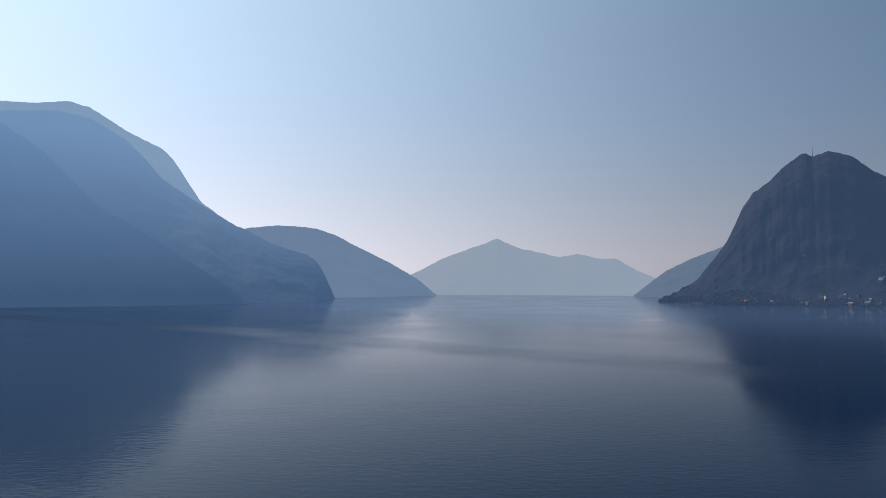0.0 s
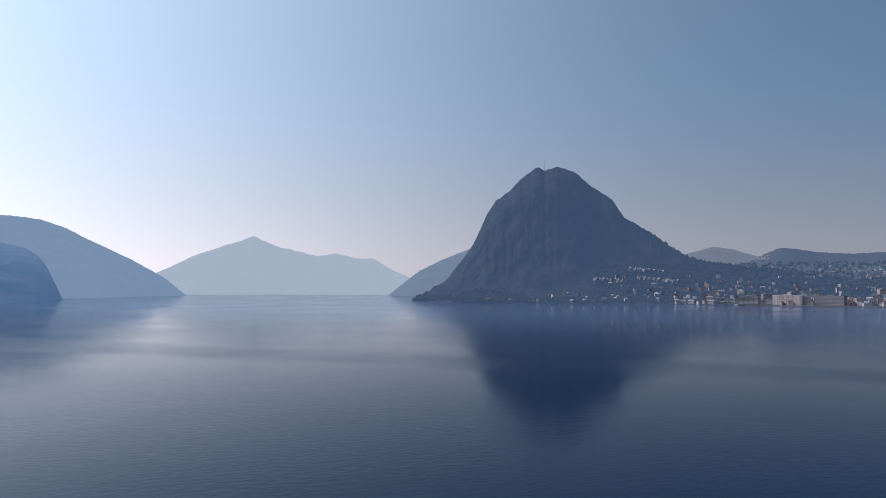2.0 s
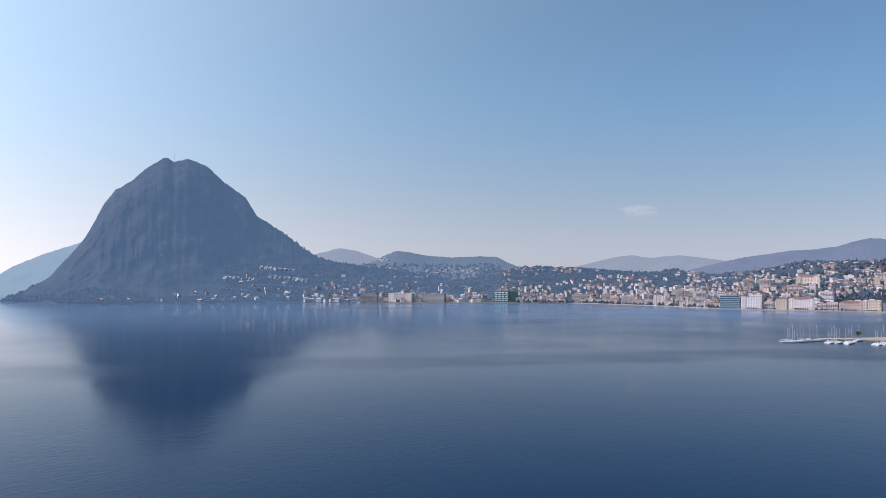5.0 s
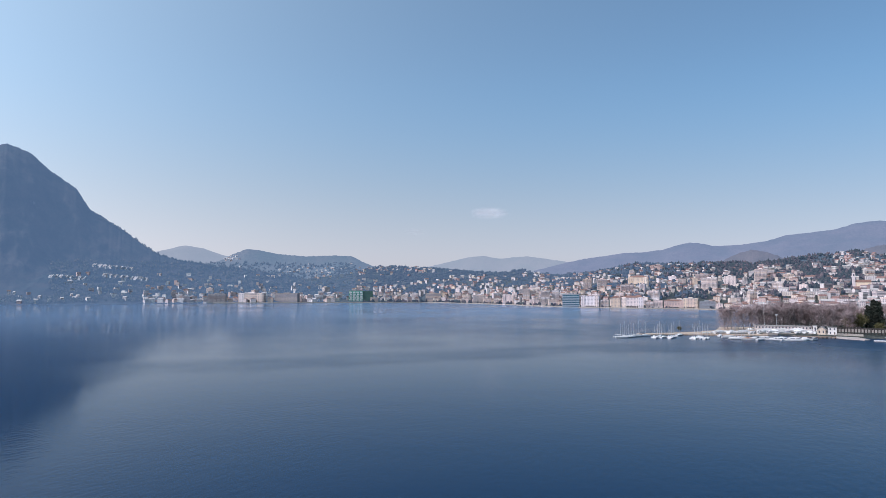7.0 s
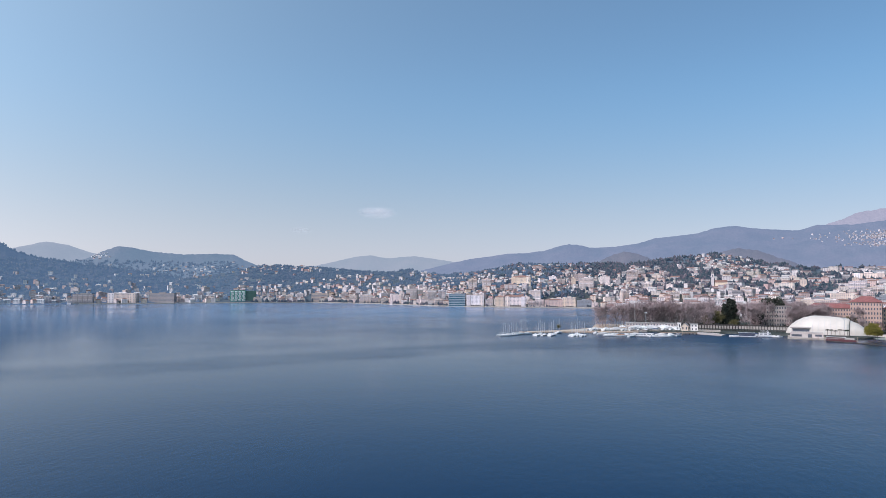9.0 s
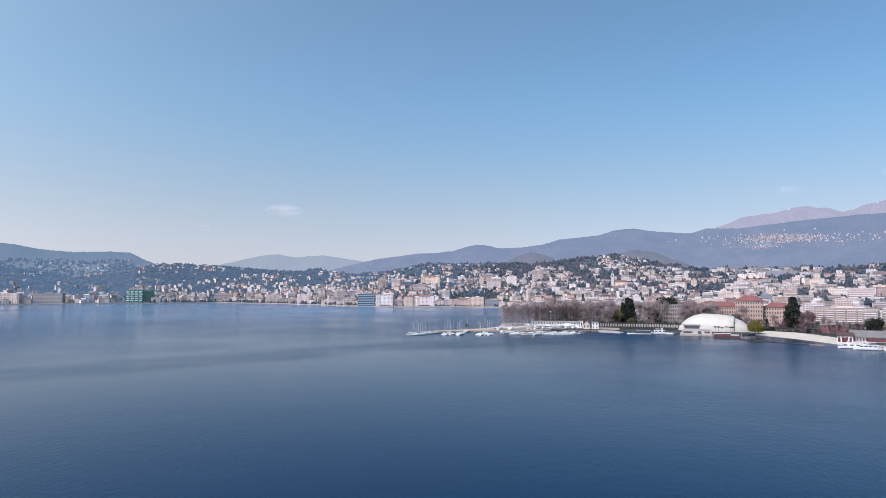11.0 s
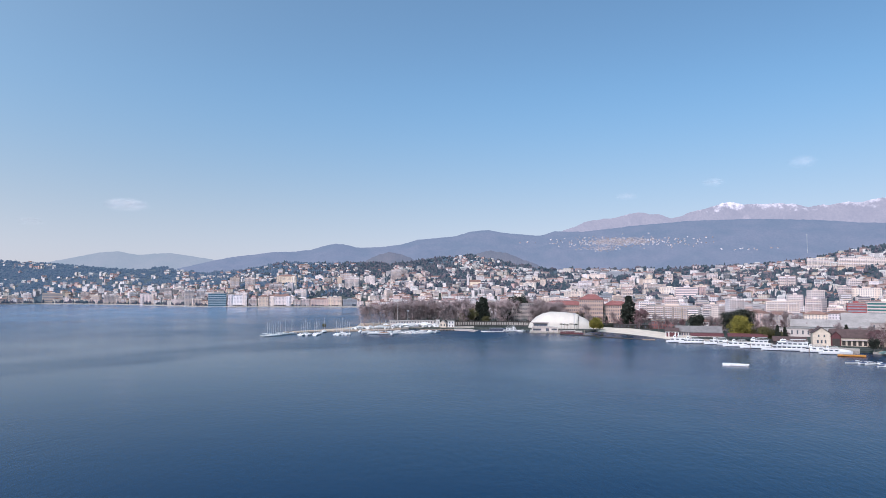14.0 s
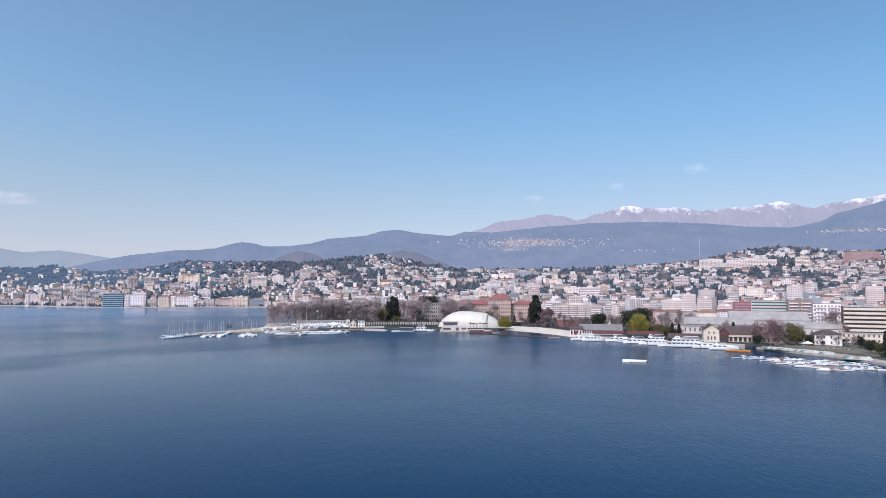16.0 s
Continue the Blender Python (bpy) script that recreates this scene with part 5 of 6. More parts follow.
def low_trees(proto, number, b0, b1, d0, d1, small, large):
    for i in range(number):
        b = b0 + (b1 - b0) * (i + rng.random()) / number
        copy_thing(proto, spot(b, rng.uniform(d0, d1), None, rng.uniform(0, 360)) @ Matrix.Scale(rng.uniform(small, large), 4))


shrub = tree("low rounded evergreen shrub in the lakeside park", "park shrubs", 9, "leafy", M_EVERGREEN)
shrub.matrix_basis = spot(106.6, 872, None, 0) @ Matrix.Scale(0.7, 4)
low_trees(shrub, 30, 105.2, 118.6, 845, 905, 0.4, 0.95)
low_trees(shrub, 14, 124.6, 133.4, 672, 720, 0.35, 0.8)
low_trees(shrub, 12, 93.6, 100.4, 918, 960, 0.4, 0.9)
brown_tree = tree("small bare tree with reddish twigs in the lakeside park", "reddish trees", 14, "bare", M_PURPLE)
brown_tree.matrix_basis = spot(107.3, 890, None, 0) @ Matrix.Scale(0.9, 4)
low_trees(brown_tree, 40, 105.4, 119.5, 860, 940, 0.8, 1.5)
low_trees(brown_tree, 12, 119.0, 132.6, 735, 790, 0.6, 1.05)


# ---- boats ----
def hull(length, beam, draught, free, bow=0.35, n=9):
    """A lofted hull along x, bow at +x, water at z = 0."""
    rings = []
    for i in range(n):
        s = i / (n - 1)
        x = length * (s - 0.5)
        k = (1 - max(0.0, (s - 0.55) / 0.45) ** 2.2) * (0.86 + 0.14 * min(1.0, s / 0.3))
        half, sheer = max(0.04, beam / 2 * k), free * (1 + bow * max(0.0, s - 0.4))
        keel = -draught * (1 - 0.8 * max(0.0, (s - 0.7) / 0.3))
        rings.append([(x, -half, sheer), (x, -half * 0.86, sheer * 0.2), (x, 0, keel), (x, half * 0.86, sheer * 0.2), (x, half, sheer)])
    g = Geo()
    g.loft(rings)
    return g


def sailing_boat(length, mast_h, cover, label):
    root = thing("sailing_boat", label, "boat", "moored sailing boats")
    part("hull", hull(length, length * 0.3, 0.5, 1.0), M_HULL, root)
    g = Geo()
    g.loft([[(-length * 0.1, -y, z), (length * 0.22, -y * 0.7, z), (length * 0.22, y * 0.7, z), (-length * 0.1, y, z)] for y, z in ((length * 0.09, 0.95), (length * 0.08, 1.7))])
    part("cabin", g, M_WHITE, root)
    g = Geo()
    g.rod((length * 0.08, 0, 0.9), (length * 0.08, 0, mast_h), 0.17, 0.11)
    g.rod((length * 0.08, -0.9, mast_h * 0.6), (length * 0.08, 0.9, mast_h * 0.6), 0.04)
    part("mast", g, M_GREY, root)
    g = Geo()
    g.rod((length * 0.07, 0, 2.3), (-length * 0.36, 0, 2.2), 0.22, 0.18)
    part("furled_sail", g, cover, root, "furled sail under its cover")
    g = Geo()
    for x, y in ((length * 0.49, 0), (-length * 0.48, 0)):
        g.rod((x, y, 1.1), (length * 0.08, 0, mast_h * 0.97), 0.025, 0.025, 4)
    part("rigging", g, M_GREY, root, "", "stuff")
    return root


def motor_boat(length, cover, label, covered):
    root = thing("motor_boat", label, "boat", "moored motor boats")
    part("hull", hull(length, length * 0.34, 0.4, 0.9), M_HULL, root)
    g = Geo()
    if covered:
        g.loft([[(x, -y * k, 0.85), (x, 0, 0.85 + z), (x, y * k, 0.85)] for x, y, z, k in ((-length * 0.46, length * 0.14, 0.3, 1), (0, length * 0.16, 0.95, 1), (length * 0.28, length * 0.13, 0.7, 1), (length * 0.44, length * 0.04, 0.4, 1))])
        part("cover", g, cover, root, "stretched boat cover")
    else:
        g.loft([[(-length * 0.2, -y, z), (length * 0.2 - k, -y * 0.8, z), (length * 0.2 - k, y * 0.8, z), (-length * 0.2, y, z)] for y, z, k in ((length * 0.13, 0.85, 0), (length * 0.11, 1.9, length * 0.1))])
        part("cabin", g, M_WHITE, root)
        g = Geo()
        g.box(-length * 0.205, length * 0.12, -length * 0.126, length * 0.126, 1.25, 1.65)
        part("glazing", g, M_GLASS, root, "", "stuff")
        # dark box: the shade inside the open cockpit is put into its colour
        g = Geo()
        g.box(-length * 0.42, -length * 0.22, -length * 0.12, length * 0.12, 0.82, 1.02)
        part("cockpit", g, M_DARK, root)
        g = Geo()
        g.box(-length * 0.49, -length * 0.44, -0.3, 0.3, 0.3, 1.5)
        part("outboard_motor", g, M_ROPE, root)
    return root


def passenger_boat(length, decks, label, name="passenger_boat"):
    root = thing(name, label, "boat", "moored passenger boats")
    beam = length * 0.19
    part("hull", hull(length, beam, 0.8, 1.7, 0.5, 11), M_HULL, root)
    g = Geo()
    g.box(-length * 0.47, length * 0.40, -beam * 0.44, beam * 0.44, 0.25, 0.5)
    part("stripe", g, M_ROPE, root)
    for k in range(decks):
        a, e, z = -length * (0.44 - 0.06 * k), length * (0.30 - 0.1 * k), 1.65 + 2.9 * k
        y = beam * (0.43 - 0.03 * k)
        g = Geo()
        g.loft([[(a, -y, z), (e, -y * 0.8, z), (e, y * 0.8, z), (a, y, z)], [(a + 0.3, -y, z + 2.6), (e - 1.4, -y * 0.8, z + 2.6), (e - 1.4, y * 0.8, z + 2.6), (a + 0.3, y, z + 2.6)]])
        deck = part("deckhouse", g, M_WHITE, root)
        g = Geo()
        n = int((e - a) / 3.4)
        for i in range(n):
            x = a + 0.8 + (e - a - 4.0) * i / max(1, n - 1)
            g.box(x, x + 2.5, -y * 1.012, y * 1.012, z + 1.0, z + 2.0)
        part("glazing", g, M_GLASS, deck, "", "stuff")
        g = Geo()
        g.box(a - 0.5, e - 0.5, -y * 1.06, y * 1.06, z + 2.6, z + 2.8)
        part("deck_roof", g, M_WHITE, root)
    z, y = 1.65 + 2.9 * decks - 0.1, beam * 0.24
    g = Geo()
    g.loft([[(length * 0.02, -y, z), (length * 0.15, -y * 0.9, z), (length * 0.15, y * 0.9, z), (length * 0.02, y, z)],
            [(length * 0.03, -y, z + 2.2), (length * 0.115, -y * 0.9, z + 2.2), (length * 0.115, y * 0.9, z + 2.2), (length * 0.03, y, z + 2.2)]])
    wheelhouse = part("wheelhouse", g, M_WHITE, root)
    g = Geo()
    g.box(length * 0.035, length * 0.115, -y * 1.02, y * 1.02, z + 1.0, z + 1.75)
    part("glazing", g, M_GLASS, wheelhouse, "", "stuff")
    g = Geo()
    g.box(-length * 0.36, -length * 0.06, -beam * 0.36, beam * 0.36, z + 2.0, z + 2.15)
    part("awning", g, M_PALE_COVER, root, "white canvas awning over the open deck")
    g = Geo()
    zt = 1.65 + 2.9 * decks
    for x in [-length * 0.40 + i * 1.9 for i in range(int(length * 0.3))]:
        for y in (-beam * 0.38, beam * 0.38):
            g.rod((x, y, zt - 0.1), (x, y, zt + 0.9), 0.05, 0.05, 4)
    for y in (-beam * 0.38, beam * 0.38):
        g.rod((-length * 0.40, y, zt + 0.9), (-length * 0.40 + 1.9 * (int(length * 0.3) - 1), y, zt + 0.9), 0.05, 0.05, 4)
    part("railing", g, M_WHITE, root)
    g = Geo()
    g.rod((length * 0.1, 0, zt - 0.2), (length * 0.08, 0, zt + 3.2), 0.12, 0.06)
    part("mast", g, M_WHITE, root)
    return root


SAILS = [sailing_boat(12.5, 13.5, M_BLUE_COVER, "white sailing boat with a bare mast and blue sail cover"), sailing_boat(10.5, 11.5, M_WHITE, "small white sailing boat with a bare mast"),
         sailing_boat(14.0, 15.0, M_WHITE, "long white sailing boat with a tall bare mast")]
berths = [(78.1, 729, 25), (78.45, 733, 30), (78.8, 737, 30), (80.9, 739, 65), (81.2, 752, 60), (81.95, 738, 75), (82.0, 756, 70), (83.75, 735, 75), (84.1, 755, 70), (84.5, 740, 80), (86.7, 755, 75), (87.1, 768, 70), (87.7, 757, 75), (77.95, 733, 20), (78.3, 738, 30), (78.6, 742, 30), (79.0, 748, 40), (79.4, 754, 40), (79.9, 761, 25), (80.7, 745, 60), (81.05, 748, 70), (81.4, 744, 60), (81.8, 744, 80), (82.15, 748, 65), (83.6, 742, 80),
          (83.95, 744, 70), (84.3, 748, 75), (84.7, 746, 90), (86.9, 762, 80), (87.3, 760, 70), (88.0, 764, 80), (85.6, 790, 70), (82.6, 785, 70)]
used = set()
for i, (b, d, turn) in enumerate(berths):
    k = i % 3
    ob = SAILS[k] if k not in used else copy_thing(SAILS[k], Matrix())
    used.add(k)
    ob.matrix_basis = spot(b, d, 0, turn + rng.uniform(-10, 10)) @ Matrix.Scale(rng.uniform(1.0, 1.25), 4)
MOTORS = [motor_boat(7.5, M_BLUE_COVER, "white motor boat under a blue cover", True), motor_boat(8.2, M_PALE_COVER, "white motor boat under a white cover", True),
          motor_boat(8.5, M_WHITE, "white cabin motor boat at its mooring", False), motor_boat(6.8, M_GREEN_COVER, "white motor boat under a green cover", True),
          motor_boat(7.2, M_TAN_COVER, "white motor boat under a brown cover", True)]
berths = [(89.5, 760, 2), (89.9, 756, 2), (90.3, 758, 1), (90.7, 756, 2), (91.1, 762, 1), (91.5, 770, 2), (86.2, 770, 1), (88.7, 772, 1), (92.1, 775, 2), (97.8, 812, 2), (98.2, 812, 2), (98.75, 806, 1), (99.05, 800, 1), (99.3, 806, 2)]
for row, (b0, b1, d0, d1, n) in enumerate(((124.0, 128.9, 552, 551, 12), (125.6, 129.8, 536, 539, 12), (126.8, 131.3, 519, 534, 12), (128.1, 132.9, 505, 512, 11), (129.4, 131.0, 494, 496, 4), (129.6, 132.6, 549, 536, 8))):
    for i in range(n):
        berths.append((b0 + (b1 - b0) * i / (n - 1) + rng.uniform(-0.08, 0.08), d0 + (d1 - d0) * i / (n - 1) + rng.uniform(-3, 3), rng.choice((1, 1, 1, 2, 2, 2, 2, 0, 0, 0, 3, 4, 4))))
berths += [(123.65, 549, 0), (124.0, 553, 0), (124.4, 550, 0), (124.75, 555, 0)] + [(b, 748 + 5 * (i % 3), (1, 2, 1, 4)[i % 4]) for i, b in enumerate(steps(86.7, 88.5, 7))] + [(b, 758 + 7 * (i % 3), (2, 1, 1)[i % 3]) for i, b in enumerate(steps(89.3, 91.4, 8))]
used = set()
for b, d, k in berths:
    ob = MOTORS[k] if k not in used else copy_thing(MOTORS[k], Matrix())
    used.add(k)
    ob.matrix_basis = spot(b, d, 0, rng.uniform(-15, 65)) @ Matrix.Scale(rng.uniform(1.3, 1.7) if b < 96 else 1.0, 4)
for b, d, length, decks, turn, label in ((111.6, 684, 15, 1, 6, "small white passenger boat at the landing stage"), (112.6, 676, 16, 1, 8, "small white passenger boat with a roof deck"),
                                          (114.6, 674, 18, 1, 4, "low white passenger boat with wide windows"), (116.0, 656, 18, 1, 8, "white passenger boat with a cream band"),
                                          (117.4, 646, 21, 2, 6, "two-deck white passenger boat"), (119.55, 634, 33, 2, 8, "large white two-deck passenger boat"),
                                          (121.2, 628, 15, 1, 10, "small white passenger boat beside the ferry"), (122.3, 616, 13, 1, 14, "small white motor launch")):
    put(passenger_boat(length * 1.2, decks, label), b, d, 0, turn + 180)
barge = thing("work_barge", "orange flat work barge at the quay", "boat")
part("hull", hull(19, 4.5, 0.5, 1.3), M_ORANGE, barge)
g = Geo()
g.box(-6, 3, -1.4, 1.4, 1.2, 1.6)
part("deck", g, M_WOOD, barge)
put(barge, 123.7, 606, 0, 8)
barge = thing("red_barge", "long dark red pontoon barge at the bathing jetty", "boat")
g = Geo()
g.box(-13, 13, -2.4, 2.4, -0.6, 1.6)
part("hull", g, M_MAROON, barge)
g = Geo()
g.box(-12.4, 3.5, -1.6, 2.0, 1.6, 3.9)
cabin = part("cabin", g, M_MAROON, barge)
g = Geo()
g.box(-12.8, 4.2, -2.1, 2.3, 3.9, 4.1)
part("roof", g, M_WHITE, cabin)
g = Geo()
for i in range(14):
    g.rod((-12.6 + i * 1.94, -2.2, 1.6), (-12.6 + i * 1.94, -2.2, 2.7), 0.05, 0.05, 4)
g.rod((-12.6, -2.2, 2.7), (12.6, -2.2, 2.7), 0.05, 0.05, 4)
part("railing", g, M_WHITE, barge)
put(barge, 103.35, 774, 0, 3)
houseboat = thing("house_boat", "dark covered work boat at the river mouth", "boat")
part("hull", hull(26, 5, 0.6, 1.2), M_WHITE, houseboat)
g = Geo()
g.box(-12, 3, -2.1, 2.1, 1.1, 4.4)
cabin = part("cabin", g, M_ROPE, houseboat)
g = Geo()
g.box(-12.6, 3.8, -2.5, 2.5, 4.4, 4.65)
part("roof", g, M_GREY, cabin)
g = Geo()
for i in range(6):
    g.box(-11 + i * 2.3, -9.6 + i * 2.3, -2.16, 2.16, 2.3, 3.5)
part("glazing", g, M_GLASS, cabin, "", "stuff")
put(houseboat, 96.75, 790, 0, 184)

# dinghies drawn up on the slip
dinghy = thing("dinghy", "upturned dinghy under a pale cover on the slip", "boat", "drawn-up dinghies")
g = Geo()
g.loft([[(-2.6, -0.8, 0), (-2.6, 0, 0.7), (-2.6, 0.8, 0)], [(0, -1.0, 0), (0, 0, 0.95), (0, 1.0, 0)], [(1.6, -0.75, 0), (1.6, 0, 0.8), (1.6, 0.75, 0)], [(2.7, -0.1, 0.1), (2.7, 0, 0.3), (2.7, 0.1, 0.1)]])
part("hull", g, plain("pale_grey_covers", (0.60, 0.60, 0.57), 0.6, 0.2, 0.4, per_object=0.4), dinghy)
DINGHIES = [dinghy]
for name, paint, label in (("blue_green_covers", (0.16, 0.26, 0.25), "upturned blue-green dinghy on the slip"), ("tan_covers", (0.34, 0.27, 0.2), "upturned tan dinghy on the slip")):
    twin = copy_thing(dinghy, Matrix())
    tagged(twin, label, "boat", "drawn-up dinghies")
    twin.children[0].data = twin.children[0].data.copy()
    twin.children[0].data.materials[0] = plain(name, paint, 0.6, 0.2, 0.4, per_object=0.4)
    DINGHIES.append(twin)
unplaced = list(DINGHIES)
DINGHIES += [dinghy] * 3
for i in range(46):
    row, k = divmod(i, 23)
    b = 125.5 + 4.5 * k / 22 + rng.uniform(-0.03, 0.03)
    d = 634 - 33 * k / 22 - row * 9 + 5
    ob = unplaced.pop() if unplaced else copy_thing(rng.choice(DINGHIES), Matrix())
    ob.matrix_basis = spot(b, d, 1.6, 62 + rng.uniform(-12, 12)) @ Matrix.Scale(1.45, 4)
for i in range(14):
    copy_thing(rng.choice(DINGHIES), spot(130.9 + 1.5 * i / 13, 575 - 6 * (i % 2), 1.5, 70 + rng.uniform(-15, 15)) @ Matrix.Scale(1.45, 4))

# boats laid up ashore along the marina
for i in range(34):
    b = 84.6 + 7.6 * i / 33 + rng.uniform(-0.05, 0.05)
    d = table([(84, 812), (86, 815), (88.6, 834), (92.5, 856)], b) + rng.choice((0, 0, 9, 18))
    copy_thing(rng.choice((dinghy, MOTORS[0], MOTORS[1], MOTORS[1], MOTORS[2])), spot(b, d, 1.75 if b < 88.7 else 2.5, rng.uniform(20, 110)))

# bathing raft
raft = thing("raft", "flat white bathing raft floating on the lake", "raft")
g = Geo()
g.box(-8.2, 8.2, -3, 3, 0.75, 1.15)
part("deck", g, M_WHITE, raft)
for y in (-2.2, 0, 2.2):
    g = Geo()
    g.rod((-7.6, y, 0.25), (7.6, y, 0.25), 0.55, 0.55, 8)
    part("float", g, M_GREY, raft)
g = Geo()
for x in (-2.5, -1.7):
    g.rod((x, -3.05, -0.6), (x, -3.05, 2.0), 0.05)
for k in range(4):
    g.rod((-2.5, -3.05, -0.4 + k * 0.4), (-1.7, -3.05, -0.4 + k * 0.4), 0.04)
part("ladder", g, M_GREY, raft)
g = Geo()
g.box(-7.8, -3.4, -5.4, -3.25, 0.15, 0.75)
part("step_float", g, M_WHITE, raft)
put(raft, 115.95, 497, 0, -4)

# ---- shore works ----
def slab(name, outline, z0, z1, material, label, category):
    g = Geo()
    pts = [at(b, d) for b, d in outline]
    area = sum(p.x * q.y - q.x * p.y for p, q in zip(pts, pts[1:] + pts[:1]))
    if area < 0:
        pts.reverse()
    g.prism([(p.x, p.y) for p in pts], z0, z1)
    return tagged(new(name, g.mesh(name, material)), label, category, "", "structure")


slab("jetty", [(79.3, 774), (79.3, 786), (82, 812), (84, 842), (85.3, 880), (85.6, 960), (89, 975), (89, 818), (86, 802), (83, 796)], -3, 1.25, M_EARTH, "sandy stone jetty sheltering the marina", "jetty")
sea_line = [(104.9, 830), (105.8, 812), (107.5, 782), (109, 754), (110.6, 722), (112.5, 698)]
land_line = [(104.9, 862), (106.0, 864), (108.0, 852), (109.5, 820), (111.0, 775), (112.9, 738)]
sand = []
for i in range(26):
    b0, b1 = (table([(k, line[k][0]) for k in range(6)], i / 5) for line in (sea_line, land_line))
    d0, d1 = (table([(k, line[k][1]) for k in range(6)], i / 5) for line in (sea_line, land_line))
    for j in range(7):
        f = j / 6
        sand.append(at(b0 + (b1 - b0) * f, d0 + (d1 - d0) * f, -0.8 + 3.6 * f ** 0.8 + 0.25 * noise.noise(Vector((i * 0.6, j * 0.7, 1)))))
tagged(new("beach", mesh_of("beach", sand, grid_faces(26, 7), M_SAND, True)), "pale sand bathing beach", "beach", "", "structure")
quay = []
for b in steps(44.5, 88.3, 150):
    shore = table(LAND, b, 1)
    quay += [at(b, shore - 2.4, -2), at(b, shore - 2.4, 2.3), at(b, shore + 7, 2.6), at(b, shore + 7, -2)]
tagged(new("promenade", mesh_of("promenade", quay, grid_faces(150, 4), M_STONE)), "pale stone lakeside promenade along the far shore", "promenade", "", "structure")
slab("slipway", [(125.0, 640), (127.4, 612), (130.2, 586), (133.5, 545), (133.5, 566), (131, 604), (128.6, 626), (125.6, 655)], -2, 1.55, M_STONE, "grey boat slip and quay", "quay")
slab("lawn", [(126.2, 655), (128.8, 632), (131.3, 610), (133.4, 585), (133.4, 640), (130, 680), (126.2, 690)], 0, 2.5, M_LAWN, "green lawn beside the boat slip", "lawn")
slab("pavement", [(88.7, 830), (92, 850), (95.2, 838), (95.2, 870), (92, 885), (88.7, 880)], -2, 2.1, M_STONE, "pale stone marina quay", "quay")
slab("quay", [(112.9, 700), (116.3, 678), (121, 650), (123.1, 626), (124.2, 634), (124.2, 660), (121, 672), (116.3, 700), (113, 722)], -2, 2.2, M_STONE, "stone ferry quay", "quay")

boom = thing("float_boom", "long floating boom round the bathing water", "boom")
pts = [at(102.4, 766, 0.2), at(104.5, 748, 0.2), at(107.0, 722, 0.2), at(109.2, 708, 0.2)]
for a, c in zip(pts, pts[1:]):
    g = Geo()
    g.rod(a, c, 0.7, 0.7, 6)
    part("float", g, M_DARK, boom)
platform = thing("swim_platform", "small wooden swimming platform at the boom's end", "platform")
g = Geo()
g.box(-6, 6, -2, 2, 0.1, 0.8)
part("deck", g, M_WOOD, platform)
put(platform, 109.5, 706, 0)

# white air dome over the pool
dome = thing("air_dome", "white inflated air dome over the swimming pool", "dome")
nu, nv = 57, 17
rings = []
for i in range(nu):
    u = -1 + 2 * i / (nu - 1)
    k = float(np.interp(u, (-1, -0.96, -0.88, -0.75, -0.55, -0.3, 0, 0.3, 0.54, 0.585, 0.75, 0.9, 0.97, 1), (0, 0.26, 0.46, 0.68, 0.89, 1, 0.985, 0.94, 0.87, 0.76, 0.62, 0.38, 0.2, 0)))
    puff = 1 + 0.012 * abs(math.sin(i * math.pi / 2))
    rings.append([(u * 40, -math.cos(math.pi * j / (nv - 1)) * 19 * (0.35 + 0.65 * k), 20.0 * k * puff * math.sin(math.pi * j / (nv - 1)) ** 0.75 + 0.05) for j in range(nv)])
g = Geo()
g.add([p for r in rings for p in r], grid_faces(nu, nv))
part("membrane", g, plain("white_membrane", (0.5, 0.46, 0.41), 0.5, 0.08, 0.12), dome, "", "", True)
for i in range(4, nu - 4, 4):
    g = Geo()
    g.tube(rings[i], 0.1)
    part("cable", g, M_GREY, dome)
g = Geo()
g.tube([Vector(p) * 1.01 for p in rings[44]], 0.3)
part("seam_arch", g, M_DARK, dome, "dark arch where the two halves of the dome meet")
put(dome, 102.45, 862, 1.5, -6)


def simple_house(name, label, b, d, w, dp, h, wall, roof_kind, roof_mat, turn=0, rise=None, rows=1, pitch=3.0, category="building", doors=(), door_paint=None):
    root = thing(name, label, category)
    g = Geo()
    g.box(-w / 2, w / 2, -dp / 2, dp / 2, -2, h)
    if roof_kind == "gable":
        g.gable_wall(-w / 2, w / 2, -dp / 2, dp / 2, h, h + (dp * 0.3 if rise is None else rise))
    part("wall", g, wall, root)
    g = Geo()
    fh = h / rows
    window_rows(g, w, dp, rows, fh, 1.4, fh * 0.5, pitch, z0=fh * 0.3)
    part("glazing", g, M_GLASS, root, "", "stuff")
    g = Geo()
    rise = dp * 0.3 if rise is None else rise
    if roof_kind == "flat":
        g.box(-w / 2 - 0.6, w / 2 + 0.6, -dp / 2 - 0.6, dp / 2 + 0.6, h, h + 0.45)
    elif roof_kind == "hip":
        g.hip(-w / 2, w / 2, -dp / 2, dp / 2, h, h + rise, 0.9, 0.35)
    else:
        g.gable(-w / 2, w / 2, -dp / 2, dp / 2, h, h + rise, 0.8, 0.35)
    part("roof", g, roof_mat, root)
    for x0, x1, z1 in doors:
        g = Geo()
        g.box(x0, x1, -dp / 2 - 0.1, -dp / 2 + 0.1, 0, z1)
        part("door", g, door_paint or M_DARK, root)
    put(root, b, d, None, turn)
    return root


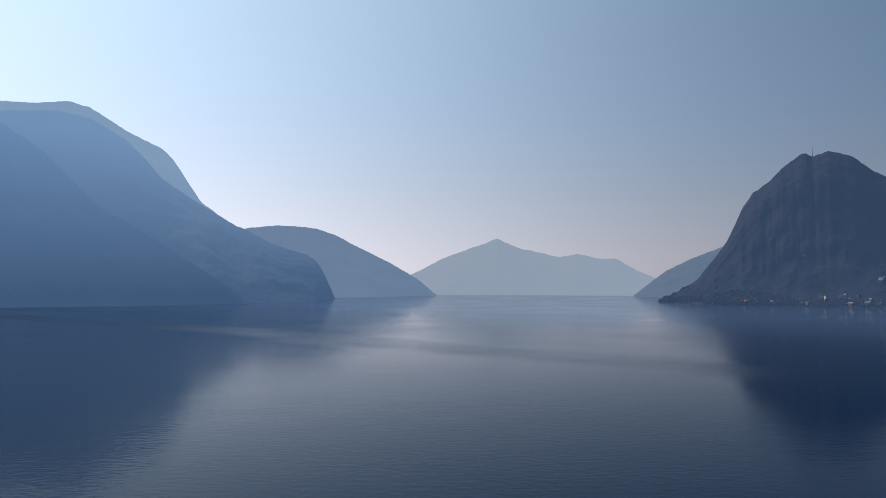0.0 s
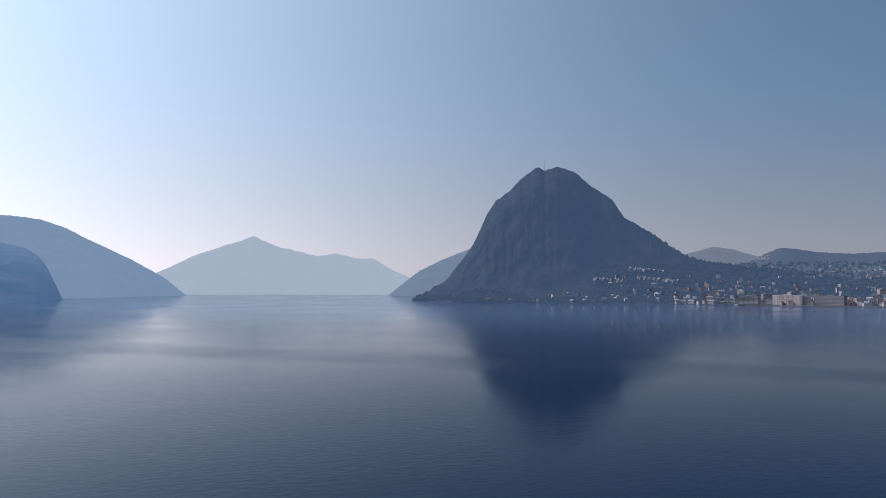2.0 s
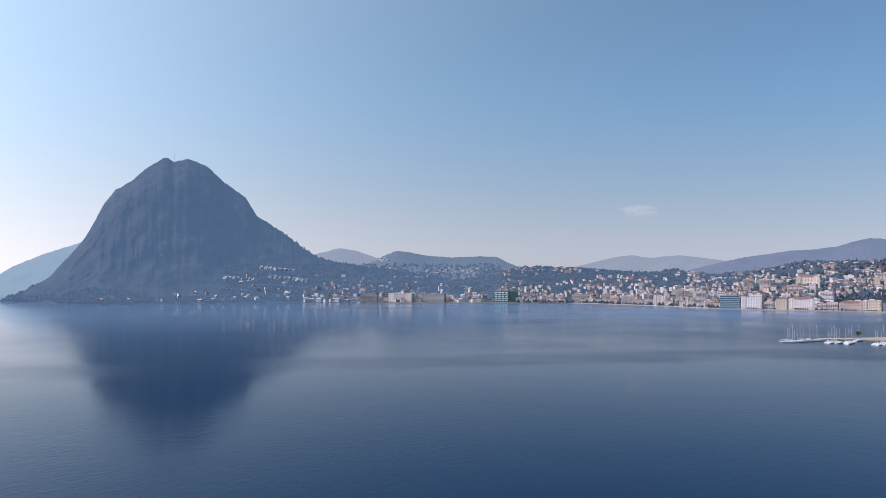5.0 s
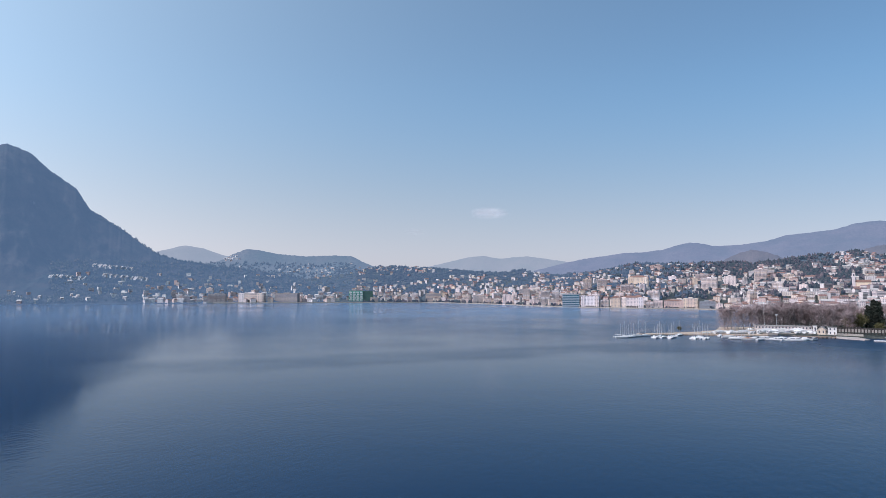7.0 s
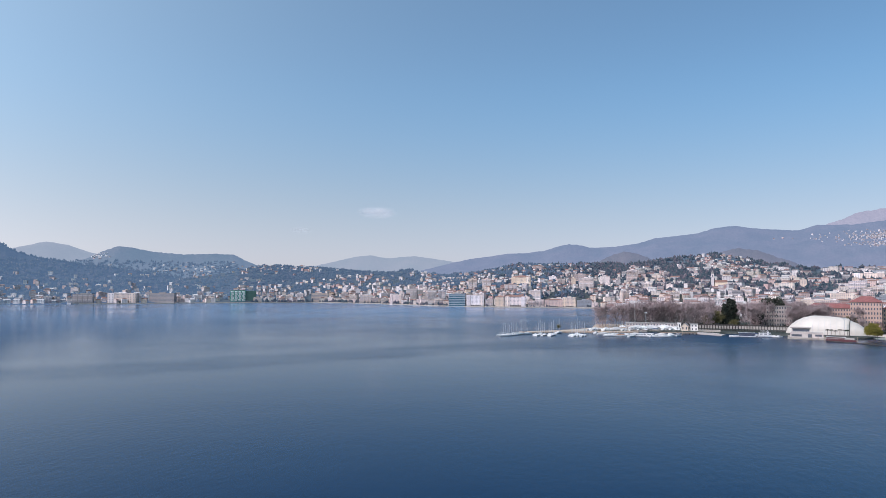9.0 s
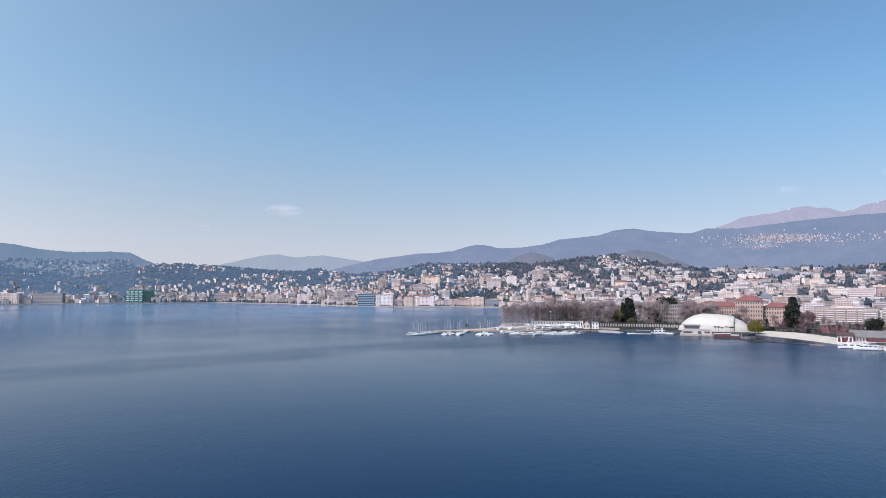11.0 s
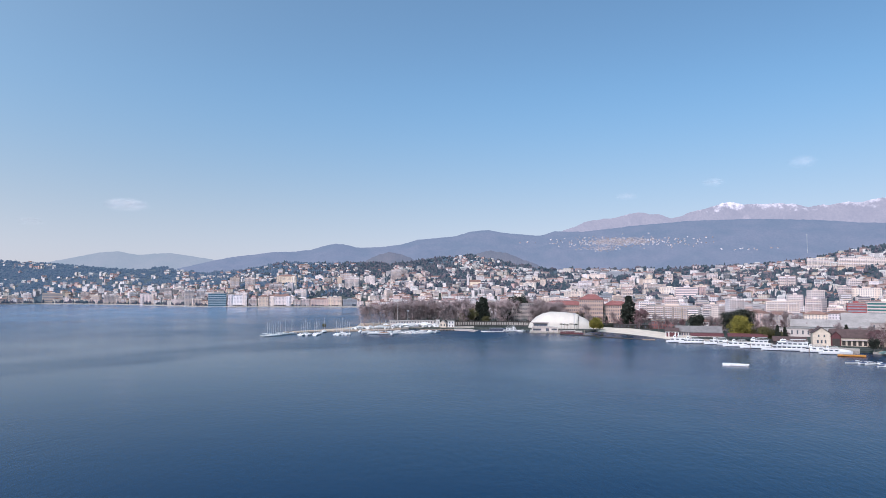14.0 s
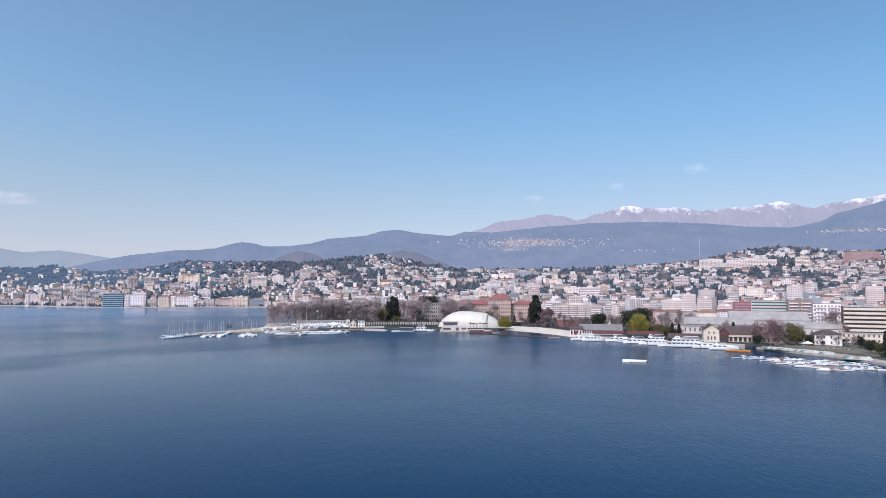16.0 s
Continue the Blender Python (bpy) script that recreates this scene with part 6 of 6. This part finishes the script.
W = dict(WALLS, white=plain("bright_white_render", (0.72, 0.685, 0.66), 0.8, 0.12, 0.1, per_object=0.12), cream=plain("sandy_render", (0.58, 0.49, 0.40), 0.85, 0.14, 0.1, per_object=0.12))
simple_house("marina_pavilion", "low grey-white marina pavilion with a flat roof", 90.0, 862, 58, 10, 7.6, W["beige"], "flat", M_FLAT, 4, rows=2, pitch=3.4, doors=((-24, -20, 3.4), (10, 13, 3.4)))
simple_house("marina_office", "white cubic marina office on the quay", 93.25, 852, 8, 9, 8.0, W["white"], "flat", M_FLAT, 4, rows=2)
simple_house("marina_office", "slim white stair tower at the pavilion's end", 92.15, 858, 4, 6, 9.0, W["white"], "flat", M_FLAT, 4)
simple_house("boat_hall", "cream marina shed with a steep gable", 92.6, 850, 6, 8, 5.5, W["cream"], "gable", M_SHEET, 78, 3.4)
pier = thing("pier", "dark timber pier standing on piles before the marina", "pier")
g = Geo()
g.box(-20, 20, -3, 3, 1.5, 2.0)
part("deck", g, M_WOOD, pier)
g = Geo()
g.rod((0, 0, -2.5), (0, 0, 1.5), 0.35, 0.35, 6)
me = g.mesh("post", M_DARK)
for i in range(11):
    for y in (-2.5, 2.5):
        part("post", me, None, pier).location = (-19 + 3.8 * i, y, 0)
put(pier, 92.1, 806, 0, 4)

pool = thing("pool_house", "white stepped pool house with terraces beside the air dome", "building")
g = Geo()
g.box(-15, 15, -6, 6, -2, 4.6)
ground_floor = part("ground_floor", g, W["beige"], pool)
for x0, x1, z0, z1 in ((-14, -4.5, 1.0, 3.2), (1.0, 4.6, 0.2, 3.6), (7.5, 13.5, 1.4, 3.4)):
    g = Geo()
    g.box(x0, x1, -6.12, -5.9, z0, z1)
    part("window", g, M_GLASS, ground_floor)
g = Geo()
g.box(-13.5, 3.5, -3.5, 5.5, 4.6, 9.6)
upper = part("upper_floor", g, W["beige"], pool)
g = Geo()
g.box(-12.5, 2.5, -3.62, -3.4, 6.0, 8.3)
part("window", g, M_GLASS, upper)
g = Geo()
g.box(-15.5, 4.5, -5.2, 6.2, 9.6, 10.3)
part("roof", g, W["beige"], pool)
g = Geo()
g.box(-15.4, 15.4, -6.4, 6.4, 4.6, 5.0)
part("terrace", g, W["beige"], pool)
g = Geo()
for i in range(17):
    g.rod((-15 + i * 1.9, -6.2, 5.0), (-15 + i * 1.9, -6.2, 6.1), 0.05, 0.05, 4)
g.rod((-15, -6.2, 6.1), (15.4, -6.2, 6.1), 0.06, 0.06, 4)
part("railing", g, M_WHITE, pool)
put(pool, 101.15, 797, 1.3, 2)
slab("pool_quay", [(99.9, 782), (104.2, 786), (104.2, 830), (99.9, 836)], -3, 1.3, M_STONE, "pale stone quay before the pool house", "quay")
simple_house("park_building", "weathered grey-beige building among bare trees", 98.9, 985, 42, 18, 27, W["beige"], "flat", M_FLAT, 10, rows=5)
simple_house("red_roof_house", "long apricot house with a red tiled roof", 102.7, 995, 54, 18, 25, W["apricot"], "hip", M_RED_TILE, -4, 6, 5)
simple_house("red_roof_house", "tall apricot corner house with a red hip roof", 105.0, 990, 33, 22, 33, W["apricot"], "hip", M_RED_TILE, -4, 7.5, 6)
simple_house("red_roof_house", "apricot wing with a red tiled roof", 107.0, 995, 34, 18, 25, W["apricot"], "hip", M_RED_TILE, -4, 6, 5)
simple_house("beach_bar", "low dark beach bar with a flat roof", 108.2, 872, 44, 8, 4.5, M_DARK, "flat", M_DARK, 0, pitch=4)
simple_house("beach_house", "small red and white house by the beach", 111.3, 745, 13, 9, 6.0, W["white"], "gable", M_DARK_TILE, 0, 2.8, doors=((-5.6, -3.6, 4), (-2.6, 2.6, 4.4), (3.6, 5.6, 4)), door_paint=M_MAROON)
simple_house("lake_restaurant", "lakeside restaurant with a grey gabled roof", 113.3, 752, 44, 13, 5.2, W["beige"], "gable", plain("dark_slate_roof", (0.17, 0.16, 0.16), 0.8, 0.25, 0.3), 0, 5.4, pitch=2.4)
simple_house("low_pavilion", "low maroon pavilion behind the restaurant", 110.6, 880, 26, 10, 9, plain("dull_maroon_wall", (0.22, 0.09, 0.085), 0.85, 0.2, 0.1), "flat", M_FLAT, 0, rows=2)
simple_house("cafe", "white cafe with a dark flat roof", 113.4, 880, 26, 12, 9, W["white"], "hip", M_TILE, 0, 3, rows=2)
for b, d, w, low in ((113.9, 712, 30, 3.0), (116.8, 697, 34, 4.6)):
    canopy = thing("canopy", "dark red canvas canopy over the quay", "canopy", "quay canopies")
    g = Geo()
    g.gable(-w / 2, w / 2, -5, 5, low, low + 2.4, 0.3, 0.2)
    part("roof", g, M_MAROON, canopy)
    g = Geo()
    g.rod((0, 0, 0), (0, 0, low + 0.1), 0.12)
    me = g.mesh("post", M_DARK)
    for i in range(9):
        for y in (-4.6, 4.6):
            part("post", me, None, canopy).location = (-w / 2 + 0.5 + (w - 1) * i / 8, y, 0)
    put(canopy, b, d, 2.2, 5)
simple_house("boat_shed", "low boat shed with a brown roof", 119.7, 672, 26, 10, 4.2, M_DARK, "gable", M_DARK_TILE, 6, 3.4, pitch=4)

# cream boathouse with two gables
boathouse = thing("boathouse", "cream boathouse with a dark brown gabled roof", "boathouse")
g = Geo()
g.box(-7, 7, -6, 6, -2, 11)
g.gable_wall(-6, 6, -7, 7, 11, 15.8, pose(0, 0, 0, 0, 0, 90))
part("gable_wing", g, W["cream"], boathouse)
g = Geo()
g.gable(-6, 6, -7, 7, 11, 15.8, 0.8, 0.35, pose(0, 0, 0, 0, 0, 90))
part("wing_roof", g, M_DARK_TILE, boathouse)
g = Geo()
g.box(7, 62, -4, 8, -2, 8)
g.gable_wall(7.8, 62, -4, 8, 8, 14.2)
part("long_wing", g, W["cream"], boathouse)
g = Geo()
g.gable(7.8, 62, -4, 8, 8, 14.2, 0.9, 0.35)
part("long_roof", g, M_DARK_TILE, boathouse)
for x, z, w, h in ((-3, 2, 1.4, 3), (0, 2, 1.4, 3), (3, 2, 1.4, 3), (-2.2, 7.5, 1.2, 2), (2.2, 7.5, 1.2, 2)):
    g = Geo()
    g.box(x - w / 2, x + w / 2, -6.08, -5.9, z, z + h)
    part("window", g, M_GLASS, boathouse)
for i in range(12):
    g = Geo()
    g.box(12 + i * 4.1, 14.6 + i * 4.1, -4.1, -3.9, 0.5, 4.5)
    part("bay_door", g, M_DARK, boathouse)
turned = pose(11.2, 0, 0, 0, 0, 90)
g = Geo()
g.box(-5.4, 6, -3.9, 3.9, -2, 8.6, turned)
g.gable_wall(-5.4, 6, -3.9, 3.9, 8.6, 12.6, turned)
part("red_gable", g, M_MAROON, boathouse)
g = Geo()
g.gable(-5.4, 6, -3.9, 3.9, 8.6, 12.6, 0.7, 0.35, turned)
part("gable_roof", g, M_DARK_TILE, boathouse)
g = Geo()
g.box(8.4, 14, -5.6, -5.3, 0, 6.4)
part("gate", g, M_DARK, boathouse)
g = Geo()
g.box(15.5, 62.5, -5.4, -4.05, 4.9, 5.6)
part("porch_roof", g, W["beige"], boathouse)
put(boathouse, 121.75, 690, None, 8)

simple_house("lakeside_villa", "white lakeside villa with a brown hip roof", 129.7, 690, 22, 14, 9.5, W["white"], "hip", M_DARK_TILE, 10, 3.8, 2, pitch=5.2)
simple_house("lakeside_villa", "low white wing with a terrace", 128.5, 694, 14, 10, 6, W["white"], "hip", M_DARK_TILE, 10, 2.5, 1)
simple_house("sports_hall", "long low hall with a pale grey roof", 122.3, 850, 74, 30, 8.5, W["grey"], "gable", M_SHEET, 4, 7, pitch=11)
simple_house("sports_hall", "large white hall with a curved pale roof", 125.8, 900, 84, 44, 12.5, W["beige"], "gable", M_SHEET, 4, 9, pitch=11)
simple_house("sports_hall", "low grey hall beside the sheds", 128.7, 800, 62, 26, 9, W["beige"], "gable", M_SHEET, 4, 6, pitch=11)
simple_house("store_shed", "low beige store behind the quay", 120.4, 800, 40, 12, 8, W["beige"], "flat", M_FLAT, 4, pitch=5)
for name, label, b, d, w, dp, floors, colour, fh in (("office_block", "red-framed office block with glass bands", 124.05, 1010, 21, 18, 8, "red", 3.7), ("office_block", "white and green office with ribbon windows", 126.0, 1012, 47, 20, 8, "white", 4.0),
                                                     ("apartment_block", "brown apartment block with pale balcony bands", 128.0, 985, 28, 18, 8, "brown", 4.2), ("apartment_block", "white apartment block with balcony bands", 129.75, 910, 28, 18, 7, "white", 4.4)):
    put(building(name, label, "building", "", w, dp, floors, colour, "flat", "ribbon" if name == "office_block" else "balcony", fh, glass=M_GREEN_GLASS if "green" in label else None), b, d, turn=6)

# long striped block: storeys of dark glass between pale parapets
striped = thing("striped_block", "long beige block with continuous white balcony bands", "building")
g = Geo()
g.box(-34, 34, -8, 10, -2, 31)
# brown body: shade in the recesses between bands is put into its colour
part("wall", g, W["brown"], striped)
for k in range(7):
    g = Geo()
    z = 3.2 + k * 4.2
    g.box(-35, 35, -10, -8.02, z - 0.35, z)
    g.box(-35, 35, -10, -9.75, z, z + 2.0)
    part("balcony_band", g, W["cream"], striped)
    g = Geo()
    for i in range(22):
        g.box(-33.5 + i * 3.05, -31.2 + i * 3.05, -8.1, -7.9, z + 0.2, z + 3.0)
    part("glazing", g, M_GLASS, striped, "", "stuff")
g = Geo()
g.box(-34.5, 34.5, -8.5, 10.5, 31, 31.8)
part("roof", g, M_FLAT, striped)
put(striped, 133.2, 800, None, 12)

simple_house("low_annexe", "low cream annexe with a flat roof before the striped block", 132.3, 735, 44, 10, 8.5, W["cream"], "flat", M_FLAT, 10, rows=2, pitch=4)

# dark pergola walk behind a pale river wall
slab("river_wall", [(93.5, 812), (95.3, 796), (95.6, 806), (94.6, 842), (93.5, 846)], -3, 0.8, W["beige"], "pale rendered ramp and wall at the river mouth", "wall")
slab("river_bank", [(93.2, 908), (96.5, 912), (100.2, 906), (100.2, 910), (96.5, 917), (93.2, 913)], -2, 5.0, M_BANK, "grey bank wall behind the pergola walk", "wall")
walkway = thing("pergola_walk", "long dark timber pergola walk on posts", "pergola")
g = Geo()
g.rod((0, 0, 0), (0, 0, 6.6), 0.36, 0.36, 6)
me_post = g.mesh("post", M_DARK)
g = Geo()
g.box(-0.2, 0.2, -3.2, 3.2, 7.2, 7.6)
me_beam = g.mesh("rafter", M_DARK)
for i in range(33):
    x = -50 + i * 100 / 32
    for y in (-2.6, 2.6):
        part("post", me_post, None, walkway).location = (x, y, 0)
    part("rafter", me_beam, None, walkway).location = (x, 0, 0)
for y in (-2.6, 2.6):
    g = Geo()
    g.box(-51, 51, y - 0.3, y + 0.3, 6.4, 7.25)
    part("beam", g, M_DARK, walkway)
    g = Geo()
    g.box(-51, 51, y - 0.12, y + 0.12, 1.0, 1.3)
    part("handrail", g, M_DARK, walkway)
put(walkway, 96.9, 868, 1.6, -3)

# flagpole, quay lamps, parasol, poles
pole = thing("flagpole", "tall white flagpole on the marina quay", "flagpole")
g = Geo()
g.rod((0, 0, 0), (0, 0, 34), 0.28, 0.1)
part("shaft", g, M_WHITE, pole)
g = Geo()
g.rod((0, 0, 0), (0, 0, 1), 0.7, 0.5, 8)
part("base", g, M_STONE, pole)
put(pole, 88.75, 900, 1.3)
parasol = thing("parasol", "large white parasol on the jetty", "parasol", "parasols")
g = Geo()
g.rod((0, 0, 2.6), (0, 0, 4.4), 4.6, 0.3, 8)
part("canopy", g, M_WHITE, parasol)
g = Geo()
g.rod((0, 0, 0), (0, 0, 2.8), 0.1)
part("pole", g, M_GREY, parasol)
put(parasol, 87.75, 868, 1.3)
for b, d in ((91.0, 848), (89.4, 846), (128.0, 668), (128.5, 664)):
    copy_thing(parasol, spot(b, d, 2.1))
piles = thing("mooring_pile", "wooden mooring pile standing in the water", "pile", "mooring piles")
g = Geo()
g.rod((0, 0, -2), (0, 0, 4.5), 0.3, 0.26, 7)
part("post", g, M_WOOD, piles)
put(piles, 101.5, 777, 0)
for b, d, s in ((101.9, 778, 1), (102.3, 770, 1), (104.4, 778, 1), (113.6, 668, 1), (115.4, 662, 1), (117.0, 640, 1), (118.5, 634, 1), (121.0, 618, 1), (93.4, 845, 1), (94.2, 842, 1), (92.4, 790, 1), (127.0, 545, 1), (130.5, 500, 1), (132.8, 508, 1)):
    copy_thing(piles, spot(b, d, 0))
tower = thing("diving_tower", "tall slim grey light mast beside the air dome", "mast")
g = Geo()
g.rod((0, 0, 0), (0, 0, 19), 0.35, 0.2)
part("shaft", g, M_GREY, tower)
g = Geo()
g.box(-1.6, 1.6, -0.3, 0.3, 18, 19.4)
part("lamp_head", g, M_GREY, tower)
put(tower, 103.6, 838, 1.5)
copy_thing(tower, spot(89.6, 905, 1.4))

# ---- small clouds ----
def cloud_mat(name, dense):
    m, n, l, p = graph(name)
    p.inputs["Base Color"].default_value, p.inputs["Roughness"].default_value = (0.92, 0.84, 0.85, 1), 1.0
    ball = n.new("ShaderNodeTexGradient")
    ball.gradient_type = "SPHERICAL"
    l.new(coords(n, l, (1, 0, 1)), ball.inputs["Vector"])
    wisp = ramp(n, l, noise_tex(n, l, coords(n, l, (1.3, 1, 1.0)), 1.0, 2, 0.5), [(0.1, (0, 0, 0)), (0.8, (1, 1, 1))])
    l.new(math_node(n, l, "MULTIPLY", math_node(n, l, "MULTIPLY", ball.outputs["Fac"], wisp), dense), p.inputs["Alpha"])
    return m


M_CLOUD, M_FAINT_CLOUD = cloud_mat("cloud", 0.38), cloud_mat("faint_cloud", 0.1)


def cloud(b, el, wide, tall):
    """A faint flattened puff, thinning to its edge; unit mesh scaled to size."""
    g, d = Geo(), 4500
    rings = []
    for k in range(13):
        f = math.pi * (k + 0.1) / 12.2
        rings.append([Vector((math.cos(a) * math.sin(f), math.sin(a) * math.sin(f), math.cos(f))) * (1 + 0.12 * noise.noise(Vector((math.cos(a) * 2, f * 2, b)))) for a in [2 * math.pi * j / 28 for j in range(28)]])
    g.loft(rings)
    ob = tagged(new("cloud", g.mesh("cloud", M_CLOUD if wide > 200 else M_FAINT_CLOUD, True)), "small faint white cloud in the sky", "cloud", "", "structure")
    ob.matrix_basis = spot(b, d, EYE_Z + d * math.tan(radians(el))) @ Matrix.Diagonal((wide / 2, wide / 5, tall / 2, 1))


for b, el, wide, tall in ((67.2, 6.3, 275, 80), (120.9, 9.5, 170, 80), (114.6, 8.35, 150, 60), (107.9, 7.5, 150, 50), (60.9, 4.7, 150, 50)):
    cloud(b, el, wide, tall)


# ---- more along the near shore ----
# dark steel arch behind the boathouse
arch = thing("steel_arch", "dark steel roof arch standing behind the boathouse", "arch")
g = Geo()
g.tube([(math.cos(a) * 17, 0, math.sin(a) * 13) for a in steps(0, math.pi, 17)], 0.45, 6)
part("rib", g, M_DARK, arch)
for i in range(1, 8):
    x = -17 + 34 * i / 8
    g = Geo()
    g.rod((x, 0, -1), (x, 0, 13 * math.sqrt(max(0.05, 1 - (x / 17) ** 2))), 0.12)
    part("hanger", g, M_DARK, arch)
put(arch, 125.4, 760, None, 4)

# palms before the air dome
palm = thing("palm_tree", "small palm tree beside the air dome", "tree", "palms")
g = Geo()
g.rod((0, 0, -0.5), (0.15, 0.1, 6.5), 0.35, 0.22)
part("trunk", g, M_BARK, palm)
g = Geo()
for i in range(26):
    a, lift = rng.uniform(0, 6.28), rng.uniform(-0.4, 1.1)
    way = Vector((math.cos(a), math.sin(a), 0))
    side = Vector((-math.sin(a), math.cos(a), 0)) * 0.35
    mid = Vector((0.15, 0.1, 6.5)) + way * 1.5 + Vector((0, 0, lift))
    tip = mid + way * 1.4 + Vector((0, 0, lift * 0.4 - 1.0))
    g.add([Vector((0.15, 0.1, 6.4)), mid - side, tip, mid + side], [(0, 1, 2, 3)])
part("crown", g, M_EVERGREEN, palm)
put(palm, 102.5, 826, 1.5)
for b in (102.75, 103.0, 103.3, 103.6, 103.8):
    copy_thing(palm, spot(b, 822 + rng.uniform(-4, 8), 1.5, rng.uniform(0, 360)) @ Matrix.Scale(rng.uniform(0.85, 1.2), 4))

# clipped hedge between the dome and the beach
hedge = thing("hedge", "dark clipped hedge behind the beach", "hedge")
g = Geo()
cells = [Vector((-30 + 60 * i / 60, 0, 1.0 + 0.9 * (i % 3) / 2)) for i in range(61)]
scraps(g, cells, 3600, 0.75, 0.7, 0.8)
part("leaves", g, M_EVERGREEN, hedge)
put(hedge, 106.3, 884, 2.0, -4)

# white tables on the villa's terrace
garden_table = thing("garden_table", "small white table on the terrace by the slip", "table", "terrace tables")
g = Geo()
g.rod((0, 0, 0.72), (0, 0, 0.78), 0.6, 0.6, 10)
part("tabletop", g, M_WHITE, garden_table)
g = Geo()
g.rod((0, 0, 0), (0, 0, 0.72), 0.06)
part("leg", g, M_GREY, garden_table)
put(garden_table, 128.2, 655, 2.5)
for i in range(15):
    b = 128.0 + 3.2 * (i + rng.random()) / 15
    copy_thing(garden_table, spot(b, table([(128, 658), (131.3, 628)], b) + rng.uniform(-4, 6), 2.5))

# white cruiser and covered boat at the river mouth
put(passenger_boat(17, 1, "white cabin cruiser at the river mouth", "cabin_cruiser"), 98.45, 800, 0, 12)
covered = thing("covered_boat", "long boat under a dark blue canopy", "boat")
part("hull", hull(15, 4, 0.5, 1.1), M_HULL, covered)
g = Geo()
g.gable(-5.5, 4.5, -1.7, 1.7, 2.6, 3.4, 0.2, 0.12)
part("canopy", g, M_BLUE_COVER, covered)
g = Geo()
g.rod((0, 0, 0.9), (0, 0, 2.7), 0.07, 0.07, 5)
me = g.mesh("post", M_GREY)
for x, y in itertools.product((-5.2, -0.5, 4.2), (-1.5, 1.5)):
    part("post", me, None, covered).location = (x, y, 0)
put(covered, 97.5, 806, 0, 4)

# large boats laid up under pale covers before the pavilion
for b, d, turn, size in ((90.0, 856, 20, 1.7), (90.5, 858, 70, 1.6), (91.0, 858, 15, 1.9), (91.4, 862, 30, 1.8), (91.9, 862, 80, 1.7), (88.9, 852, 30, 1.6), (89.4, 850, 60, 1.5), (87.2, 826, 40, 1.4), (86.4, 822, 70, 1.4), (85.5, 818, 40, 1.3)):
    copy_thing(MOTORS[1], spot(b, d, 2.5 if b > 88.7 else 1.8, turn) @ Matrix.Scale(size, 4))

for b, d, k, size in ((112.1, 690, 2, 1.3), (113.5, 682, 2, 1.5), (115.3, 672, 2, 1.4), (116.8, 662, 2, 1.6), (118.3, 648, 2, 1.7), (120.5, 640, 2, 1.6), (121.8, 634, 2, 1.5), (122.9, 622, 1, 1.5)):
    copy_thing(MOTORS[k], spot(b, d, 0, rng.uniform(-5, 15)) @ Matrix.Scale(size, 4))

# pale funicular track climbing the long mountain
g = Geo()
track = [slope_point(121.05, el) for el in steps(2.6, 4.05, 26)]
g.tube([p + Vector((0, 0, 2.5)) for p in track if p is not None and p.length > 2600], 1.2)
tagged(new("funicular_track", g.mesh("funicular_track", M_GREY)), "thin pale funicular track climbing the wooded mountain", "track", "", "structure")
